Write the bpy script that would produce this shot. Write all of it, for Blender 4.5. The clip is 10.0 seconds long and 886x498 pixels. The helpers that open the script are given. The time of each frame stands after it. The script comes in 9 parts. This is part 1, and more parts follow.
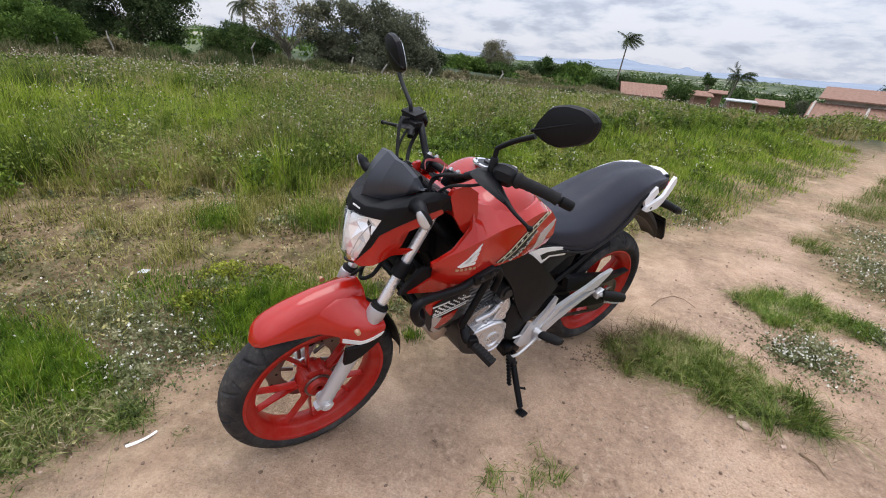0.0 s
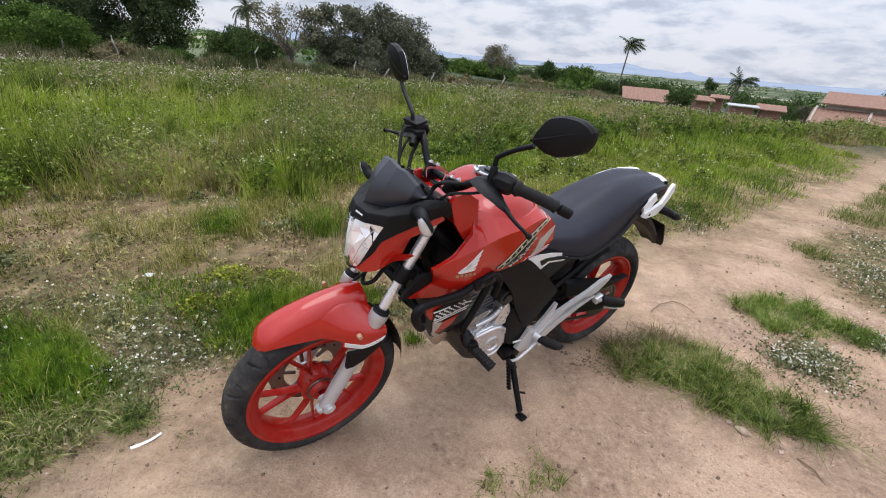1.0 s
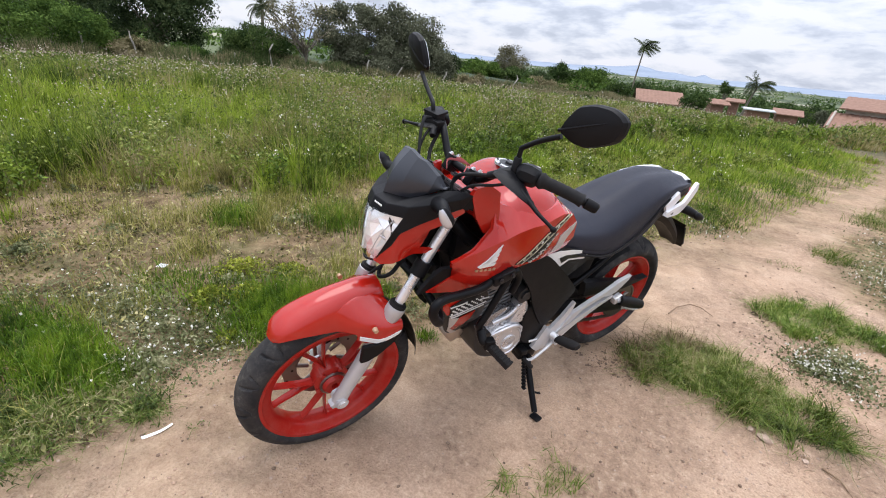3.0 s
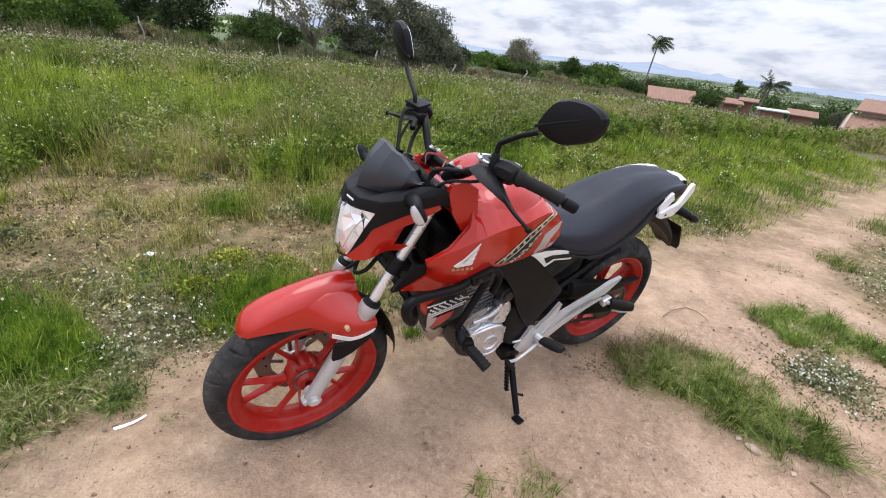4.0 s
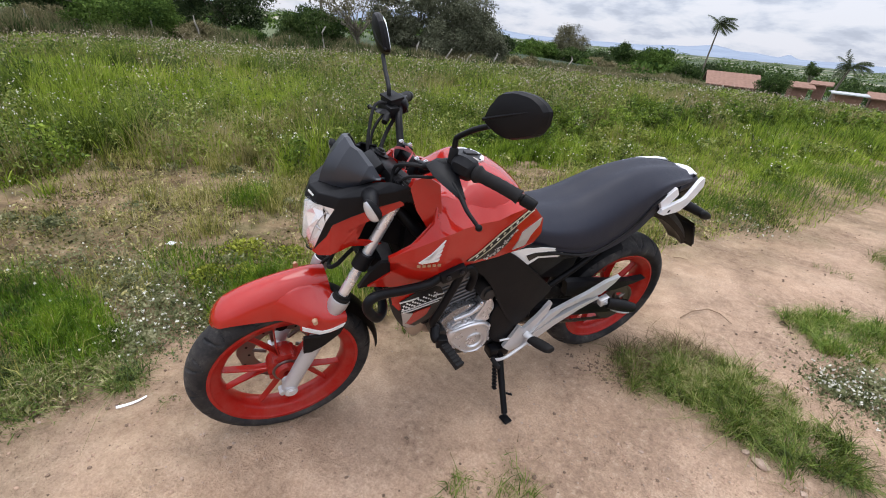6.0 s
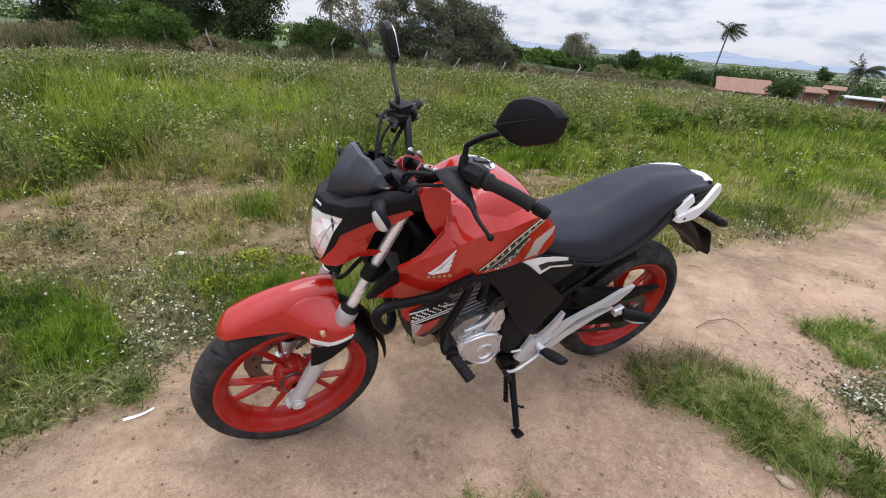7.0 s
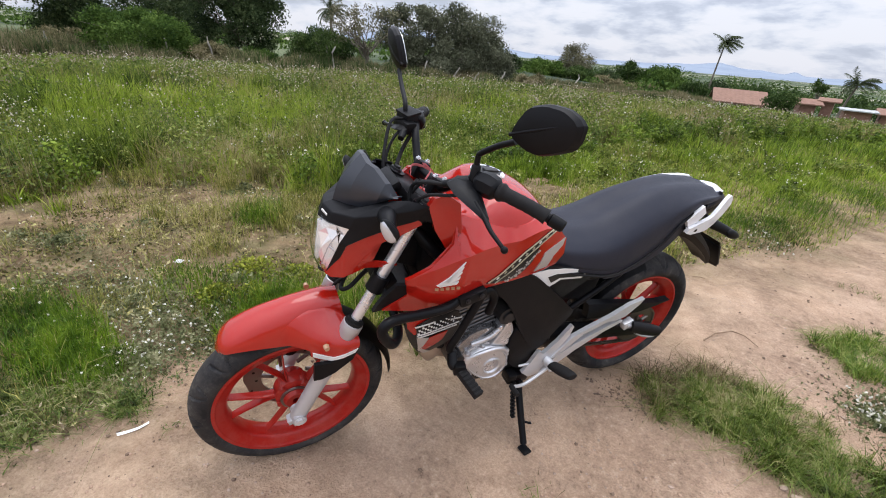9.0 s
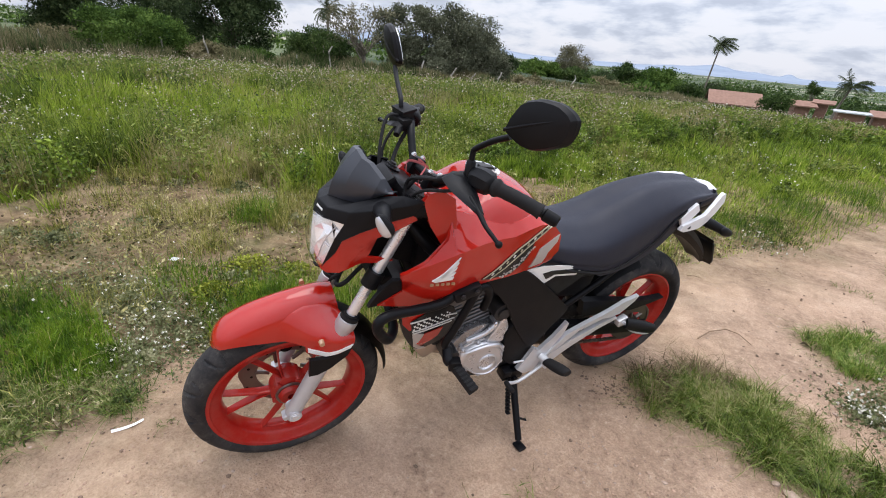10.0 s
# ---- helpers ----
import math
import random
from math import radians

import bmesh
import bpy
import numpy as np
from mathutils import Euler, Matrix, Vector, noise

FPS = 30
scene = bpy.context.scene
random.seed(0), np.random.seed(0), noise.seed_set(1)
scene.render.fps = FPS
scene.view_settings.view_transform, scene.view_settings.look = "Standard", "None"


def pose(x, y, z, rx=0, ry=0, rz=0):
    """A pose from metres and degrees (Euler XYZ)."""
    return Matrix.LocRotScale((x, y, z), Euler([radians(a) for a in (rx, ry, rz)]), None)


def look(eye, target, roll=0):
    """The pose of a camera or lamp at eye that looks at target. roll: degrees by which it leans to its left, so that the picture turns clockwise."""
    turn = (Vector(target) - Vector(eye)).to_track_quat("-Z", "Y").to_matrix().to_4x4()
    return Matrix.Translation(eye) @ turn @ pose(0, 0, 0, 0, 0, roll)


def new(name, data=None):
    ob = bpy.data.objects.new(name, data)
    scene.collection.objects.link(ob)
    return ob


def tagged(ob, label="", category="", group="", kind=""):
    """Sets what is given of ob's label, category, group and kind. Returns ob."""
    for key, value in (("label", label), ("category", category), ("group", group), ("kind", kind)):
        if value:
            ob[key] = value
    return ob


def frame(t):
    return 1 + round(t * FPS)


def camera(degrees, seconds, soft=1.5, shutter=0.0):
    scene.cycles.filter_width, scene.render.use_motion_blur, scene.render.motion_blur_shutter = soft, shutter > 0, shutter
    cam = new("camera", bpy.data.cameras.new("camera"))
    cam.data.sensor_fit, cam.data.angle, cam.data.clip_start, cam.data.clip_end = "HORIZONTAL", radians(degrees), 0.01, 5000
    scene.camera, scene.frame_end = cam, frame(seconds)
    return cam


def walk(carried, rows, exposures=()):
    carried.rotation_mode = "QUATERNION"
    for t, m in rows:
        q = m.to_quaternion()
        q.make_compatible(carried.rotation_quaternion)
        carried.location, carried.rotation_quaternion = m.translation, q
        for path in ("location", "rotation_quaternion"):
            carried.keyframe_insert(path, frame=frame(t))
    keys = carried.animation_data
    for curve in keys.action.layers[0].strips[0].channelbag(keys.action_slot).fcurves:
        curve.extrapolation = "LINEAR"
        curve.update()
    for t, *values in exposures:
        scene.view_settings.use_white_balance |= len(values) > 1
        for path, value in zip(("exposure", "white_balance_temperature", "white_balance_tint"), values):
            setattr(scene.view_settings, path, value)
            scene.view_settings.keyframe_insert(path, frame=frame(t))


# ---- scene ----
cam = camera(90.6, 10.0, 1.0)
PATH = [
    (0, (0.597, 0.273, 1.318), (-0.168, 1.925, 0.489), 5.0),
    (0.5, (0.604, 0.262, 1.329), (-0.164, 1.915, 0.505), 5.0),
    (1, (0.606, 0.257, 1.335), (-0.169, 1.911, 0.52), 5.1),
    (1.5, (0.603, 0.253, 1.331), (-0.18, 1.906, 0.522), 5.1),
    (2, (0.593, 0.25, 1.325), (-0.199, 1.9, 0.519), 5.2),
    (2.5, (0.57, 0.257, 1.304), (-0.238, 1.897, 0.492), 5.3),
    (3.8, (0.598, 0.302, 1.301), (-0.218, 1.925, 0.464), 6.8),
    (4, (0.623, 0.341, 1.303), (-0.201, 1.955, 0.456), 7.0),
    (4.5, (0.676, 0.396, 1.307), (-0.159, 1.995, 0.442), 6.8),
    (5, (0.724, 0.44, 1.311), (-0.132, 2.017, 0.428), 6.4),
    (5.5, (0.771, 0.46, 1.308), (-0.12, 2.011, 0.414), 6.0),
    (6, (0.788, 0.476, 1.327), (-0.19, 1.97, 0.426), 5.2),
    (7.5, (0.755, 0.502, 1.315), (-0.271, 1.988, 0.455), 4.4),
    (8, (0.742, 0.508, 1.314), (-0.288, 1.996, 0.463), 4.4),
    (8.5, (0.729, 0.512, 1.31), (-0.298, 2.005, 0.464), 4.5),
    (9, (0.725, 0.51, 1.309), (-0.301, 2.009, 0.471), 4.8),
    (9.5, (0.732, 0.509, 1.304), (-0.288, 2.015, 0.472), 5.0),
    (10, (0.734, 0.505, 1.3), (-0.28, 2.014, 0.465), 5.1),
]
walk(cam, [(t, look(eye, target, roll)) for t, eye, target, roll in PATH],
     [(0.0, 0.01), (2.0, 0.0), (2.5, 0.22), (4.0, 0.22), (5.0, 0.40), (5.5, 0.39), (6.0, 0.06), (7.5, 0.08), (10.0, 0.11)])

# ---- world, sun and exposure ----
world = bpy.data.worlds.new("overcast_sky")
scene.world = world
world.use_nodes = True
wn, wl = world.node_tree.nodes, world.node_tree.links
wn.clear()
SUN_EL, SUN_AZ = 83.0, 5.0


def build_sky():
    out = wn.new("ShaderNodeOutputWorld")
    bg = wn.new("ShaderNodeBackground")
    sky = wn.new("ShaderNodeTexSky")
    sky.sky_type, sky.sun_disc = "NISHITA", False
    sky.sun_elevation, sky.sun_rotation = radians(SUN_EL), radians(SUN_AZ)
    dim = wn.new("ShaderNodeMixRGB")
    dim.blend_type = "MULTIPLY"
    dim.inputs[0].default_value = 1.0
    dim.inputs[2].default_value = (0.12, 0.12, 0.12, 1)
    wl.new(sky.outputs[0], dim.inputs[1])
    # a flat deck of clouds, seen in perspective
    tc = wn.new("ShaderNodeTexCoord")
    sep = wn.new("ShaderNodeSeparateXYZ")
    wl.new(tc.outputs["Generated"], sep.inputs[0])

    def m(op, a, b=None):
        n = wn.new("ShaderNodeMath")
        n.operation = op
        for i, v in enumerate((a, b)):
            if v is None:
                continue
            if isinstance(v, (int, float)):
                n.inputs[i].default_value = v
            else:
                wl.new(v, n.inputs[i])
        return n.outputs[0]
    up = m("ADD", m("MAXIMUM", sep.outputs[2], 0.0), 0.55)
    comb = wn.new("ShaderNodeCombineXYZ")
    wl.new(m("DIVIDE", sep.outputs[0], up), comb.inputs[0])
    wl.new(m("DIVIDE", sep.outputs[1], up), comb.inputs[1])
    wl.new(m("MULTIPLY", sep.outputs[2], 4.4), comb.inputs[2])
    n1 = wn.new("ShaderNodeTexNoise")
    n1.inputs["Scale"].default_value, n1.inputs["Detail"].default_value = 5.6, 12
    n1.inputs["Roughness"].default_value, n1.inputs["Distortion"].default_value = 0.56, 0.15
    wl.new(comb.outputs[0], n1.inputs["Vector"])
    shade = wn.new("ShaderNodeValToRGB")
    e = shade.color_ramp.elements
    e[0].position, e[0].color = 0.37, (0.61, 0.665, 0.815, 1)
    e[1].position, e[1].color = 0.57, (0.99, 1.01, 1.12, 1)
    a = shade.color_ramp.elements.new(0.445)
    a.color = (0.75, 0.805, 0.96, 1)
    b = shade.color_ramp.elements.new(0.49)
    b.color = (0.875, 0.92, 1.05, 1)
    wl.new(n1.outputs[0], shade.inputs[0])
    mix = wn.new("ShaderNodeMixRGB")
    mix.inputs[0].default_value = 0.90
    wl.new(dim.outputs[0], mix.inputs[1])
    wl.new(shade.outputs[0], mix.inputs[2])
    wl.new(mix.outputs[0], bg.inputs[0])
    # an overcast sky is brighter overhead than at the horizon
    wl.new(m("ADD", 0.82, m("MULTIPLY", m("POWER", m("MAXIMUM", sep.outputs[2], 0.0), 1.5), 1.88)), bg.inputs[1])
    wl.new(bg.outputs[0], out.inputs[0])


build_sky()
sun = new("sun", bpy.data.lights.new("sun", "SUN"))
sun.data.energy, sun.data.angle, sun.data.color = 1.4, radians(40), (1.0, 0.965, 0.90)
sun.matrix_world = look((0.2, 4.0, 18), (0, 1.8, 0))


# ---- materials ----
def ramp_stops(node, stops):
    el = node.color_ramp.elements
    while len(el) < len(stops):
        el.new(0.5)
    for e, (p, c) in zip(el, stops):
        e.position, e.color = p, (*c, 1)


class Mat:
    """Small builder round one Principled material."""

    def __init__(self, name, rough=0.6, metal=0.0, color=(0.5, 0.5, 0.5), spec=0.5):
        self.m = bpy.data.materials.new(name)
        self.m.use_nodes = True
        self.n, self.l = self.m.node_tree.nodes, self.m.node_tree.links
        self.b = self.n["Principled BSDF"]
        self.b.inputs["Base Color"].default_value = (*color, 1)
        self.b.inputs["Roughness"].default_value = rough
        self.b.inputs["Metallic"].default_value = metal
        self.b.inputs["Specular IOR Level"].default_value = spec

    def coord(self, kind="Object", scale=(1, 1, 1)):
        t, mp = self.n.new("ShaderNodeTexCoord"), self.n.new("ShaderNodeMapping")
        mp.inputs["Scale"].default_value = scale
        self.l.new(t.outputs[kind], mp.inputs[0])
        return mp.outputs[0]

    def noise(self, vec, scale, detail=4, rough=0.55, dist=0.0):
        t = self.n.new("ShaderNodeTexNoise")
        t.inputs["Scale"].default_value, t.inputs["Detail"].default_value = scale, detail
        t.inputs["Roughness"].default_value, t.inputs["Distortion"].default_value = rough, dist
        self.l.new(vec, t.inputs["Vector"])
        return t.outputs[0]

    def voronoi(self, vec, scale, feature="F1"):
        t = self.n.new("ShaderNodeTexVoronoi")
        t.feature = feature
        t.inputs["Scale"].default_value = scale
        self.l.new(vec, t.inputs["Vector"])
        return t

    def ramp(self, fac, stops):
        r = self.n.new("ShaderNodeValToRGB")
        ramp_stops(r, stops)
        self.l.new(fac, r.inputs[0])
        return r.outputs[0]

    def mix(self, fac, a, b, blend="MIX"):
        x = self.n.new("ShaderNodeMixRGB")
        x.blend_type = blend
        for i, v in enumerate((fac, a, b)):
            if isinstance(v, (int, float)):
                x.inputs[i].default_value = v
            elif isinstance(v, tuple):
                x.inputs[i].default_value = (*v, 1)
            else:
                self.l.new(v, x.inputs[i])
        return x.outputs[0]

    def math(self, op, a, b=0.0, clamp=False):
        x = self.n.new("ShaderNodeMath")
        x.operation, x.use_clamp = op, clamp
        for i, v in enumerate((a, b)):
            if isinstance(v, (int, float)):
                x.inputs[i].default_value = v
            else:
                self.l.new(v, x.inputs[i])
        return x.outputs[0]

    def attr(self, name):
        a = self.n.new("ShaderNodeAttribute")
        a.attribute_name = name
        return a.outputs["Fac"]

    def island(self):
        return self.n.new("ShaderNodeNewGeometry").outputs["Random Per Island"]

    def color(self, sock):
        self.l.new(sock, self.b.inputs["Base Color"])

    def rough(self, sock):
        self.l.new(sock, self.b.inputs["Roughness"])

    def bump(self, height, strength=0.3, distance=0.01):
        x = self.n.new("ShaderNodeBump")
        x.inputs["Strength"].default_value, x.inputs["Distance"].default_value = strength, distance
        self.l.new(height, x.inputs["Height"])
        self.l.new(x.outputs[0], self.b.inputs["Normal"])


def mat_ground():
    k = Mat("sandy_ground", 0.95, spec=0.2)
    v = k.coord()
    dirt, litter = k.attr("dirt"), k.attr("litter")
    big = k.noise(v, 1.3, 5, 0.6)
    mid = k.noise(v, 9, 6, 0.65)
    fine = k.noise(v, 120, 4, 0.7)
    grit = k.voronoi(v, 95)
    sand = k.ramp(big, [(0.30, (0.46, 0.287, 0.190)), (0.46, (0.57, 0.377, 0.258)), (0.58, (0.575, 0.400, 0.290)), (0.72, (0.65, 0.475, 0.358))])
    sand = k.mix(0.38, sand, k.ramp(mid, [(0.3, (0.19, 0.12, 0.08)), (0.5, (0.50, 0.335, 0.225)), (0.72, (0.66, 0.50, 0.375))]))
    sand = k.mix(0.32, sand, k.ramp(fine, [(0.36, (0.17, 0.11, 0.068)), (0.64, (0.74, 0.56, 0.41))]))
    clod = k.noise(v, 30, 6, 0.72)
    rubble = k.ramp(k.noise(v, 2.1, 5, 0.6), [(0.42, (0.12, 0.12, 0.12)), (0.60, (0.75, 0.75, 0.75))])
    sand = k.mix(rubble, sand, k.ramp(clod, [(0.30, (0.14, 0.085, 0.055)), (0.42, (0.38, 0.25, 0.175)), (0.56, (0.54, 0.365, 0.25)), (0.70, (0.74, 0.57, 0.43))]))
    speck = k.ramp(grit.outputs["Distance"], [(0.10, (1, 1, 1)), (0.22, (0, 0, 0))])
    gate = k.ramp(k.noise(v, 3.1, 4), [(0.50, (0, 0, 0)), (0.62, (1, 1, 1))])
    speckf = k.math("MULTIPLY", speck, gate)
    sand = k.mix(k.math("MULTIPLY", speckf, 0.35), sand, (0.25, 0.19, 0.14))
    soil = k.ramp(mid, [(0.3, (0.085, 0.055, 0.030)), (0.5, (0.25, 0.172, 0.095)), (0.7, (0.47, 0.345, 0.21))])
    moss = k.ramp(k.noise(v, 22, 5, 0.7), [(0.35, (0.06, 0.065, 0.022)), (0.65, (0.22, 0.19, 0.09))])
    soil = k.mix(k.ramp(k.noise(v, 3.7, 5, 0.6), [(0.44, (0, 0, 0)), (0.64, (0.7, 0.7, 0.7))]), soil, moss)
    soil = k.mix(k.math("MULTIPLY", litter, 0.35), soil, k.mix(0.5, sand, (0.33, 0.25, 0.15)))
    far = k.mix(k.ramp(k.noise(v, 0.02, 6, 0.65), [(0.46, (0, 0, 0)), (0.60, (1, 1, 1))]), (0.034, 0.052, 0.028), (0.13, 0.155, 0.08))
    far = k.mix(k.ramp(k.noise(v, 0.006, 4), [(0.56, (0, 0, 0)), (0.60, (1, 1, 1))]), far, (0.30, 0.29, 0.21))
    base = k.mix(dirt, soil, sand)
    k.color(k.mix(k.attr("distance"), base, far))
    h = k.math("ADD", k.math("ADD", k.math("MULTIPLY", mid, 0.6), k.math("MULTIPLY", k.math("MULTIPLY", clod, rubble), 1.5)), k.math("MULTIPLY", fine, 0.30))
    k.bump(k.math("ADD", h, k.math("MULTIPLY", speckf, 0.4)), 0.95, 0.034)
    return k.m


def mat_blades(name, stops, scale=0.6, rough=0.55, spec=0.25):
    """Leaves and blades: each island its own shade, drifting in large patches, with light through them."""
    k = Mat(name, rough, spec=spec)
    v = k.coord()
    patch = k.ramp(k.noise(v, scale, 4, 0.6), [(0.34, (0, 0, 0)), (0.66, (1, 1, 1))])
    tuft = k.ramp(k.noise(v, scale * 9, 3, 0.6), [(0.36, (0, 0, 0)), (0.64, (1, 1, 1))])
    f = k.math("ADD", k.math("MULTIPLY", k.island(), 0.30), k.math("MULTIPLY", patch, 0.32))
    f = k.math("ADD", f, k.math("MULTIPLY", tuft, 0.38))
    f = k.math("ADD", k.math("MULTIPLY", f, 1.7), -0.35, True)
    col = k.ramp(f, stops)
    k.color(col)
    tr = k.n.new("ShaderNodeBsdfTranslucent")
    k.l.new(col, tr.inputs[0])
    mx = k.n.new("ShaderNodeMixShader")
    mx.inputs[0].default_value = 0.22
    k.l.new(k.b.outputs[0], mx.inputs[1])
    k.l.new(tr.outputs[0], mx.inputs[2])
    k.l.new(mx.outputs[0], k.n["Material Output"].inputs[0])
    return k.m


def mat_bark(name, a, b):
    k = Mat(name, 0.9, spec=0.2)
    v = k.coord(scale=(1, 1, 0.25))
    n = k.noise(v, 18, 6, 0.7)
    k.color(k.ramp(n, [(0.3, a), (0.7, b)]))
    k.bump(n, 0.6, 0.03)
    return k.m


def mat_noisy(name, a, b, scale=30, rough=0.8, bump=0.3, metal=0.0, dist=0.01):
    k = Mat(name, rough, metal)
    n = k.noise(k.coord(), scale, 5, 0.6)
    k.color(k.ramp(n, [(0.3, a), (0.7, b)]))
    if bump:
        k.bump(n, bump, dist)
    return k.m


M_GROUND = mat_ground()
M_GRASS = mat_blades("field_grass", [(0.0, (0.052, 0.076, 0.009)), (0.22, (0.125, 0.170, 0.017)), (0.48, (0.245, 0.345, 0.028)), (0.74, (0.37, 0.45, 0.056)), (1.0, (0.46, 0.42, 0.16))])
M_OLIVE = mat_blades("olive_grass", [(0.0, (0.068, 0.070, 0.023)), (0.3, (0.175, 0.165, 0.049)), (0.6, (0.32, 0.285, 0.105)), (1.0, (0.49, 0.39, 0.24))])
M_MEADOW = mat_blades("meadow_grass", [(0.0, (0.060, 0.098, 0.010)), (0.3, (0.155, 0.24, 0.020)), (0.65, (0.29, 0.40, 0.038)), (1.0, (0.48, 0.48, 0.12))], 0.9)
M_DEEP = mat_blades("rank_grass", [(0.0, (0.026, 0.045, 0.007)), (0.4, (0.085, 0.13, 0.015)), (0.75, (0.18, 0.25, 0.028)), (1.0, (0.33, 0.36, 0.08))], 0.9)
M_LUSH = mat_blades("verge_grass", [(0.0, (0.018, 0.040, 0.005)), (0.5, (0.085, 0.165, 0.010)), (1.0, (0.23, 0.33, 0.028))], 1.5)
M_VERGE = mat_blades("verge_sprouts", [(0.0, (0.068, 0.075, 0.016)), (0.35, (0.185, 0.19, 0.038)), (0.68, (0.37, 0.345, 0.095)), (1.0, (0.56, 0.47, 0.24))], 2.0)
M_DRY = mat_blades("dry_grass", [(0.0, (0.16, 0.13, 0.05)), (0.5, (0.28, 0.23, 0.09)), (1.0, (0.45, 0.37, 0.18))], 1.2, 0.7)
M_PATCH = mat_blades("trodden_grass", [(0.0, (0.034, 0.048, 0.010)), (0.35, (0.088, 0.130, 0.017)), (0.68, (0.17, 0.225, 0.036)), (1.0, (0.37, 0.32, 0.15))], 3.0)
M_FRESH = mat_blades("fresh_grass", [(0.0, (0.034, 0.055, 0.009)), (0.35, (0.088, 0.145, 0.015)), (0.68, (0.17, 0.255, 0.032)), (1.0, (0.36, 0.34, 0.12))], 3.0)
M_SPRAWL = mat_blades("sprawling_grass", [(0.0, (0.020, 0.034, 0.007)), (0.4, (0.080, 0.120, 0.018)), (0.75, (0.17, 0.205, 0.045)), (1.0, (0.40, 0.36, 0.19))], 4.0)
M_STALK = mat_blades("dead_stalks", [(0.0, (0.07, 0.05, 0.026)), (0.5, (0.17, 0.125, 0.066)), (1.0, (0.36, 0.29, 0.17))], 3.0, 0.7, 0.1)
M_WEED = mat_blades("weed_leaves", [(0.0, (0.032, 0.055, 0.011)), (0.5, (0.13, 0.18, 0.028)), (1.0, (0.29, 0.32, 0.07))], 0.8)
M_BUSH = mat_blades("bush_leaves", [(0.0, (0.030, 0.055, 0.009)), (0.5, (0.12, 0.19, 0.020)), (1.0, (0.28, 0.37, 0.05))], 0.9)
M_LEAFY = mat_blades("yellow_green_leaves", [(0.0, (0.05, 0.065, 0.010)), (0.5, (0.19, 0.22, 0.022)), (1.0, (0.40, 0.42, 0.06))], 4.0)
M_HERB = mat_blades("herb_leaves", [(0.0, (0.045, 0.068, 0.012)), (0.4, (0.13, 0.175, 0.026)), (0.75, (0.25, 0.29, 0.055)), (1.0, (0.40, 0.40, 0.14))], 1.4)
M_STEM = mat_blades("weed_stems", [(0.0, (0.13, 0.12, 0.05)), (1.0, (0.34, 0.28, 0.16))], 0.5, 0.7)
M_FLOWER = mat_blades("flower_heads", [(0.0, (0.24, 0.178, 0.122)), (0.4, (0.36, 0.290, 0.210)), (0.75, (0.48, 0.415, 0.32)), (1.0, (0.70, 0.65, 0.54))], 0.3, 0.8)
M_PETAL = mat_blades("white_petals", [(0.0, (0.60, 0.57, 0.49)), (1.0, (0.88, 0.86, 0.78))], 2, 0.7)
M_CREEP = mat_blades("creeper_leaves", [(0.0, (0.065, 0.078, 0.032)), (0.5, (0.185, 0.200, 0.085)), (1.0, (0.38, 0.36, 0.21))], 2)
M_MAT = mat_blades("matted_weeds", [(0.0, (0.030, 0.032, 0.011)), (0.4, (0.165, 0.155, 0.048)), (0.75, (0.40, 0.36, 0.13)), (1.0, (0.64, 0.55, 0.31))], 1.6)
M_LITTER = mat_blades("dry_litter", [(0.0, (0.035, 0.023, 0.014)), (0.5, (0.17, 0.12, 0.07)), (1.0, (0.52, 0.44, 0.30))], 2.5, 0.8)
M_TREE_DARK = mat_blades("dark_tree_leaves", [(0.0, (0.016, 0.028, 0.012)), (0.5, (0.043, 0.066, 0.026)), (1.0, (0.108, 0.138, 0.057))], 0.4, 0.7, 0.06)
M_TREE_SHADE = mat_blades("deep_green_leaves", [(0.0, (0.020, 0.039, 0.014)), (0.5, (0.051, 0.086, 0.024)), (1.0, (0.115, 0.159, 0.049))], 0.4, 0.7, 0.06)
M_TREE_GREEN = mat_blades("green_bush_leaves", [(0.0, (0.025, 0.053, 0.013)), (0.5, (0.065, 0.115, 0.022)), (1.0, (0.144, 0.213, 0.048))], 0.4, 0.7, 0.06)
M_TREE_OLIVE = mat_blades("olive_tree_leaves", [(0.0, (0.052, 0.060, 0.038)), (0.5, (0.115, 0.124, 0.078)), (1.0, (0.20, 0.205, 0.138))], 0.4, 0.7, 0.06)
M_TREE_PALE = mat_blades("pale_tree_leaves", [(0.0, (0.07, 0.068, 0.038)), (0.5, (0.16, 0.15, 0.09)), (1.0, (0.28, 0.26, 0.17))], 0.4, 0.7, 0.06)
M_SCRUB = mat_blades("brownish_scrub", [(0.0, (0.085, 0.080, 0.040)), (0.5, (0.19, 0.17, 0.085)), (1.0, (0.34, 0.29, 0.18))], 0.4, 0.7, 0.06)
M_PALM = mat_blades("palm_leaves", [(0.0, (0.030, 0.042, 0.020)), (1.0, (0.085, 0.102, 0.048))], 0.5, 0.7, 0.08)
M_BARK = mat_bark("grey_bark", (0.09, 0.075, 0.06), (0.24, 0.21, 0.17))
M_POST = mat_bark("weathered_post", (0.20, 0.18, 0.15), (0.48, 0.45, 0.39))
M_STONE = mat_noisy("pale_pebble", (0.29, 0.20, 0.145), (0.48, 0.36, 0.28), 60, 0.85, 0.3)
M_TWIG = mat_noisy("dry_twig", (0.14, 0.085, 0.05), (0.26, 0.17, 0.10), 60, 0.85, 0.3)
M_PAPER = mat_noisy("white_card", (0.70, 0.70, 0.69), (0.85, 0.85, 0.84), 40, 0.7, 0.1)
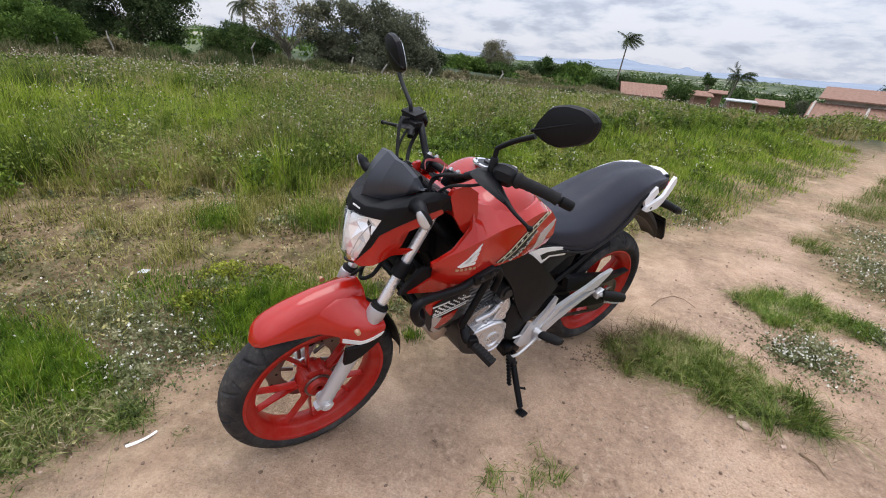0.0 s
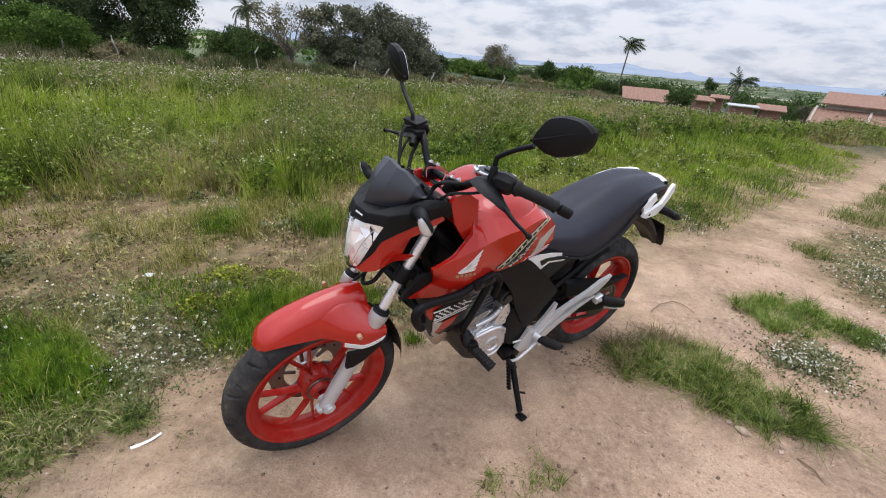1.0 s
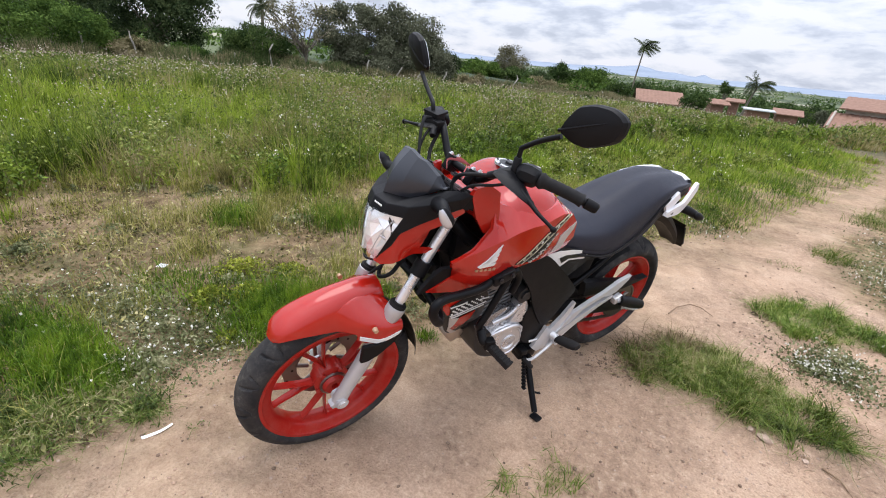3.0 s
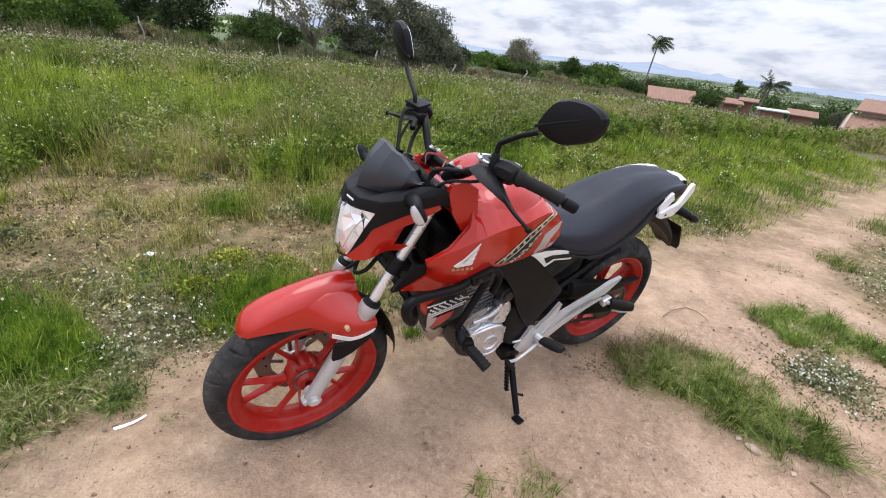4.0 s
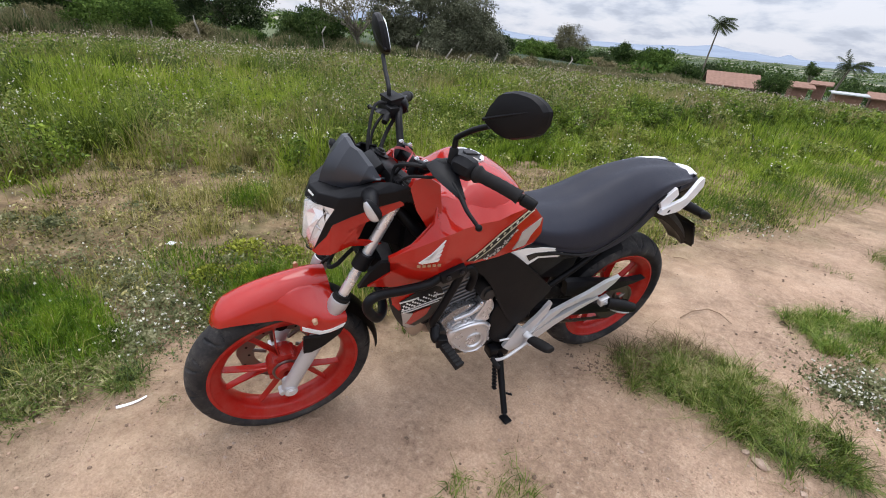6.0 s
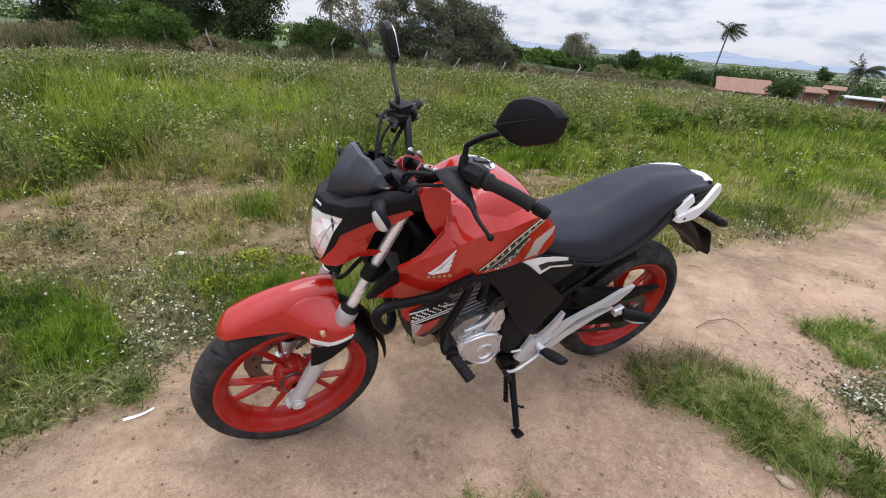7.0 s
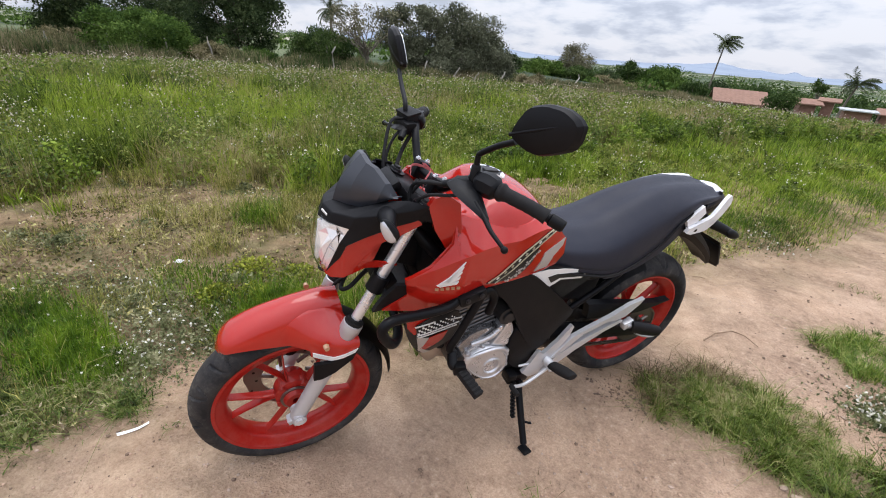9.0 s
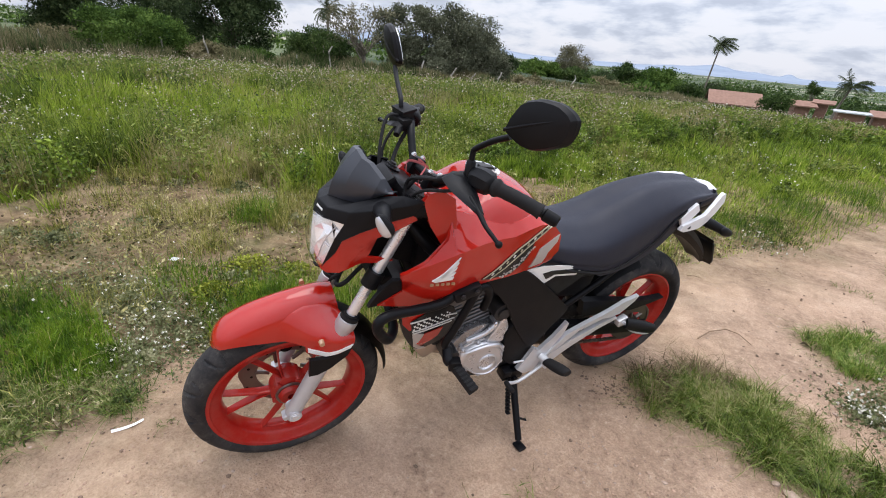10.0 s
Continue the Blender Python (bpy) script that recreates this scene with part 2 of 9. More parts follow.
M_DEAD = mat_noisy("dead_leaf", (0.06, 0.035, 0.02), (0.16, 0.10, 0.055), 50, 0.85, 0.3)
M_ROOF = mat_noisy("terracotta_roof", (0.185, 0.098, 0.066), (0.265, 0.150, 0.106), 3, 0.85, 0.3)
M_BRICK = mat_noisy("bare_brick_wall", (0.20, 0.105, 0.076), (0.28, 0.155, 0.115), 5, 0.9, 0.3)
M_PLASTER = mat_noisy("grey_plaster", (0.33, 0.29, 0.25), (0.46, 0.41, 0.36), 2, 0.9, 0.1)
M_DARKWIN = mat_noisy("dark_window", (0.02, 0.02, 0.022), (0.05, 0.05, 0.05), 4, 0.3, 0.0)
M_TIN = mat_noisy("pale_sheet_roof", (0.33, 0.34, 0.34), (0.45, 0.46, 0.46), 2, 0.6, 0.0)
# the blue of distance haze is mixed into the hills' base colour
M_HILL = mat_noisy("haze_tinted_hill", (0.185, 0.228, 0.298), (0.235, 0.282, 0.352), 0.004, 1.0, 0.0)


# ---- mesh helpers ----
def link_mesh(name, verts, faces, material, parent=None, label="", smooth=False):
    me = bpy.data.meshes.new(name)
    verts = np.asarray(verts, np.float32)
    if isinstance(faces, np.ndarray):
        n, k = faces.shape
        me.vertices.add(len(verts))
        me.vertices.foreach_set("co", verts.ravel())
        me.loops.add(n * k)
        me.loops.foreach_set("vertex_index", faces.astype(np.int32).ravel())
        me.polygons.add(n)
        me.polygons.foreach_set("loop_start", np.arange(0, n * k, k, dtype=np.int32))
        me.update(calc_edges=True)
        me.validate()
    else:
        me.from_pydata([tuple(map(float, v)) for v in verts], [], faces)
        me.update()
    if smooth:
        me.polygons.foreach_set("use_smooth", np.ones(len(me.polygons), bool))
    me.materials.append(material)
    ob = new(name, me)
    if parent is not None:
        ob.parent = parent
    if label:
        ob["label"] = label
    return ob


def part(name, bm, material, parent, label="", smooth=True, angle=38):
    """Links a bmesh as one mesh object under a thing or a part."""
    bmesh.ops.recalc_face_normals(bm, faces=bm.faces[:])
    for f in bm.faces:
        f.smooth = smooth
    if smooth:
        for e in bm.edges:
            if len(e.link_faces) == 2 and e.calc_face_angle(0) > radians(angle):
                e.smooth = False
    me = bpy.data.meshes.new(name)
    bm.to_mesh(me)
    bm.free()
    me.materials.append(material)
    ob = new(name, me)
    ob.parent = parent
    if label:
        ob["label"] = label
    return ob


def lattice(x, y, cell, seed):
    """Smooth value noise in 0..1 over the plan."""
    g = np.random.default_rng(seed).random((64, 64))
    u, v = np.asarray(x) / cell, np.asarray(y) / cell
    i, j = np.floor(u).astype(int), np.floor(v).astype(int)
    a, b = u - i, v - j
    a, b = a * a * (3 - 2 * a), b * b * (3 - 2 * b)
    i0, i1, j0, j1 = i % 64, (i + 1) % 64, j % 64, (j + 1) % 64
    return (g[i0, j0] * (1 - a) + g[i1, j0] * a) * (1 - b) + (g[i0, j1] * (1 - a) + g[i1, j1] * a) * b


def step(x, lo, hi):
    t = np.clip((np.asarray(x, float) - lo) / (hi - lo), 0, 1)
    return t * t * (3 - 2 * t)


# ---- the plan of the track ----
LEFT_Y = [-30, 0.0, 0.53, 0.8, 1.05, 1.3, 1.95, 3.0, 4.65, 5.1, 6.0, 8.1, 10.5, 14.2, 30, 60]
LEFT_X = [-14, -1.15, -1.0, -0.95, -0.88, -0.80, -0.30, 0.18, 0.88, 1.28, 1.77, 2.66, 3.72, 5.3, 12, 24]
RIGHT_Y = [-30, 1.0, 3.0, 3.8, 4.3, 5.05, 6.0, 7.2, 9.4, 12.5, 30, 60]
RIGHT_X = [1.5, 3.6, 2.7, 2.25, 2.02, 2.05, 2.35, 2.9, 3.85, 5.4, 13.2, 26]


def off_left(x, y):
    """Metres from the track's left edge into the field (negative: on the track)."""
    w = (lattice(x, y, 0.35, 3) - 0.5) * 0.30 + (lattice(x, y, 0.11, 4) - 0.5) * 0.12
    return (np.interp(y, LEFT_Y, LEFT_X) - x) * 0.85 + w


def off_right(x, y):
    w = (lattice(x, y, 0.4, 5) - 0.5) * 0.5
    return (x - np.interp(y, RIGHT_Y, RIGHT_X)) * 0.85 + w


def terrain(x, y):
    u = 0.6 * x + 0.8 * y
    drop = np.where(u > 17, 0.075 * (u - 17), 0.0)
    drop = np.minimum(drop, 30 - 26 * np.exp(-drop / 26) - 4 + 0 * drop) if np.ndim(drop) else min(drop, 26)
    drop = np.clip(drop, 0, 24)
    near = np.exp(-((x - 0.3) ** 2 + (y - 2) ** 2) / 400.0)
    z = -drop
    z = z + near * ((lattice(x, y, 0.9, 11) - 0.5) * 0.035 + (lattice(x, y, 0.22, 12) - 0.5) * 0.018 + (lattice(x, y, 0.075, 13) - 0.5) * 0.011)
    z = z + near * 0.05 * step(off_left(x, y), 0.0, 0.5)
    # clods of turned soil on the verge, trodden crumbs on the track
    rough = np.exp(-((x - 0.2) ** 2 + (y - 2.4) ** 2) / 16.0)
    verge = step(off_left(x, y), 0.0, 0.25)
    z = z + rough * (0.009 + 0.016 * verge) * (lattice(x, y, 0.052, 14) - 0.5) + rough * 0.016 * verge * (lattice(x, y, 0.13, 15) - 0.5)
    scuff = np.exp(-((x - 1.0) ** 2 / 0.22 + (y - 1.85) ** 2 / 0.10)) + 0.6 * np.exp(-((x + 0.35) ** 2 / 0.30 + (y - 0.75) ** 2 / 0.08))
    z = z + scuff * (0.016 * (lattice(x, y, 0.060, 16) - 0.5) + 0.018 * (lattice(x, y, 0.11, 17) - 0.5))
    # the ground is trodden level below the wheels and the stand
    flat = 0.75 * np.exp(-((x - 0.2) ** 2 + (y - 1.85) ** 2) / 0.5)
    return z * (1 - flat)


def build_ground():
    def axis(c, half, n, reach):
        core = np.linspace(-half, half, n)
        k = np.arange(1, 90)
        grow = half + (core[1] - core[0]) * (np.power(1.14, k) - 1) / 0.14
        grow = grow[grow < reach]
        grow = np.append(grow, reach)
        return c + np.concatenate([-grow[::-1], core, grow])
    xs, ys = axis(0.3, 2.9, 320, 4500), axis(2.4, 2.9, 320, 4500)
    X, Y = np.meshgrid(xs, ys, indexing="ij")
    x, y = X.ravel(), Y.ravel()
    v = np.stack([x, y, terrain(x, y)], 1)
    nx, ny = len(xs), len(ys)
    i, j = np.meshgrid(np.arange(nx - 1), np.arange(ny - 1), indexing="ij")
    a = (i * ny + j).ravel()
    f = np.stack([a, a + ny, a + ny + 1, a + 1], 1)
    ob = link_mesh("ground", v, f, M_GROUND, smooth=True)
    dirt = (0.45 * step(-off_left(x, y), -0.10, 0.06) + 0.55 * step(-off_left(x, y), 0.02, 0.85)) * step(-off_right(x, y), -0.2, 0.25)
    litter = step(lattice(x, y, 0.5, 21) * 0.6 + lattice(x, y, 0.15, 22) * 0.4, 0.42, 0.72)
    dist = step(np.hypot(x, y), 10, 19) * (1 - dirt * step(40 - np.hypot(x, y), 0, 12))
    for key, val in (("dirt", dirt), ("litter", litter), ("distance", dist)):
        at = ob.data.attributes.new(key, "FLOAT", "POINT")
        at.data.foreach_set("value", val.astype(np.float32))
    tagged(ob, "pale sandy dirt track through weedy field soil", "ground", kind="structure")


build_ground()


# ---- distance ----
def build_hills():
    """Low ridges along the skyline, haze in their colour, as rises over the level plain."""
    rises = ((3300, ((130, 7, 80), (119.8, 2.6, 17), (104, 3.0, 4))), (4100, ((96.0, 1.9, 38), (99.5, 3.0, 20), (92.6, 1.6, 16), (89.6, 0.55, 22), (84.6, 1.6, 9), (72, 6, 14))))
    for i, (r, bumps) in enumerate(rises):
        n = 420
        deg = np.linspace(52, 150, n)
        az = np.radians(deg)
        prof = sum(h * np.exp(-((deg - a) / w) ** 2) for a, w, h in bumps)
        prof = prof * (0.86 + 0.28 * lattice(deg * 2.0, np.full(n, 3.3), 1.3, 31 + i)) + 3 * lattice(deg * 3.0, np.full(n, 7.1), 1.0, 41 + i)
        rows = []
        for d, k in ((-500, 0.0), (-250, 0.55), (0, 1.0), (350, 0.0)):
            rows.append(np.stack([np.cos(az) * (r + d), np.sin(az) * (r + d), -24 + (22 + prof) * k], 1))
        v = np.concatenate(rows)
        f = [(k * n + j, k * n + j + 1, (k + 1) * n + j + 1, (k + 1) * n + j) for k in range(3) for j in range(n - 1)]
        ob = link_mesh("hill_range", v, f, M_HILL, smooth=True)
        tagged(ob, "low hills along the horizon, tinted blue for haze", "hills", kind="structure")


build_hills()


def leaf_cards(centres, size, rng_, droop=0.0, ratio=0.5, fold=0.25):
    """Small folded leaves: two triangles each, at random turns."""
    n = len(centres)
    d = rng_.normal(size=(n, 3))
    d[:, 2] -= droop
    d /= np.linalg.norm(d, axis=1)[:, None]
    s = np.cross(d, rng_.normal(size=(n, 3)))
    s /= np.linalg.norm(s, axis=1)[:, None] + 1e-9
    up = np.cross(d, s)
    L = size * rng_.uniform(0.6, 1.35, n)[:, None]
    a, b = centres - d * L / 2, centres + d * L / 2
    m1, m2 = centres + s * L * ratio / 2 + up * L * fold * 0.3, centres - s * L * ratio / 2 + up * L * fold * 0.3
    v = np.stack([a, m1, b, m2], 1).reshape(-1, 3)
    i = np.arange(n)[:, None] * 4
    f = np.concatenate([i + [[0, 1, 2]], i + [[0, 2, 3]]])
    return v, f


def limb(bm, pts, radii, sides=7):
    """A tapered, bent tube."""
    rings = []
    for k, (p, r) in enumerate(zip(pts, radii)):
        p = Vector(p)
        a = Vector(pts[max(k - 1, 0)])
        b = Vector(pts[min(k + 1, len(pts) - 1)])
        q = (b - a).normalized().to_track_quat("Z", "Y")
        rings.append([bm.verts.new(p + q @ Vector((r * math.cos(t), r * math.sin(t), 0))) for t in np.linspace(0, 2 * math.pi, sides, endpoint=False)])
    for ra, rb in zip(rings, rings[1:]):
        for k in range(sides):
            bm.faces.new((ra[k], ra[(k + 1) % sides], rb[(k + 1) % sides], rb[k]))
    bm.faces.new(rings[0][::-1])
    bm.faces.new(rings[-1])


def afar(bearing, d):
    """The place d metres off the camera's stretch at a bearing (degrees from x towards y)."""
    return 0.70 + d * math.cos(radians(bearing)), 0.45 + d * math.sin(radians(bearing))


def ground_z(x, y):
    return float(terrain(np.array([x]), np.array([y]))[0])


def build_tree(seed, bearing, d, rise, spread, trunk, leaves, leaf, material, name, label, lobes=30, open_=0.0, skirt=0.0):
    """Trunk, limbs and a crown of clumped leaves with gaps; its top stands rise degrees over the eye's level, its crown spread degrees to each side.
    open_: how thin the crown is; skirt: how far the crown reaches down to the ground."""
    r = np.random.default_rng(seed)
    x, y = afar(bearing, d)
    z = ground_z(x, y)
    height = 1.31 + d * math.tan(radians(rise)) - z
    radius = d * math.tan(radians(spread))
    half = min((height - trunk * 0.7) / 2, radius * 1.25) if not skirt else height * (0.5 + 0.12 * skirt)
    root = new(name)
    root.matrix_world = pose(x, y, z - 0.05)
    crown_c = np.array([0, 0, height - half])
    centres, sizes = [], []
    for k in range(lobes):
        v = r.normal(size=3)
        v /= np.linalg.norm(v)
        q = 0.40 + 0.60 * r.random() ** 0.4
        s = min(radius, half) * r.uniform(0.24, 0.42) * (1 - 0.42 * open_)
        c = crown_c + v * [(radius * 1.12 - s) * q, (radius * 1.12 - s) * q, (half * 1.02 - s) * q]
        c[2] = max(c[2], s * 0.7)
        centres.append(c)
        sizes.append(s)
    bm = bmesh.new()
    thick = 0.035 * min(radius, half) + 0.012 * height
    for c in centres[:int(14 + 12 * open_)]:
        fork = np.array([r.normal() * 0.06, r.normal() * 0.06, trunk * r.uniform(0.5, 1.0)])
        mid = fork * 0.45 + c * 0.55 + r.normal(size=3) * radius * 0.10
        limb(bm, [fork, fork * 0.7 + mid * 0.3 + r.normal(size=3) * radius * 0.04, mid, c], [0.50 * thick, 0.40 * thick, 0.26 * thick, 0.07 * thick], 5)
        for _ in range(3):
            e = c + r.normal(size=3) * radius * 0.16
            limb(bm, [mid * 0.4 + c * 0.6, (mid * 0.2 + c * 0.8 + e) / 2, e], [0.13 * thick, 0.09 * thick, 0.03 * thick], 4)
    limb(bm, [(0, 0, -0.1), (r.normal() * 0.05, r.normal() * 0.05, trunk * 0.5), (r.normal() * 0.08, r.normal() * 0.08, trunk)], [thick, 0.8 * thick, 0.62 * thick], 8)
    part("trunk", bm, M_BARK, root)
    # leaves sit in sprays on the shell of each clump, thinner below
    w = np.array(sizes) ** 2
    sprays = max(leaves // 9, 1)
    pick = r.choice(lobes, sprays, p=w / w.sum())
    v = r.normal(size=(sprays, 3))
    v[:, 2] += 0.35
    v /= np.linalg.norm(v, axis=1)[:, None]
    rad = np.array(sizes)[pick] * (0.62 + 0.48 * r.random(sprays))
    p = np.array(centres)[pick] + v * rad[:, None] * [1.05, 1.05, 0.85]
    p = np.repeat(p, 9, 0) + r.normal(size=(sprays * 9, 3)) * leaf * [1.1, 1.1, 0.7]
    p = p[p[:, 2] > 0.03]
    vv, f = leaf_cards(p, leaf, r, 0.3, 0.5)
    link_mesh("crown", vv, f, material, root)
    return tagged(root, label, "bush" if name == "bush" else "tree")


TREES = [
    # seed, bearing, distance, rise, spread, trunk, leaves, leaf size, material, name, label, lobes, open, skirt
    (1, 170.6, 30.0, 8.5, 5.0, 1.4, 26000, 0.14, M_TREE_DARK, "tree", "tall dark green tree behind the field fence", 34, 0.1, 0),
    (2, 162.6, 33.0, 7.0, 4.4, 0.8, 22000, 0.15, M_TREE_DARK, "tree", "tall dark green tree behind the round bush", 30, 0.0, 1),
    (3, 157.9, 21.0, 1.95, 4.9, 0.3, 30000, 0.085, M_TREE_GREEN, "bush", "rounded bright green bush along the fence", 40, 0.0, 1),
    (4, 149.3, 26.0, 7.2, 4.9, 1.0, 32000, 0.12, M_TREE_DARK, "tree", "dense dark green tree behind the fence", 38, 0.15, 0.6),
    (5, 155.4, 30.0, 6.4, 4.6, 0.8, 22000, 0.14, M_TREE_DARK, "tree", "dense dark green tree behind the fence", 30, 0.0, 1),
    (6, 140.4, 22.0, 1.35, 3.9, 0.3, 18000, 0.09, M_TREE_SHADE, "bush", "low dark green bush beside the fence", 30, 0.0, 1),
    (7, 135.2, 21.0, 4.4, 4.3, 1.0, 2200, 0.10, M_TREE_PALE, "tree", "open pale tree with bare crooked branches", 40, 1.0, 0),
    (8, 129.8, 22.5, 4.5, 4.5, 0.9, 15000, 0.105, M_TREE_OLIVE, "tree", "broad grey-green tree at the field edge", 32, 0.6, 0),
    (9, 124.0, 23.5, 5.2, 4.6, 0.8, 23000, 0.105, M_TREE_OLIVE, "tree", "broad grey-green tree with a ragged crown", 36, 0.45, 0.4),
    (10, 127.4, 22.0, 1.9, 4.8, 0.3, 22000, 0.10, M_TREE_OLIVE, "bush", "dark olive thicket below the big trees", 30, 0.1, 1),
    (11, 120.4, 22.8, 1.6, 3.0, 0.3, 14000, 0.10, M_TREE_OLIVE, "bush", "dark olive bush below the big trees", 26, 0.1, 1),
    (12, 118.2, 25.0, 0.0, 1.3, 0.3, 6000, 0.10, M_TREE_DARK, "bush", "dark green bush below the big trees", 18, 0.0, 1),
    (13, 115.6, 21.0, -2.0, 1.7, 0.15, 5000, 0.085, M_SCRUB, "bush", "low brownish scrub beyond the field", 18, 0.1, 1),
    (14, 114.6, 40.0, -0.2, 2.8, 0.4, 10000, 0.14, M_TREE_GREEN, "bush", "green thicket beyond the field", 26, 0.0, 1),
    (15, 111.0, 42.0, -0.9, 2.4, 0.4, 9000, 0.15, M_TREE_SHADE, "bush", "green thicket beyond the field", 24, 0.0, 1),
    (16, 107.6, 44.0, -1.7, 2.4, 0.4, 8000, 0.15, M_SCRUB, "bush", "olive thicket beyond the field", 22, 0.0, 1),
    (17, 110.9, 57.0, 1.75, 2.2, 1.6, 14000, 0.14, M_TREE_PALE, "tree", "round pale grey tree standing above the thicket", 40, 0.25, 0.3),
    (18, 104.6, 56.0, 0.35, 1.7, 0.6, 7000, 0.18, M_TREE_SHADE, "tree", "rounded green tree near the village", 22, 0.1, 1),
    (19, 101.2, 54.0, 0.5, 3.4, 0.6, 17000, 0.17, M_TREE_GREEN, "tree", "broad rounded green tree near the village", 34, 0.0, 1),
    (20, 97.8, 52.0, -1.25, 1.5, 0.3, 6000, 0.15, M_TREE_SHADE, "bush", "dark green bush beside the palm", 20, 0.0, 1),
    (21, 103.6, 43.0, -2.0, 2.2, 0.3, 6000, 0.13, M_SCRUB, "bush", "olive scrub beyond the field", 20, 0.1, 1),
    (22, 89.9, 50.0, -1.3, 1.5, 0.4, 7000, 0.14, M_TREE_SHADE, "bush", "dark green bush beside the tiled roof", 24, 0.0, 1),
    (23, 87.2, 95.0, 0.05, 0.62, 2.8, 2400, 0.20, M_TREE_SHADE, "tree", "small dark tree far beyond the roofs", 16, 0.2, 0),
    (24, 72.6, 72.0, 0.75, 1.9, 1.2, 9000, 0.20, M_TREE_DARK, "tree", "dark green tree behind the brick house", 24, 0.0, 1),
    (25, 79.4, 60.0, -1.85, 0.62, 0.3, 3000, 0.14, M_TREE_GREEN, "bush", "small green bush between the houses", 14, 0.0, 1),
    (26, 164.4, 22.0, -0.7, 2.5, 0.15, 9000, 0.075, M_SCRUB, "bush", "brownish scrub mound along the fence", 24, 0.1, 1),
    (27, 151.5, 20.5, -1.1, 2.3, 0.15, 8000, 0.075, M_SCRUB, "bush", "brownish low scrub along the fence", 24, 0.1, 1),
    (28, 147.0, 20.0, -1.25, 1.9, 0.15, 8000, 0.075, M_TREE_GREEN, "bush", "low green scrub along the fence", 22, 0.1, 1),
    (29, 143.6, 19.5, -2.2, 1.6, 0.15, 5000, 0.075, M_SCRUB, "bush", "brownish low scrub along the fence", 18, 0.1, 1),
    (30, 84.0, 112.0, -1.05, 1.6, 0.6, 5000, 0.26, M_TREE_SHADE, "tree", "dark green tree beyond the roofs", 20, 0.0, 1),
    (31, 81.4, 104.0, -1.3, 1.5, 0.6, 5000, 0.26, M_TREE_SHADE, "tree", "dark green tree beyond the roofs", 20, 0.0, 1),
    (32, 79.0, 108.0, -1.15, 1.4, 0.6, 5000, 0.26, M_TREE_DARK, "tree", "dark green tree beyond the roofs", 20, 0.0, 1),
    (33, 92.0, 120.0, -0.95, 1.7, 0.6, 5000, 0.28, M_TREE_SHADE, "tree", "dark green tree beyond the roofs", 20, 0.0, 1),
    (34, 95.6, 116.0, -0.85, 1.4, 0.6, 5000, 0.28, M_TREE_DARK, "tree", "dark green tree beyond the roofs", 20, 0.0, 1),
    (35, 89.0, 125.0, -0.9, 1.6, 0.6, 5000, 0.28, M_TREE_SHADE, "tree", "dark green tree beyond the roofs", 20, 0.0, 1),
    (36, 139.0, 34.0, -0.4, 4.5, 0.4, 9000, 0.13, M_TREE_GREEN, "bush", "green thicket behind the fence", 26, 0.0, 1),
    (37, 78.6, 58.0, -1.2, 0.8, 0.4, 3500, 0.15, M_TREE_OLIVE, "bush", "grey-green bush beside the brick house", 16, 0.3, 1),
    (38, 107.0, 62.0, -0.9, 2.2, 0.5, 7000, 0.18, M_TREE_DARK, "bush", "dark green thicket near the village", 20, 0.0, 1),
]
for t in TREES:
    build_tree(*t)


def scrub_belt():
    """Low scrub and far woods between the field and the horizon."""
    r = np.random.default_rng(55)
    C, S = [], []
    for _ in range(900):
        d = (34 + 120 * r.random()) if r.random() < 0.25 else 330 + 2300 * r.random() ** 1.6
        az = radians(r.uniform(48, 175))
        x, y = d * math.cos(az), d * math.sin(az)
        if 60 < math.degrees(az) < 97 and d < 75:
            continue
        if math.degrees(az) > 130 and d < 34:
            continue
        s = r.uniform(0.5, 1.5) * (0.6 + min(d, 1400) / 190)
        C.append((x, y, float(terrain(np.array([x]), np.array([y]))[0]) + s * 0.35))
        S.append(s)
    C, S = np.array(C), np.array(S)
    n = 90000
    pick = r.integers(0, len(C), n)
    d = r.normal(size=(n, 3))
    d /= np.linalg.norm(d, axis=1)[:, None]
    p = C[pick] + d * (S[pick] * r.uniform(0.6, 1.25, n))[:, None] * [1.5, 1.5, 0.62]
    d = np.hypot(p[:, 0], p[:, 1])
    v, f = leaf_cards(p, 1.0, r, 0.2, 0.6)
    v = (v.reshape(-1, 4, 3) - p[:, None]) * (0.10 + S[pick] * 0.26)[:, None, None] + p[:, None]
    ob = link_mesh("scrub", v.reshape(-1, 3), f, M_TREE_GREEN)
    tagged(ob, "dark green scrub and far woods below the horizon", "scrub", kind="stuff")


scrub_belt()


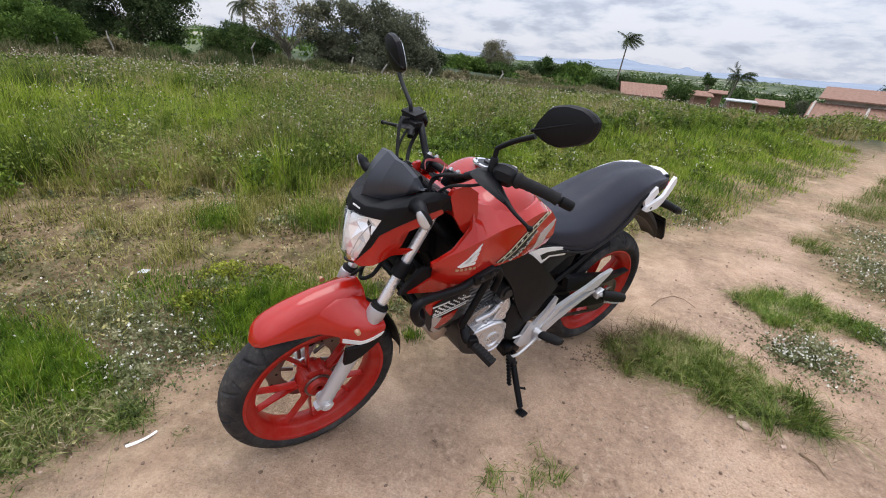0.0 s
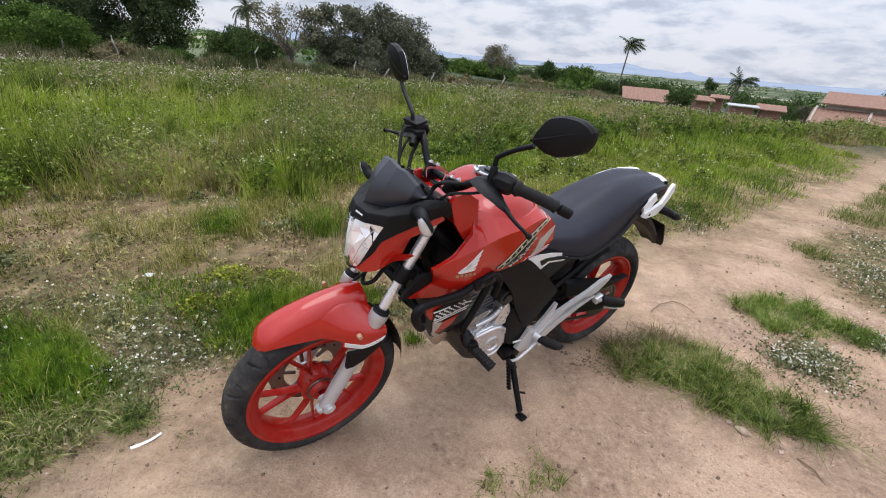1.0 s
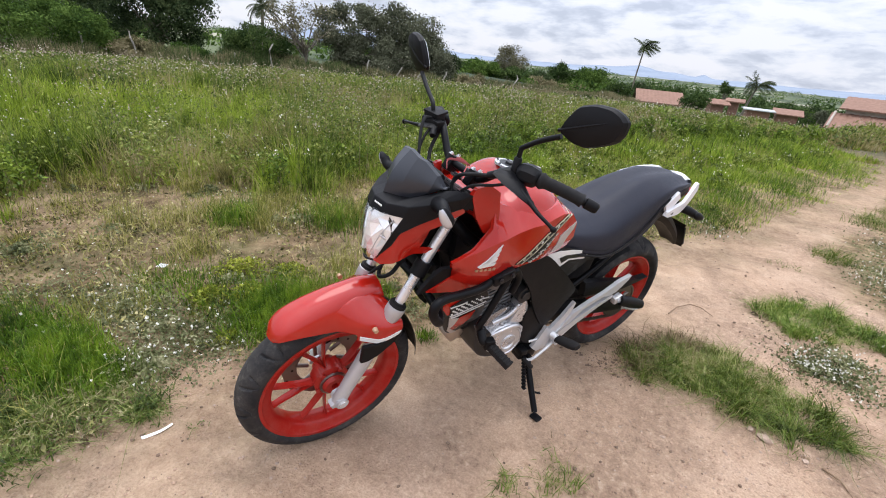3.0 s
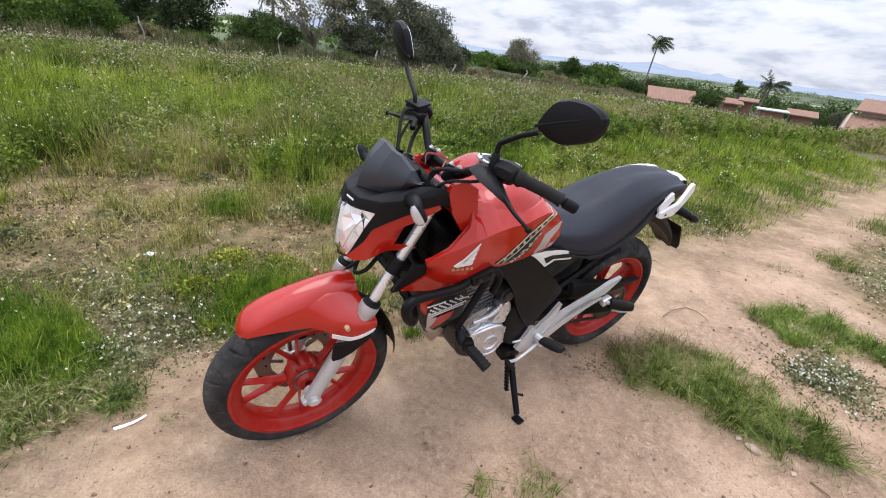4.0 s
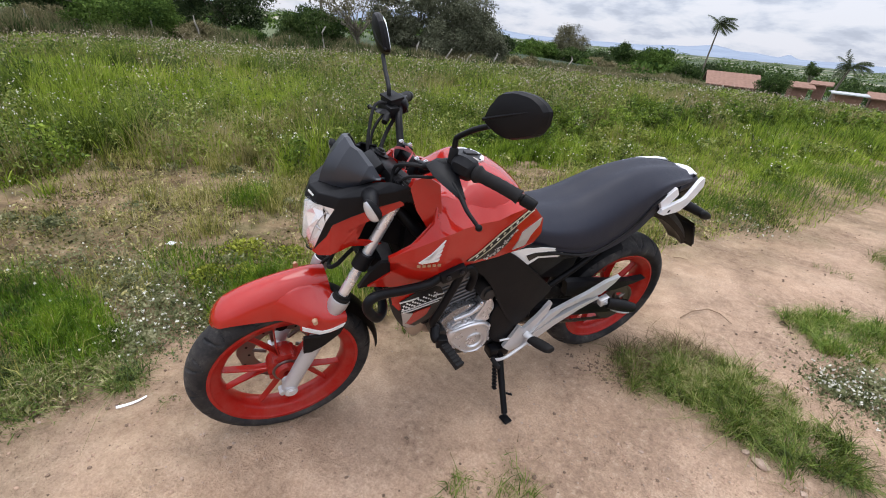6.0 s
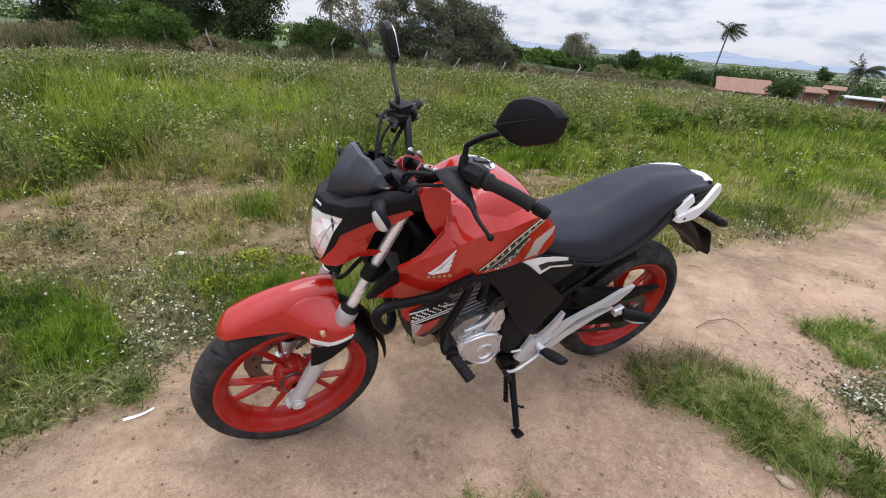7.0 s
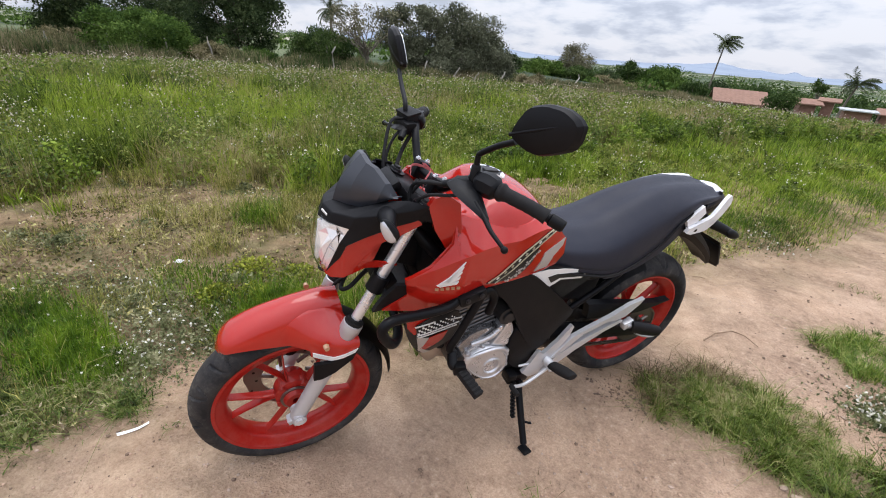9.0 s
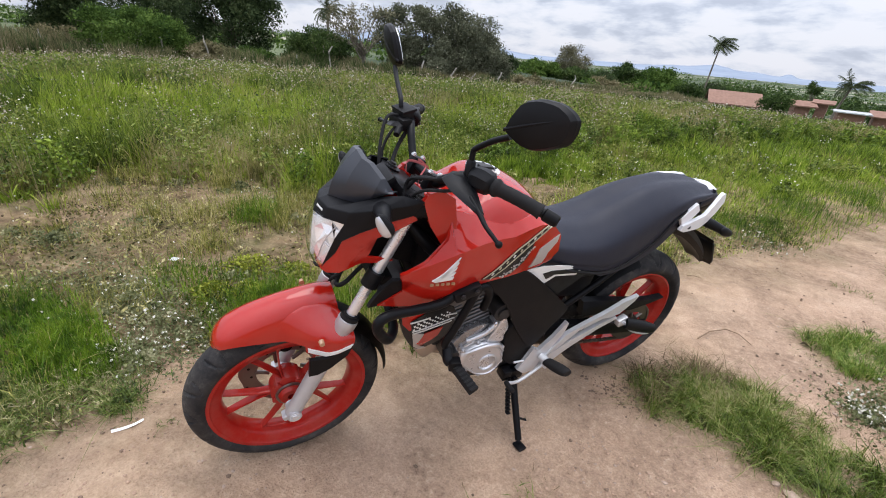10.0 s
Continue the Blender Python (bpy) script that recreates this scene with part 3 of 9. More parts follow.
def far_woods():
    """Close-set dark trees on the slope between the village and the plain."""
    r = np.random.default_rng(56)
    n = 420
    b, d = r.uniform(52, 158, n), 75 + 330 * r.random(n) ** 1.3
    keep = (d > 100) | (b > 98)
    b, d = b[keep], d[keep]
    x, y = 0.7 + d * np.cos(np.radians(b)), 0.45 + d * np.sin(np.radians(b))
    z = terrain(x, y)
    top = np.minimum(r.uniform(2.5, 6.0, len(b)) * (0.7 + d / 300), 1.31 - d * 0.0148 - z)
    top = np.maximum(top, 1.2)
    m = 170
    v = r.normal(size=(len(b), m, 3))
    v[..., 2] = np.abs(v[..., 2])
    v /= np.linalg.norm(v, axis=2)[..., None]
    p = v * (r.uniform(0.55, 1.05, (len(b), m)) * top[:, None])[..., None] * [1.05, 1.05, 1.0]
    p += np.stack([x, y, z], 1)[:, None]
    size = np.repeat(0.10 * top * (0.8 + d / 400), m)
    p = p.reshape(-1, 3)
    q, f = leaf_cards(p, 1.0, r, 0.2, 0.6)
    q = (q.reshape(-1, 4, 3) - p[:, None]) * size[:, None, None] + p[:, None]
    tagged(link_mesh("far_woods", q.reshape(-1, 3), f, M_TREE_SHADE), "dark green woods on the slope beyond the village", "woods", kind="stuff")


far_woods()


def palm(seed, x, y, top, crown, lean, label, trunk_r=0.16, wind=0.04):
    r = np.random.default_rng(seed)
    z = float(terrain(np.array([x]), np.array([y]))[0])
    root = new("palm_tree")
    root.matrix_world = pose(x, y, z - 0.1)
    h = top - z - crown * 0.55
    bm = bmesh.new()
    pts = [(lean * (t ** 1.5), 0, h * t) for t in np.linspace(0, 1, 8)]
    limb(bm, pts, [trunk_r * (1.25 - 0.45 * t) for t in np.linspace(0, 1, 8)], 8)
    part("trunk", bm, M_BARK, root)
    V, F = [], []
    o = np.array([lean, 0, h])
    for _ in range(30):
        az, el = r.uniform(0, 2 * math.pi), r.uniform(-0.15, 1.35)
        L = crown * r.uniform(0.85, 1.2)
        prev = o
        d = np.array([math.cos(az) * math.cos(el), math.sin(az) * math.cos(el), math.sin(el)])
        for s in range(14):
            # the frond arches over and blows with the wind
            d = d + [wind * (1 + s / 5), 0, -0.11]
            d /= np.linalg.norm(d)
            side = np.cross(d, [0, 0, 1])
            side /= np.linalg.norm(side) + 1e-6
            q = prev + d * L / 14
            w = L * 0.20 * math.sin(math.pi * min(1, (s + 2.5) / 17)) + 0.04
            V += [prev + [0, 0, 0.02], prev - [0, 0, 0.03], q]
            F.append((len(V) - 3, len(V) - 2, len(V) - 1))
            for sg in (-1, 1):
                for at in (0.0, 0.5):
                    a0 = prev + (q - prev) * at
                    tip = a0 + side * sg * w * r.uniform(0.7, 1.1) + d * w * 0.7 + np.array([wind * w * 3, 0, -w * r.uniform(0.5, 1.1)])
                    V += [a0, a0 + (q - prev) * 0.42, tip]
                    F.append((len(V) - 3, len(V) - 2, len(V) - 1))
            prev = q
    link_mesh("crown", np.array(V), np.array(F), M_PALM, root)
    tagged(root, label, "palm tree")


px, py = afar(96.5, 76.0)
palm(61, px, py, 5.9, 2.15, 0.40, "tall slender palm rising above the village roofs", 0.105, 0.042)
px, py = afar(85.15, 92.0)
palm(62, px, py, 2.3, 2.5, 0.9, "short palm standing beyond the roofs", 0.16, 0.04)
px, py = afar(139.3, 44.0)
palm(63, px, py, 4.15, 1.45, 0.1, "thin palm showing behind the dark bushes", 0.13)


# ---- village ----
def gable_house(x, y, turn, w, d, wall_h, roof_h, z, label, roof=M_ROOF, wall=M_BRICK, windows=2):
    root = new("house")
    root.matrix_world = pose(x, y, z, 0, 0, turn)
    bm = bmesh.new()
    t = 0.15
    bmesh.ops.create_cube(bm, size=1, matrix=Matrix.LocRotScale((0, 0, wall_h / 2), None, (w, d, wall_h)))
    g = [bm.verts.new(p) for p in ((-w / 2 + 0.01, -d / 2 + 0.01, wall_h), (-w / 2 + 0.01, d / 2 - 0.01, wall_h), (-w / 2 + 0.01, 0, wall_h + roof_h - 0.1))]
    q = [bm.verts.new(p) for p in ((w / 2 - 0.01, -d / 2 + 0.01, wall_h), (w / 2 - 0.01, d / 2 - 0.01, wall_h), (w / 2 - 0.01, 0, wall_h + roof_h - 0.1))]
    bm.faces.new(g)
    bm.faces.new(q)
    part("wall", bm, wall, root, smooth=False)
    bm = bmesh.new()
    e = 0.5
    # one ribbed sheet: up one slope, over the ridge and down the other
    nt = max(4, int(w / 0.35)) * 2
    low = wall_h - e * roof_h / (d / 2)
    line = [(-d / 2 - e, low), (0.0, wall_h + roof_h), (d / 2 + e, low)]
    top = [[bm.verts.new((-w / 2 - e + (w + 2 * e) * k / nt, y, z + 0.10 + 0.03 * (k % 2))) for y, z in line] for k in range(nt + 1)]
    bot = [[bm.verts.new((-w / 2 - e + (w + 2 * e) * k / nt, y, z)) for y, z in line] for k in range(nt + 1)]
    for k in range(nt):
        for j in range(2):
            bm.faces.new((top[k][j], top[k + 1][j], top[k + 1][j + 1], top[k][j + 1]))
            bm.faces.new((bot[k][j], bot[k][j + 1], bot[k + 1][j + 1], bot[k + 1][j]))
        for j in (0, 2):
            bm.faces.new((top[k][j], top[k + 1][j], bot[k + 1][j], bot[k][j]))
    for k in (0, nt):
        for j in range(2):
            bm.faces.new((top[k][j], top[k][j + 1], bot[k][j + 1], bot[k][j]))
    part("roof", bm, roof, root, smooth=False)
    for k in range(windows):
        xk = -w / 2 + (k + 0.5) * w / windows
        bm = bmesh.new()
        bmesh.ops.create_cube(bm, size=1, matrix=Matrix.LocRotScale((xk, -d / 2 - 0.02, wall_h * 0.52), None, (0.9, 0.10, 1.0)))
        part("window", bm, M_DARKWIN, root, smooth=False)
    return tagged(root, label, "house")


def lean_to(parent, x0, x1, y0, y1, z0, z1, ribs):
    """A lower tiled roof in front of a house, sloping down from its wall, with pale ribs and a low wall under it."""
    bm = bmesh.new()
    n = int((x1 - x0) / 0.2)
    rows = [[bm.verts.new((x0 + (x1 - x0) * k / n, y, z + 0.05 * (k % 2) + lift)) for y, z, lift in ((y0, z0, 0.08), (y1, z1, 0.08), (y1, z1, 0.0), (y0, z0, 0.0))] for k in range(n + 1)]
    for a, b in zip(rows, rows[1:]):
        for k in range(4):
            bm.faces.new((a[k], a[(k + 1) % 4], b[(k + 1) % 4], b[k]))
    bm.faces.new(rows[0])
    bm.faces.new(rows[-1])
    low = part("lean_to_roof", bm, M_ROOF, parent, "lower terracotta roof", smooth=False)
    for t in ribs:
        bm = bmesh.new()
        x = x0 + (x1 - x0) * t
        limb(bm, [(x, y0, z0 + 0.17), (x, y1, z1 + 0.17)], [0.10, 0.10], 8)
        part("ridge_tiles", bm, M_PLASTER, low, "pale mortared ridge tiles")
    bm = bmesh.new()
    bmesh.ops.create_cube(bm, size=1, matrix=Matrix.LocRotScale(((x0 + x1) / 2, y0 + 0.4, (z0 - 2.0) / 2), None, (x1 - x0 - 0.8, 0.2, z0 + 1.8)))
    part("front_wall", bm, M_BRICK, parent, smooth=False)


px, py = afar(72.5, 58.5)
big = gable_house(px, py, -16, 9.0, 7, 2.9, 0.85, -2.9, "brick house with two terracotta tiled roofs", wall=M_PLASTER, windows=3)
lean_to(big, -5.4, 5.4, -6.4, -3.52, 1.15, 2.35, (0.02, 0.38, 0.52, 0.98))
px, py = afar(93.6, 68.0)
gable_house(px, py, 10, 4.8, 7, 1.7, 1.15, -3.72, "low house with a broad terracotta tiled roof", windows=0)
px, py = afar(81.4, 72.0)
gable_house(px, py, -4, 2.2, 4, 1.8, 0.45, -3.65, "small house with a tan tiled roof", windows=0)
px, py = afar(83.9, 70.0)
gable_house(px, py, 0, 2.4, 3.4, 1.6, 0.10, -3.35, "low shed with a pale sheet roof", roof=M_TIN, wall=M_BRICK, windows=0)
px, py = afar(87.8, 60.0)
gable_house(px, py, 12, 1.3, 2, 1.35, 0.3, -2.45, "small bare brick hut", windows=0)
px, py = afar(86.1, 61.0)
gable_house(px, py, -6, 0.9, 1.6, 1.6, 0.18, -2.35, "small bare brick hut", windows=0)


# ---- fence ----
def fence_post(seed, x, y, h, lean_by):
    r = np.random.default_rng(seed)
    root = new("fence_post")
    root.matrix_world = pose(x, y, float(terrain(np.array([x]), np.array([y]))[0]) - 0.1)
    bm = bmesh.new()
    k = r.normal(size=(5, 2)) * 0.035
    lean = r.normal(size=2) * 0.03 + np.array(lean_by)
    pts = [(k[i, 0] + lean[0] * t, k[i, 1] + lean[1] * t, h * t) for i, t in enumerate((0, 0.3, 0.55, 0.8, 1))]
    limb(bm, pts, [0.040, 0.037, 0.034, 0.032, 0.026], 7)
    part("stake", bm, M_POST, root)
    tagged(root, "crooked weathered grey wooden fence post in the weeds", "fence post", "posts of the field fence")


FENCE = [
    # bearing, distance, rise of its top over the eye's level
    (165.2, 20.5, -1.5), (160.9, 20.3, -1.1), (156.0, 20.0, -1.45), (151.9, 20.0, -1.0), (147.0, 19.6, -2.2), (142.9, 19.4, -2.2), (139.2, 19.0, -1.0),
    (128.3, 19.2, -1.75), (125.0, 19.4, -2.2), (122.4, 19.6, -2.6), (119.3, 19.8, -2.2), (110.6, 21.0, -1.8), (100.3, 23.0, -2.6)]
for k, (b, d, top) in enumerate(FENCE):
    x, y = afar(b, d)
    fence_post(200 + k, x, y, 1.41 + d * math.tan(radians(top)) - ground_z(x, y), (0.10, 0.12) if k == 6 else (0.22, 0.16) if k > 7 else (0, 0))


# ---- grass and weeds ----
def blades(x, y, h, w, seed, lean=0.45, segs=2, zlift=0.0, bearing=None):
    """Tapered, bent blades standing on the ground, as vertices and triangles."""
    r = np.random.default_rng(seed)
    n = len(x)
    z = terrain(x, y) - 0.01 + zlift
    az, face = r.uniform(0, 2 * np.pi, n), r.uniform(0, np.pi, n)
    az = az if bearing is None else bearing + r.normal(0, 0.5, n)
    bend = np.abs(r.normal(0, lean, n)) * h
    dx, dy = np.cos(az), np.sin(az)
    sx, sy = np.cos(face) * w / 2, np.sin(face) * w / 2
    rows = []
    for s in range(segs):
        t = s / segs
        k, c = 1 - t ** 1.6, bend * t ** 2
        for sg in (-1, 1):
            rows.append(np.stack([x + dx * c + sg * sx * k, y + dy * c + sg * sy * k, z + h * (t - 0.12 * t * t)], 1))
    rows.append(np.stack([x + dx * bend, y + dy * bend, z + h * np.clip(1 - (bend / np.maximum(h, 1e-4)) ** 2 * 0.35, 0.35, 1)], 1))
    k = 2 * segs + 1
    v = np.stack(rows, 1).reshape(-1, 3)
    b = np.arange(n)[:, None] * k
    f = []
    for s in range(segs - 1):
        f += [b + [[2 * s, 2 * s + 1, 2 * s + 3]], b + [[2 * s, 2 * s + 3, 2 * s + 2]]]
    f.append(b + [[2 * segs - 2, 2 * segs - 1, 2 * segs]])
    return v, np.concatenate(f)


class Pile:
    """Collects loose geometry of one kind of stuff."""

    def __init__(self):
        self.v, self.f, self.n = [], [], 0

    def add(self, v, f):
        self.v.append(v)
        self.f.append(f + self.n)
        self.n += len(v)

    def link(self, name, material, label, category):
        ob = link_mesh(name, np.concatenate(self.v), np.concatenate(self.f), material)
        return tagged(ob, label, category, kind="stuff")


def scatter(n, x0, x1, y0, y1, seed):
    r = np.random.default_rng(seed)
    return r.uniform(x0, x1, n), r.uniform(y0, y1, n), r


def ring(n, r0, r1, a0, a1, seed, power=0.5):
    """Places round the camera's stretch, between two radii and two bearings."""
    r = np.random.default_rng(seed)
    d = r0 + (r1 - r0) * r.random(n) ** power
    a = np.radians(r.uniform(a0, a1, n))
    return 0.6 + d * np.cos(a), 0.4 + d * np.sin(a), r


def green_edge(x, y):
    """How far behind the front of the growing grass a place lies."""
    front_y = [-6, 1.1, 1.46, 1.97, 2.2, 2.5, 2.9, 3.4, 3.9, 4.6, 5.3, 6.2, 9, 14, 19, 40]
    front_x = [-4.6, -3.55, -3.25, -3.45, -3.05, -2.75, -2.4, -2.2, -1.9, -1.1, 0.0, 0.8, 2.2, 4.4, 7.9, 19]
    w = (lattice(x, y, 0.6, 71) - 0.5) * 0.9 + (lattice(x, y, 0.2, 72) - 0.5) * 0.3
    return (np.interp(y, front_y, front_x) - x) * 0.85 + w


def tall_edge(x, y):
    """How far behind the front of the rank growth a place lies; before it, by the track, the meadow is low."""
    front_y = [-6, 1.1, 1.46, 1.97, 2.2, 2.5, 2.9, 3.5, 4.3, 5.2, 6.3, 7.1, 8.0, 9.3, 10.6, 11.8, 12.8, 14.5, 20, 40]
    front_x = [-4.6, -3.55, -3.25, -3.45, -3.05, -2.75, -2.4, -2.35, -2.05, -1.7, -1.4, -1.15, -0.7, 0.0, 0.74, 1.63, 2.66, 4.6, 8.5, 19]
    w = (lattice(x, y, 0.6, 71) - 0.5) * 0.9 + (lattice(x, y, 0.2, 72) - 0.5) * 0.3
    return (np.interp(y, front_y, front_x) - x) * 0.85 + w


def drift(x, y):
    """Broad drifts of the field: 0 bright fresh grass, 1 old brownish growth."""
    d = np.hypot(x - 0.7, y - 0.5)
    return (lattice(x, y, 1.7, 91) - 0.5) * 1.25 + (lattice(x, y, 0.55, 90) - 0.5) * 0.8 + np.interp(d, [3, 5.5, 9, 13, 22], [0.04, 0.22, 0.68, 0.90, 0.80]) - 0.60 * np.exp(-((x + 10.2) ** 2 + (y - 11.0) ** 2) / 13.0) - 0.8 * np.exp(-((x + 11) ** 2 + (y - 2.6) ** 2) / 5.0)


def inside(x, y, poly):
    hit = np.zeros(len(x), bool)
    for (xa, ya), (xb, yb) in zip(poly, poly[1:] + poly[:1]):
        c = ((ya > y) != (yb > y)) & (x < (xb - xa) * (y - ya) / (yb - ya + 1e-12) + xa)
        hit ^= c
    return hit


def field_cap(x, y):
    """Height that the growth of the field keeps below: it thins out and sinks with the falling ground."""
    d = np.hypot(x - 0.72, y - 0.51)
    right = step(np.arctan2(x - 0.72, y - 0.51), 0.20, 0.28) * step(d, 10, 17)
    return np.clip(1.31 - 0.0610 * d, 0.10, 0.85) + 0.034 * d * right


def swell(x, y):
    """The uneven height of the growth: hummocks half a metre across with hollows between."""
    a = lattice(x, y, 0.62, 78) * 0.5 + lattice(x, y, 0.27, 68) * 0.25 + lattice(x + 7, y, 1.6, 69) * 0.25
    return step(a, 0.26, 0.74)


def bare(x, y):
    """How much grows on the trodden verge: 0 on its bare blotches of soil, 1 between them."""
    return 0.12 + 0.88 * step(lattice(x, y, 0.52, 98) * 0.6 + lattice(x, y, 0.17, 99) * 0.4, 0.36, 0.56)


def tufts(n, per, r0, r1, seed, spread):
    """Blade feet gathered in tufts: places, outward bearings and a draw per tuft."""
    x, y, r = ring(n, r0, r1, 40, 192, seed, 0.6)
    keep = (green_edge(x, y) > 0) & (0.6 * x + 0.8 * y < 23)
    x, y = x[keep], y[keep]
    m = len(x)
    draw = np.repeat(r.random(m), per)
    wide = np.repeat(spread * r.uniform(0.5, 1.5, m), per)
    a, q = r.uniform(0, 2 * np.pi, m * per), np.abs(r.normal(0, 1, m * per))
    return np.repeat(x, per) + wide * q * np.cos(a), np.repeat(y, per) + wide * q * np.sin(a), a, draw, r


def grow_field():
    pile, far, low, deep = Pile(), Pile(), Pile(), Pile()
    for n, per, r0, r1, h0, h1, w, sp, seed in ((8500, 24, 2.6, 7.5, 0.26, 0.60, 0.0085, 0.055, 301), (12500, 20, 7, 13, 0.32, 0.66, 0.017, 0.09, 302), (10500, 18, 12, 24, 0.34, 0.62, 0.036, 0.16, 303)):
        x, y, a, draw, r = tufts(n, per, r0, r1, seed, sp)
        e = tall_edge(x, y)
        m = len(x)
        hum = swell(x, y)
        rank = step(lattice(x, y, 0.85, 66) * 0.6 + lattice(x, y, 0.33, 67) * 0.4, 0.54, 0.68)
        tall = (h0 + (h1 - h0) * draw ** 1.2) * (0.30 + 0.85 * hum + 0.25 * rank) * (0.55 + 0.45 * step(e, 0, 0.35))
        short = (0.09 + 0.17 * draw) * (0.45 + 0.95 * hum + 0.3 * rank) * (0.5 + 0.5 * step(green_edge(x, y), 0, 0.6))
        k = step(e, -0.25, 0.15)
        h = (short * (1 - k) + tall * k) * r.uniform(0.45, 1.12, m)
        h = np.minimum(h, field_cap(x, y) * r.uniform(0.5, 1.0, m))
        w_ = np.full(m, w) * r.uniform(0.7, 1.4, m)
        old = drift(x, y) + 0.22 * (draw - 0.5) > r.uniform(0.36, 0.60, m)
        near = (e < 0) & ~(old & (r.random(m) < 0.35))
        dark = (rank > r.uniform(0.2, 0.9, m)) & ~near
        for q, heap in ((near, low), (~old & ~near & ~dark, pile), (old & ~near & ~dark, far), (dark, deep)):
            heap.add(*blades(x[q], y[q], h[q], w_[q], seed, 0.42, 3 if r0 < 5 else 2, 0.0, a[q]))
    deep.link("rank_grass", M_DEEP, "dark green rank tussocks standing in the field", "grass")
    low.link("meadow_grass", M_MEADOW, "low bright green grass between the track and the weeds", "grass")
    pile.link("field_grass", M_GRASS, "tall bright green grass tufts covering the open field", "grass")
    far.link("olive_grass", M_OLIVE, "olive and brownish grass further into the field", "grass")
    # dry straw among it
    pile = Pile()
    for n, r0, r1, w, seed in ((9000, 2.2, 8, 0.0045, 311), (15000, 8, 22, 0.013, 312)):
        x, y, r = ring(n, r0, r1, 40, 192, seed, 0.6)
        e = tall_edge(x, y)
        keep = (e > -0.25) & (off_left(x, y) > 0.1) & (drift(x, y) > 0.40)
        x, y = x[keep], y[keep]
        h = r.uniform(0.12, 0.50 if r0 < 5 else 0.65, len(x)) * (0.5 + 0.5 * step(e[keep], -0.2, 0.8))
        pile.add(*blades(x, y, np.minimum(h, field_cap(x, y)), np.full(len(x), w), seed, 0.6, 2))
    pile.link("dry_straw", M_DRY, "dry straw-coloured stalks among the green grass", "dry grass")


def grow_weeds():
    """Bushy flowering weeds: clumps of branched stems, dark narrow leaves, pale flower heads."""
    stems, leaves, heads = Pile(), Pile(), Pile()
    for n, per, r0, r1, w, lf, fl, seed in ((300, 13, 3.0, 7, 0.0055, 0.036, 0.015, 321), (620, 12, 6.5, 13, 0.009, 0.058, 0.026, 322), (760, 11, 12.5, 21, 0.016, 0.10, 0.036, 323)):
        x, y, r = ring(n, r0, r1, 40, 192, seed, 0.62)
        e = tall_edge(x, y)
        clump = lattice(x, y, 2.3, 76) * 0.7 + lattice(x, y, 0.7, 77) * 0.3
        keep = (e > 0.08) & (r.random(n) < 0.12 + step(clump * 0.5 + drift(x, y) * 0.6, 0.34, 0.66)) & (0.6 * x + 0.8 * y < 20.5)
        x, y, clump = x[keep], y[keep], clump[keep]
        size = np.repeat(r.uniform(0.45, 0.80, len(x)) * (0.7 + 0.5 * clump), per)
        wide = np.repeat(r.uniform(0.07, 0.20, len(x)) * (1 + r0 / 20), per)
        x, y = np.repeat(x, per), np.repeat(y, per)
        m = len(x)
        x, y = x + r.normal(0, 1, m) * wide, y + r.normal(0, 1, m) * wide
        h = np.minimum(size * r.uniform(0.65, 1.1, m), field_cap(x, y) * r.uniform(0.75, 1.12, m)) 
        v, f = blades(x, y, h, np.full(m, w), seed, 0.22, 3)
        stems.add(v, f)
        k = v.reshape(m, -1, 3)
        foot, top = (k[:, 0] + k[:, 1]) / 2, k[:, -1]
        # leaves up the stem
        q = 30 if r0 < 10 else 20
        t = r.uniform(0.15, 0.92, (m, q, 1))
        p = foot[:, None] * (1 - t) + top[:, None] * t + r.normal(size=(m, q, 3)) * [0.045, 0.045, 0.015] * (1 + r0 / 12)
        leaves.add(*leaf_cards(p.reshape(-1, 3), lf, r, -0.3, 0.36))
        # heads in a loose spray
        q = 7
        p = top[:, None] + r.normal(size=(m, q, 3)) * [0.055, 0.055, 0.035] * (1 + r0 / 25) + [0, 0, 0.01]
        p = p[r.random((m, q)) < (0.27 if r0 < 10 else 0.13)]
        heads.add(*leaf_cards(p, fl, r, 0, 0.95))
        heads.add(*leaf_cards(p, fl, r, 0, 0.95))
    stems.link("weed_stems", M_STEM, "thin brown stems of tall flowering weeds", "weeds")
    leaves.link("weed_leaves", M_WEED, "narrow dark green leaves of bushy weeds", "weeds")
    heads.link("weed_flowers", M_FLOWER, "small brownish pink flower heads on the weeds", "flowers")
    # single white blooms standing above the grass
    white = Pile()
    for n, r0, r1, s, seed in ((300, 2.6, 7, 0.014, 324), (240, 7, 15, 0.024, 325)):
        x, y, r = ring(n, r0, r1, 40, 192, seed, 0.62)
        keep = (green_edge(x, y) > 0.0) & ((lattice(x, y, 0.9, 79) > 0.42) | (tall_edge(x, y) < 0))
        x, y = x[keep], y[keep]
        low = tall_edge(x, y) < 0
        p = np.stack([x, y, terrain(x, y) + np.where(low, r.uniform(0.10, 0.24, len(x)), np.minimum(r.uniform(0.25, 0.6, len(x)), field_cap(x, y)))], 1)
        p = np.repeat(p, np.where(low, 2, 5), 0)
        p = p + r.normal(size=p.shape) * [0.035, 0.035, 0.022]
        for _ in range(2):
            white.add(*leaf_cards(p, s, r, 0, 0.95, 0.5))
    white.link("white_blooms", M_PETAL, "white blooms standing above the field grass", "flowers")


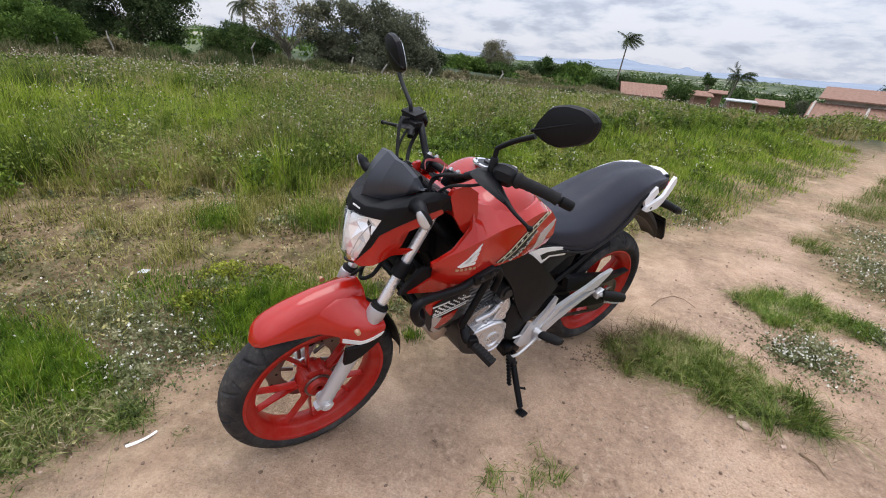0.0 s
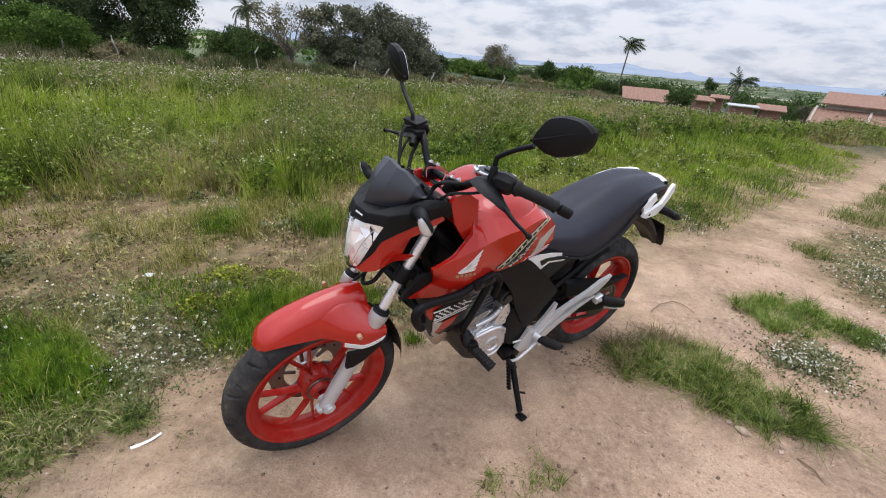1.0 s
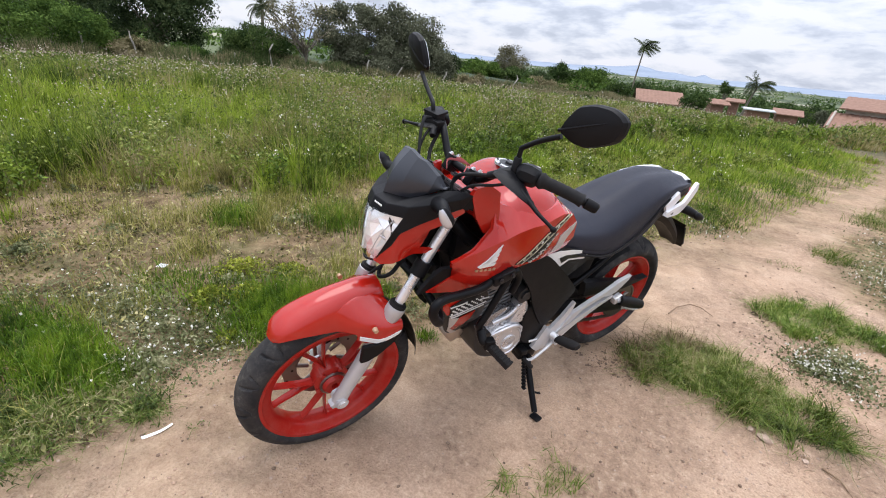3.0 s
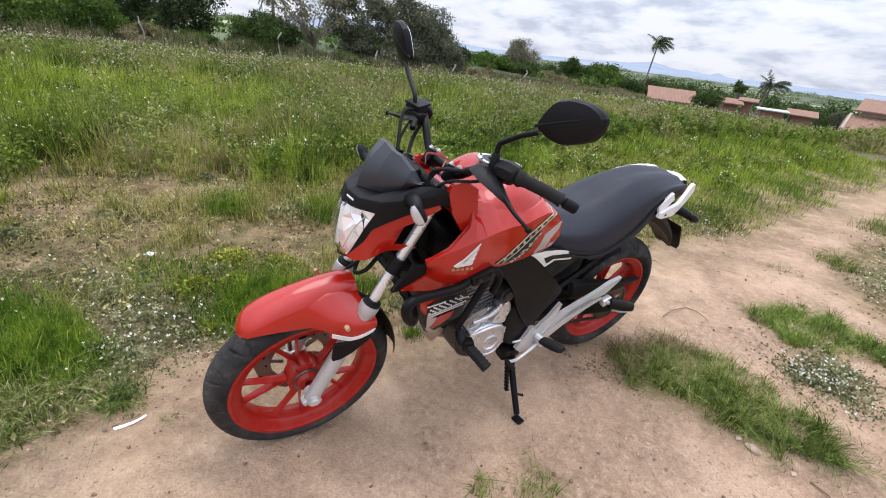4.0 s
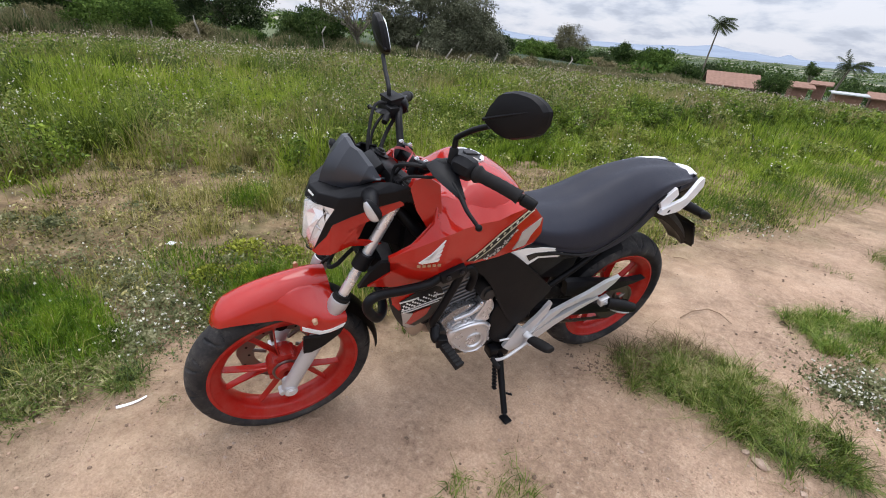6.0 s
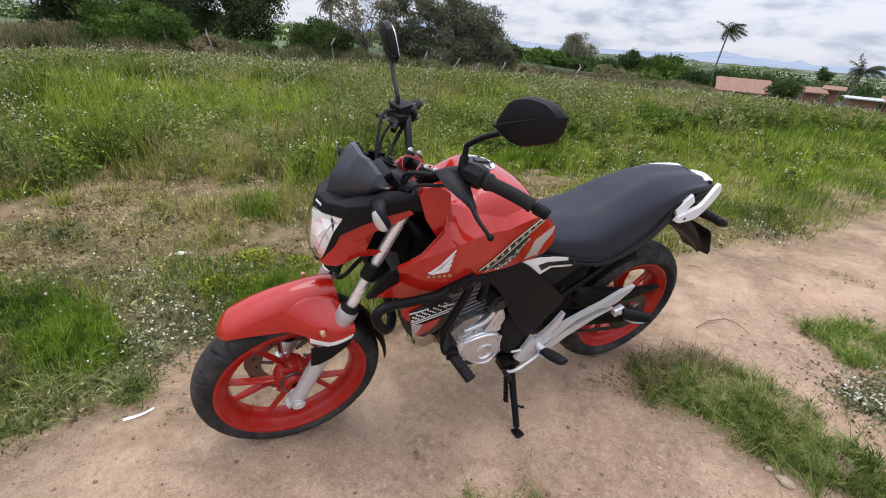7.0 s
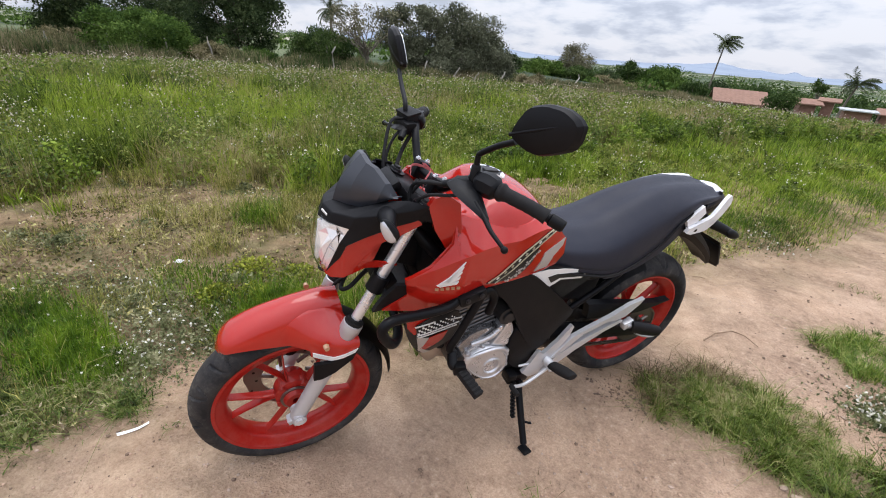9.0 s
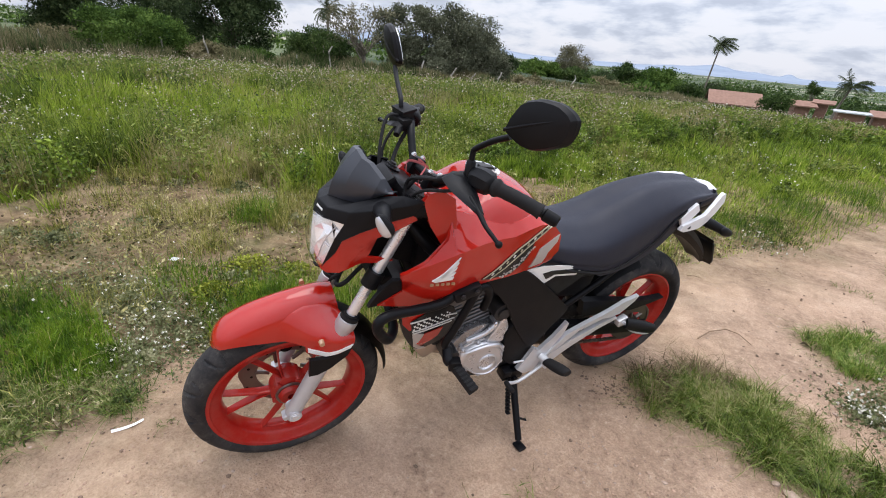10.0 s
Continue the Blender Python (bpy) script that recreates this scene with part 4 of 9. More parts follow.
def grow_verge():
    """The trodden strip between track and field: sparse dry growth, lush tufts, a white-flowered mat."""
    # sparse short growth
    pile, dry = Pile(), Pile()
    x, y, r = scatter(80000, -5, 1.5, -0.3, 7.0, 331)
    o, e = off_left(x, y), green_edge(x, y)
    dens = lattice(x, y, 0.45, 81) * 0.5 + lattice(x, y, 0.13, 82) * 0.5
    keep = (o > 0.10) & (e < 0.25) & (r.random(len(x)) < step(dens, 0.30, 0.68) * bare(x, y))
    x, y = x[keep], y[keep]
    pile.add(*blades(x, y, r.uniform(0.02, 0.12, len(x)) * (0.4 + dens[keep]), r.uniform(0.003, 0.006, len(x)), 332, 0.9, 2))
    # ragged low growth along the far edge of the track
    x, y, r2 = scatter(46000, -0.6, 5.5, 3.4, 12, 334)
    o, e = off_left(x, y), green_edge(x, y)
    dens = lattice(x, y, 0.5, 96) * 0.55 + lattice(x, y, 0.16, 97) * 0.45
    keep = (o > -0.05) & (e < 0.9) & (r2.random(len(x)) < step(dens + 0.25 * np.clip(o, 0, 1), 0.38, 0.72))
    x, y, o = x[keep], y[keep], o[keep]
    edge_pile = Pile()
    edge_pile.add(*blades(x, y, r2.uniform(0.03, 0.14, len(x)) * (0.5 + np.clip(o, 0, 1)), r2.uniform(0.005, 0.010, len(x)), 335, 0.8, 2))
    # grass tufts standing in the strip
    for k in range(260):
        cx, cy = r.uniform(-4, 0.6), r.uniform(0.3, 5.5)
        if off_left(np.array([cx]), np.array([cy]))[0] < 0.08 or green_edge(np.array([cx]), np.array([cy]))[0] > 0.1:
            continue
        if r.random() > bare(np.array([cx]), np.array([cy]))[0]:
            continue
        m = int(r.uniform(40, 130))
        s = r.uniform(0.03, 0.11)
        pile.add(*blades(cx + r.normal(0, s, m), cy + r.normal(0, s, m), r.uniform(0.06, 0.26, m) * (0.40 if cy < 1.5 else 1.0), np.full(m, 0.005), 333 + k, 0.6, 2))
    edge_pile.link("edge_growth", M_GRASS, "ragged low green grass along the edge of the track", "grass")
    pile.link("verge_growth", M_VERGE, "sparse short green growth on the trodden verge", "grass")
    x, y, r = scatter(15000, -5, 1.2, -0.5, 6.5, 341)
    o, e = off_left(x, y), green_edge(x, y)
    keep = (o > 0.0) & (e < 0.2) & (lattice(x, y, 0.5, 83) > 0.5)
    x, y = x[keep], y[keep]
    dry.add(*blades(x, y, r.uniform(0.01, 0.09, len(x)), np.full(len(x), 0.004), 342, 2.0, 2))
    dry.link("dry_verge_grass", M_DRY, "dead flattened straw on the verge", "dry grass")
    # matted small leaves, living and dead, and curling stalks
    mat_, dead_ = Pile(), Pile()
    x, y, r = scatter(130000, -4.2, 1.3, 0.1, 6.0, 351)
    o, e = off_left(x, y), green_edge(x, y)
    dens = lattice(x, y, 0.33, 88) * 0.55 + lattice(x, y, 0.10, 89) * 0.45
    keep = (o > 0.0) & (e < 0.15) & (r.random(len(x)) < step(dens, 0.30, 0.62) * (0.35 + 0.65 * bare(x, y)))
    p = np.stack([x[keep], y[keep], terrain(x[keep], y[keep]) + r.uniform(0.002, 0.028, keep.sum())], 1)
    half_ = r.random(len(p)) < 0.30 + 0.5 * lattice(p[:, 0], p[:, 1], 0.4, 94)
    mat_.add(*leaf_cards(p[half_], 0.026, r, -0.1, 0.5))
    dead_.add(*leaf_cards(p[~half_], 0.021, r, 0.0, 0.30))
    x, y, r = scatter(2600, -4, 1.0, 0.2, 5.5, 352)
    keep = (off_left(x, y) > 0.02) & (green_edge(x, y) < 0.2)
    x, y = x[keep], y[keep]
    dead_.add(*blades(x, y, r.uniform(0.012, 0.05, len(x)), np.full(len(x), 0.0035), 353, 4.5, 3))
    dead_.link("dead_litter", M_LITTER, "dry brown leaves and curled stalks on the soil", "litter")
    # flat rosettes of broad leaves and sprawling stalks
    for k in range(420):
        cx, cy = r.uniform(-4.2, 0.8), r.uniform(0.4, 5.5)
        if off_left(np.array([cx]), np.array([cy]))[0] < 0.06 or green_edge(np.array([cx]), np.array([cy]))[0] > 0.15:
            continue
        m = int(r.uniform(9, 22))
        s = r.uniform(0.012, 0.05)
        mat_.add(*blades(cx + r.normal(0, s, m), cy + r.normal(0, s, m), r.uniform(0.015, 0.05, m), r.uniform(0.007, 0.014, m), 1500 + k, 1.6, 3))
    mat_.link("verge_mat", M_MAT, "low matted weeds over the brown soil", "weeds")
    # lush bright tufts
    lush = Pile()
    for cx, cy, sx, sy, m, h in ((-1.40, 0.84, 0.16, 0.08, 2400, 0.085), (-1.20, 0.88, 0.07, 0.06, 700, 0.06), (-1.72, 0.74, 0.20, 0.12, 1500, 0.085), (-1.30, 0.72, 0.10, 0.05, 500, 0.06), (-0.93, 1.56, 0.13, 0.13, 1900, 0.14), (-0.72, 1.86, 0.12, 0.10, 1200, 0.12), (-1.45, 1.45, 0.2, 0.12, 500, 0.09), (-0.27, 1.86, 0.03, 0.03, 110, 0.06), (-2.05, 2.2, 0.1, 0.1, 500, 0.2), (-1.5, 2.6, 0.16, 0.12, 700, 0.2), (0.7, 5.1, 0.40, 0.22, 1800, 0.12), (1.25, 6.2, 0.25, 0.4, 1500, 0.13), (1.9, 7.6, 0.3, 0.6, 1500, 0.15), (0.15, 4.2, 0.22, 0.35, 1300, 0.12), (3.0, 10.5, 0.35, 1.0, 1500, 0.18), (1.05, 5.45, 0.10, 0.10, 500, 0.08), (2.35, 8.6, 0.2, 0.3, 700, 0.1), (-0.35, 3.1, 0.25, 0.3, 1200, 0.14)):
        m = int(m * 1.9) if cy < 2 else m
        x, y = cx + np.clip(r.normal(0, 0.55, m), -1.3, 1.3) * sx * 1.6, cy + np.clip(r.normal(0, 0.55, m), -1.3, 1.3) * sy * 1.6
        keep = off_left(x, y) > (-0.03 if m > 640 else -0.3)
        x, y = x[keep], y[keep]
        lush.add(*blades(x, y, 1.15 * h * r.uniform(0.35, 1.1, len(x)), r.uniform(0.0030, 0.0058, len(x)), int(cx * 100) + 900, 0.55, 3))
    lush.link("lush_tufts", M_LUSH, "lush bright green grass tufts along the track edge", "grass")
    # leafy weeds standing in the meadow and along the front of the tall growth
    herbs, blooms = Pile(), Pile()
    count = 0
    while count < 620:
        d, a = 2.6 + 9.5 * r.random(), r.uniform(math.radians(62), math.radians(184))
        cx, cy = 0.72 + d * math.cos(a), 0.5 + d * math.sin(a)
        here = np.array([cx]), np.array([cy])
        e = tall_edge(*here)[0]
        if green_edge(*here)[0] < 0.05 or e > 2.2 or off_left(*here)[0] < 0.1:
            continue
        count += 1
        tall = r.uniform(0.16, 0.42) if e > 0.1 else r.uniform(0.08, 0.22)
        m, size = int(r.uniform(60, 170)), r.uniform(0.05, 0.13)
        t = r.random(m) ** 0.7
        x, y = cx + r.normal(0, 0.5, m) * size * (1.2 - 0.5 * t), cy + r.normal(0, 0.5, m) * size * (1.2 - 0.5 * t)
        herbs.add(*leaf_cards(np.stack([x, y, terrain(x, y) + tall * t], 1), r.uniform(0.018, 0.030) * (1 + d / 14), r, -0.25, 0.5))
        if r.random() < 0.36:
            q = int(r.uniform(2, 8))
            p = np.stack([cx + r.normal(0, size * 0.7, q), cy + r.normal(0, size * 0.7, q)], 1)
            p = np.column_stack([p, terrain(p[:, 0], p[:, 1]) + tall * r.uniform(0.8, 1.15, q)])
            for _ in range(2):
                blooms.add(*leaf_cards(p, 0.010 * (1 + d / 9), r, 0, 0.95, 0.5))
    herbs.link("meadow_weeds", M_HERB, "small leafy green weeds standing in the grass", "weeds")
    blooms.link("meadow_flowers", M_PETAL, "small white flowers on the leafy weeds", "flowers")
    # flattened pale grass sprawling from the tufts over the soil
    sprawl = Pile()
    for k, (cx, cy, sx, sy, m, h) in enumerate(((-1.12, 0.62, 0.07, 0.05, 700, 0.060), (-1.02, 0.72, 0.06, 0.05, 520, 0.055), (-1.10, 0.84, 0.07, 0.06, 620, 0.055), (-0.87, 0.86, 0.040, 0.035, 430, 0.070), (-0.98, 0.54, 0.05, 0.05, 420, 0.060), (-1.02, 0.95, 0.08, 0.06, 420, 0.040), (-1.26, 0.56, 0.12, 0.06, 900, 0.065), (-0.90, 0.66, 0.02, 0.02, 30, 0.03), (-0.66, 0.92, 0.015, 0.015, 40, 0.025))):
        sprawl.add(*blades(cx + r.normal(0, sx, m), cy + r.normal(0, sy, m), h * r.uniform(0.4, 1.2, m), r.uniform(0.003, 0.0062, m), 1900 + k, 1.5, 3))
    sprawl.link("sprawling_grass", M_SPRAWL, "pale flattened grass sprawling over the edge of the sand", "grass")
    # low leafy weeds, yellow-green, by the front wheel
    leafy = Pile()
    for cx, cy, size, high, m in ((-1.28, 1.42, 0.10, 0.07, 700), (-1.14, 1.56, 0.11, 0.09, 900), (-1.40, 1.72, 0.13, 0.08, 800), (-1.18, 1.86, 0.11, 0.08, 600), (-0.98, 1.30, 0.07, 0.05, 300)):
        x, y = cx + r.normal(0, 0.5, m) * size, cy + r.normal(0, 0.5, m) * size
        p = np.stack([x, y, terrain(x, y) + high * r.random(m) * np.exp(-((x - cx) ** 2 + (y - cy) ** 2) / size ** 2)], 1)
        leafy.add(*leaf_cards(p, 0.020, r, -0.3, 0.6))
    leafy.link("leafy_weeds", M_LEAFY, "low yellow-green leafy weeds beside the front wheel", "weeds")
    # creeping mat with white flowers
    leaves, petals = Pile(), Pile()
    beds = [(-1.37, 1.16, 0.34, 0.15, 5200, 60), (-1.05, 1.34, 0.19, 0.24, 3800, 56), (-1.80, 1.10, 0.34, 0.24, 2600, 26), (-1.1, 1.0, 0.12, 0.10, 1400, 36), (1.58, 2.84, 0.20, 0.20, 2300, 78), (1.46, 2.80, 0.08, 0.07, 500, 34), (1.66, 3.02, 0.12, 0.09, 900, 20), (2.03, 3.32, 0.11, 0.11, 1500, 48), (2.32, 4.4, 0.24, 0.55, 4200, 190), (2.78, 5.4, 0.34, 0.5, 4600, 150), (2.85, 4.4, 0.4, 0.6, 3800, 120), (-0.6, 3.4, 0.5, 0.6, 1800, 50), (-2.2, 2.6, 0.7, 0.5, 1500, 50), (0.9, 4.9, 0.25, 0.2, 600, 40)]
    for i, (cx, cy, sx, sy, m, q) in enumerate(beds):
        x, y = cx + r.normal(0, 0.6, m) * sx, cy + r.normal(0, 0.6, m) * sy
        p = np.stack([x, y, terrain(x, y) + r.uniform(0.001, 0.026, m)], 1)
        leaves.add(*leaf_cards(p[: int(m * 0.75)], 0.015 if i < 4 else 0.018, r, -0.2, 0.6))
        x, y = cx + r.normal(0, 0.6, q) * sx, cy + r.normal(0, 0.6, q) * sy
        p = np.stack([x, y, terrain(x, y) + r.uniform(0.015, 0.045, q)], 1)
        for _ in range(3):
            petals.add(*leaf_cards(p + r.normal(0, 0.003, p.shape), 0.0100 if i < 9 else 0.012, r, 0, 0.95, 0.5))
    # low leafy clumps over the verge
    for k in range(150):
        cx, cy = r.uniform(-3.6, 0.6), r.uniform(0.9, 4.6)
        here = np.array([cx]), np.array([cy])
        if off_left(*here)[0] < 0.12 or green_edge(*here)[0] > 0.1 or r.random() > bare(*here)[0]:
            continue
        m, size = int(r.uniform(90, 260)), r.uniform(0.04, 0.11)
        x, y = cx + r.normal(0, 0.55, m) * size * 1.3, cy + r.normal(0, 0.55, m) * size
        high = r.uniform(0.03, 0.08) * np.exp(-((x - cx) ** 2 + (y - cy) ** 2) / size ** 2)
        leaves.add(*leaf_cards(np.stack([x, y, terrain(x, y) + 0.004 + high * r.random(m)], 1), r.uniform(0.014, 0.026), r, -0.25, 0.6))
    # stray flowers all over the verge
    x, y, r = scatter(420, -4.5, 1.0, 0.6, 5.5, 381)
    keep = (off_left(x, y) > 0.1) & (green_edge(x, y) < 0.5) & (lattice(x, y, 0.7, 95) > 0.4)
    p = np.stack([x[keep], y[keep], terrain(x[keep], y[keep]) + r.uniform(0.02, 0.09, keep.sum())], 1)
    for _ in range(3):
        petals.add(*leaf_cards(p, 0.011, r, 0, 0.95, 0.5))
    leaves.link("creeper", M_CREEP, "low creeping weeds beside the track", "weeds")
    petals.link("white_flowers", M_PETAL, "small white flowers dotting the ground cover", "flowers")


PATCH_A = [(0.63, 2.33), (0.72, 2.46), (0.84, 2.60), (1.00, 2.68), (1.15, 2.63), (1.32, 2.60), (1.47, 2.42), (1.55, 2.27), (1.46, 2.15), (1.35, 2.10), (1.26, 2.17), (1.12, 2.22), (0.94, 2.22), (0.78, 2.21)]
PATCH_B = [(1.27, 3.30), (1.40, 3.55), (1.58, 3.72), (1.76, 3.72), (1.90, 3.48), (2.0, 3.36), (1.82, 3.25), (1.62, 3.15), (1.45, 3.10), (1.35, 3.18)]
PATCH_C = [(2.38, 6.37), (2.65, 6.2), (3.1, 6.3), (3.9, 7.3), (5.4, 9.8), (5.6, 11.0), (4.7, 10.6), (3.8, 9.3), (3.0, 7.5)]


def grow_patches():
    """Grass islands in the sand of the track: matted blades in tufts, wispy at the rim, with dry brown stalks round them."""
    r = np.random.default_rng(361)
    dry = Pile()
    rows = ((PATCH_A, 12500, 0.080, M_PATCH, "matted green grass clump growing in the sandy track"), (PATCH_B, 10500, 0.078, M_FRESH, "bright green grass clump beside white flowers on the track"), (PATCH_C, 14000, 0.13, M_PATCH, "ragged strip of green grass along the track"),
            ([(1.82, 4.98), (2.1, 4.98), (2.14, 4.75), (1.92, 4.72)], 1100, 0.11, M_PATCH, "small grass tuft on the sandy track"), ([(1.45, 4.4), (1.6, 4.45), (1.72, 4.3), (1.55, 4.22)], 260, 0.05, M_PATCH, "thin grass tuft on the sandy track"), ([(0.36, 1.32), (0.40, 1.47), (0.52, 1.52), (0.62, 1.42), (0.56, 1.22)], 1900, 0.05, M_PATCH, "short trodden grass tuft on the track"))
    for i, (poly, n, h, mat, label) in enumerate(rows):
        px, py = np.array(poly).T
        x, y = r.uniform(px.min() - 0.2, px.max() + 0.2, n * 3), r.uniform(py.min() - 0.2, py.max() + 0.2, n * 3)
        w = (lattice(x, y, 0.09, 84) - 0.5) * 0.14 + (lattice(x, y, 0.25, 92) - 0.5) * 0.10
        u = (lattice(x, y, 0.08, 86) - 0.5) * 0.14
        lump = lattice(x, y, 0.15, 85) * 0.55 + lattice(x, y, 0.05, 93) * 0.45
        fray = r.normal(0, 0.030, len(x)), r.normal(0, 0.030, len(x))
        hit = inside(x + w + fray[0], y + u + fray[1], poly)
        core = inside(x + w, y + u, poly) & hit
        keep = hit & (r.random(len(x)) < np.where(core, step(lump, 0.12, 0.44), 0.30))
        rim = inside(x + w + 2.2 * fray[0], y + u + 2.2 * fray[1], poly) & ~(keep & core) & (r.random(len(x)) < 0.24)
        lump, core = lump[keep][:n], core[keep][:n]
        xx, yy = x[keep][:n], y[keep][:n]
        pile = Pile()
        hh = h * r.uniform(0.35, 1.25, len(xx)) * (0.40 + 1.0 * step(lump, 0.25, 0.75)) * np.where(core, 1.0, 0.55)
        comb = 0.5 + 2.6 * lattice(xx, yy, 0.11, 87) * 2 * np.pi / 2.6
        pile.add(*blades(xx, yy, hh, r.uniform(0.0028, 0.0056, len(xx)), 370 + i, 1.35, 3, 0.0, comb + r.normal(0, 1.1, len(xx))))
        pile.link("grass_clump", mat, label, "grass")
        m = int(rim.sum())
        dry.add(*blades(x[rim], y[rim], r.uniform(0.02, 0.08, m) * h / 0.11, r.uniform(0.002, 0.0038, m), 390 + i, 1.9, 3))
    # brown dead stalks where the grass dies back, and thin runners over the sand round the flower beds
    for k, (cx, cy, sx, sy, m, h) in enumerate(((0.68, 2.36, 0.05, 0.06, 800, 0.075), (0.86, 2.58, 0.07, 0.05, 800, 0.085), (0.56, 2.20, 0.05, 0.03, 160, 0.02), (0.80, 2.26, 0.06, 0.03, 200, 0.035), (1.45, 2.90, 0.13, 0.14, 260, 0.016), (1.66, 2.76, 0.14, 0.16, 260, 0.016), (1.36, 3.10, 0.10, 0.05, 160, 0.02), (1.60, 2.34, 0.08, 0.05, 160, 0.03), (1.40, 2.62, 0.10, 0.05, 200, 0.03))):
        dry.add(*blades(cx + r.normal(0, sx, m), cy + r.normal(0, sy, m), h * r.uniform(0.4, 1.3, m), r.uniform(0.0024, 0.0042, m), 4390 + k, 1.8, 3))
    dry.link("dry_clump_stalks", M_STALK, "dry brown stalks round the grass clumps", "dry grass")


def grow_bushes():
    """Dense leafy weed bushes along the front of the tall growth and scattered behind it."""
    r = np.random.default_rng(391)
    leaves, stems = Pile(), Pile()
    count = 0
    while count < 90:
        along = count < 66
        d, a = r.uniform(2.9, 14.0 if along else 12.0), r.uniform(math.radians(66), math.radians(180))
        cx, cy = 0.72 + d * math.cos(a), 0.5 + d * math.sin(a)
        e = tall_edge(np.array([cx]), np.array([cy]))[0]
        if not 0.02 < e < (0.55 if along else 6.0) or (cx < -1.9 and r.random() < 0.93):
            continue
        count += 1
        size, high = r.uniform(0.10, 0.30), r.uniform(0.20, 0.46) * (1.15 if d > 6 else 0.9)
        high = min(high, float(field_cap(np.array([cx]), np.array([cy]))[0]))
        m = int(420 + 2400 * size)
        # several leafy shoots of uneven height
        for k in range(int(r.uniform(5, 10))):
            sx, sy, sh = cx + r.normal(0, 0.5) * size, cy + r.normal(0, 0.5) * size, high * r.uniform(0.45, 1.1)
            q = m // 7
            t = r.uniform(0.05, 1, q) ** 0.8
            w = (0.09 + 0.10 * size) * np.sqrt(np.clip(1.08 - t, 0, 1))
            x, y = sx + r.normal(0, 0.6, q) * w, sy + r.normal(0, 0.6, q) * w
            p = np.stack([x, y, terrain(x, y) + sh * t], 1)
            leaves.add(*leaf_cards(p, r.uniform(0.022, 0.034) * (1 + d / 18), r, -0.25, 0.5))
            one = np.full(3, sx), np.full(3, sy)
            stems.add(*blades(one[0] + r.normal(0, 0.01, 3), one[1] + r.normal(0, 0.01, 3), np.full(3, sh), np.full(3, 0.006), 392 + count * 10 + k, 0.2, 3))
    leaves.link("bush_leaves", M_BUSH, "dense dark green leafy weed bushes in the field", "weeds")
    stems.link("bush_stems", M_STEM, "thin stems inside the leafy weed bushes", "weeds")


def fence_growth():
    """Rank brownish grass and weeds that crowd the fence line and the foot of the trees."""
    r = np.random.default_rng(77)
    brown, green = Pile(), Pile()
    n = 5200
    b, d = r.uniform(96, 176, n), 17.5 + 6.5 * r.random(n)
    mound = lattice(b * 1.0, d, 2.2, 61) * 0.6 + lattice(b, d * 0.5, 0.9, 62) * 0.4
    high = (0.30 + 0.65 * step(mound, 0.3, 0.75)) * np.interp(b, [96, 112, 125, 145, 158, 166, 176], [0.35, 0.40, 0.55, 0.72, 0.62, 0.95, 0.9])
    per = 26
    x, y = 0.70 + d * np.cos(np.radians(b)), 0.45 + d * np.sin(np.radians(b))
    draw = r.random(n) < np.interp(lattice(x, y, 2.6, 63), [0.30, 0.60], [0.40, 0.98])
    for q, heap, w in ((draw, brown, 0.024), (~draw, green, 0.030)):
        m = int(q.sum())
        xx, yy = np.repeat(x[q], per) + r.normal(0, 0.13, m * per), np.repeat(y[q], per) + r.normal(0, 0.13, m * per)
        h = np.repeat(high[q], per) * r.uniform(0.45, 1.15, m * per)
        heap.add(*blades(xx, yy, h, w * r.uniform(0.6, 1.4, m * per), 78, 0.35, 2))
    brown.link("fence_growth", M_SCRUB, "rank brownish grass along the fence line", "grass")
    green.link("fence_weeds", M_TREE_SHADE, "rank dark green weeds along the fence line", "weeds")


fence_growth()
grow_field()
grow_bushes()
grow_weeds()
grow_verge()
grow_patches()


# ---- loose things on the track ----
def pebbles():
    r = np.random.default_rng(401)
    bm = bmesh.new()
    bmesh.ops.create_icosphere(bm, subdivisions=1, radius=1)
    bv = np.array([v.co[:] for v in bm.verts])
    bf = np.array([[v.index for v in f.verts] for f in bm.faces])
    bm.free()
    n = 30000
    x, y = r.uniform(-1.2, 2.6, n), r.uniform(0.3, 5.0, n)
    gravel = step(lattice(x, y, 0.35, 87), 0.50, 0.85) * 0.7 + 0.35 * np.exp(-((x - 0.95) ** 2 / 0.35 + (y - 1.85) ** 2 / 0.12))
    keep = (off_left(x, y) < 0.05) & (r.random(n) < 0.06 + gravel)
    x, y = x[keep], y[keep]
    s = 0.0014 + 0.0052 * r.random(len(x)) ** 7
    v = bv[None] * r.uniform(0.7, 1.3, (len(x), len(bv), 1)) * s[:, None, None] * [1.1, 1, 0.45]
    v += np.stack([x, y, terrain(x, y) + s * 0.1], 1)[:, None]
    f = bf[None] + (np.arange(len(x)) * len(bv))[:, None, None]
    ob = link_mesh("pebbles", v.reshape(-1, 3), f.reshape(-1, 3), M_STONE)
    tagged(ob, "scattered pale pebbles and grit on the sandy track", "pebbles", kind="stuff")


pebbles()


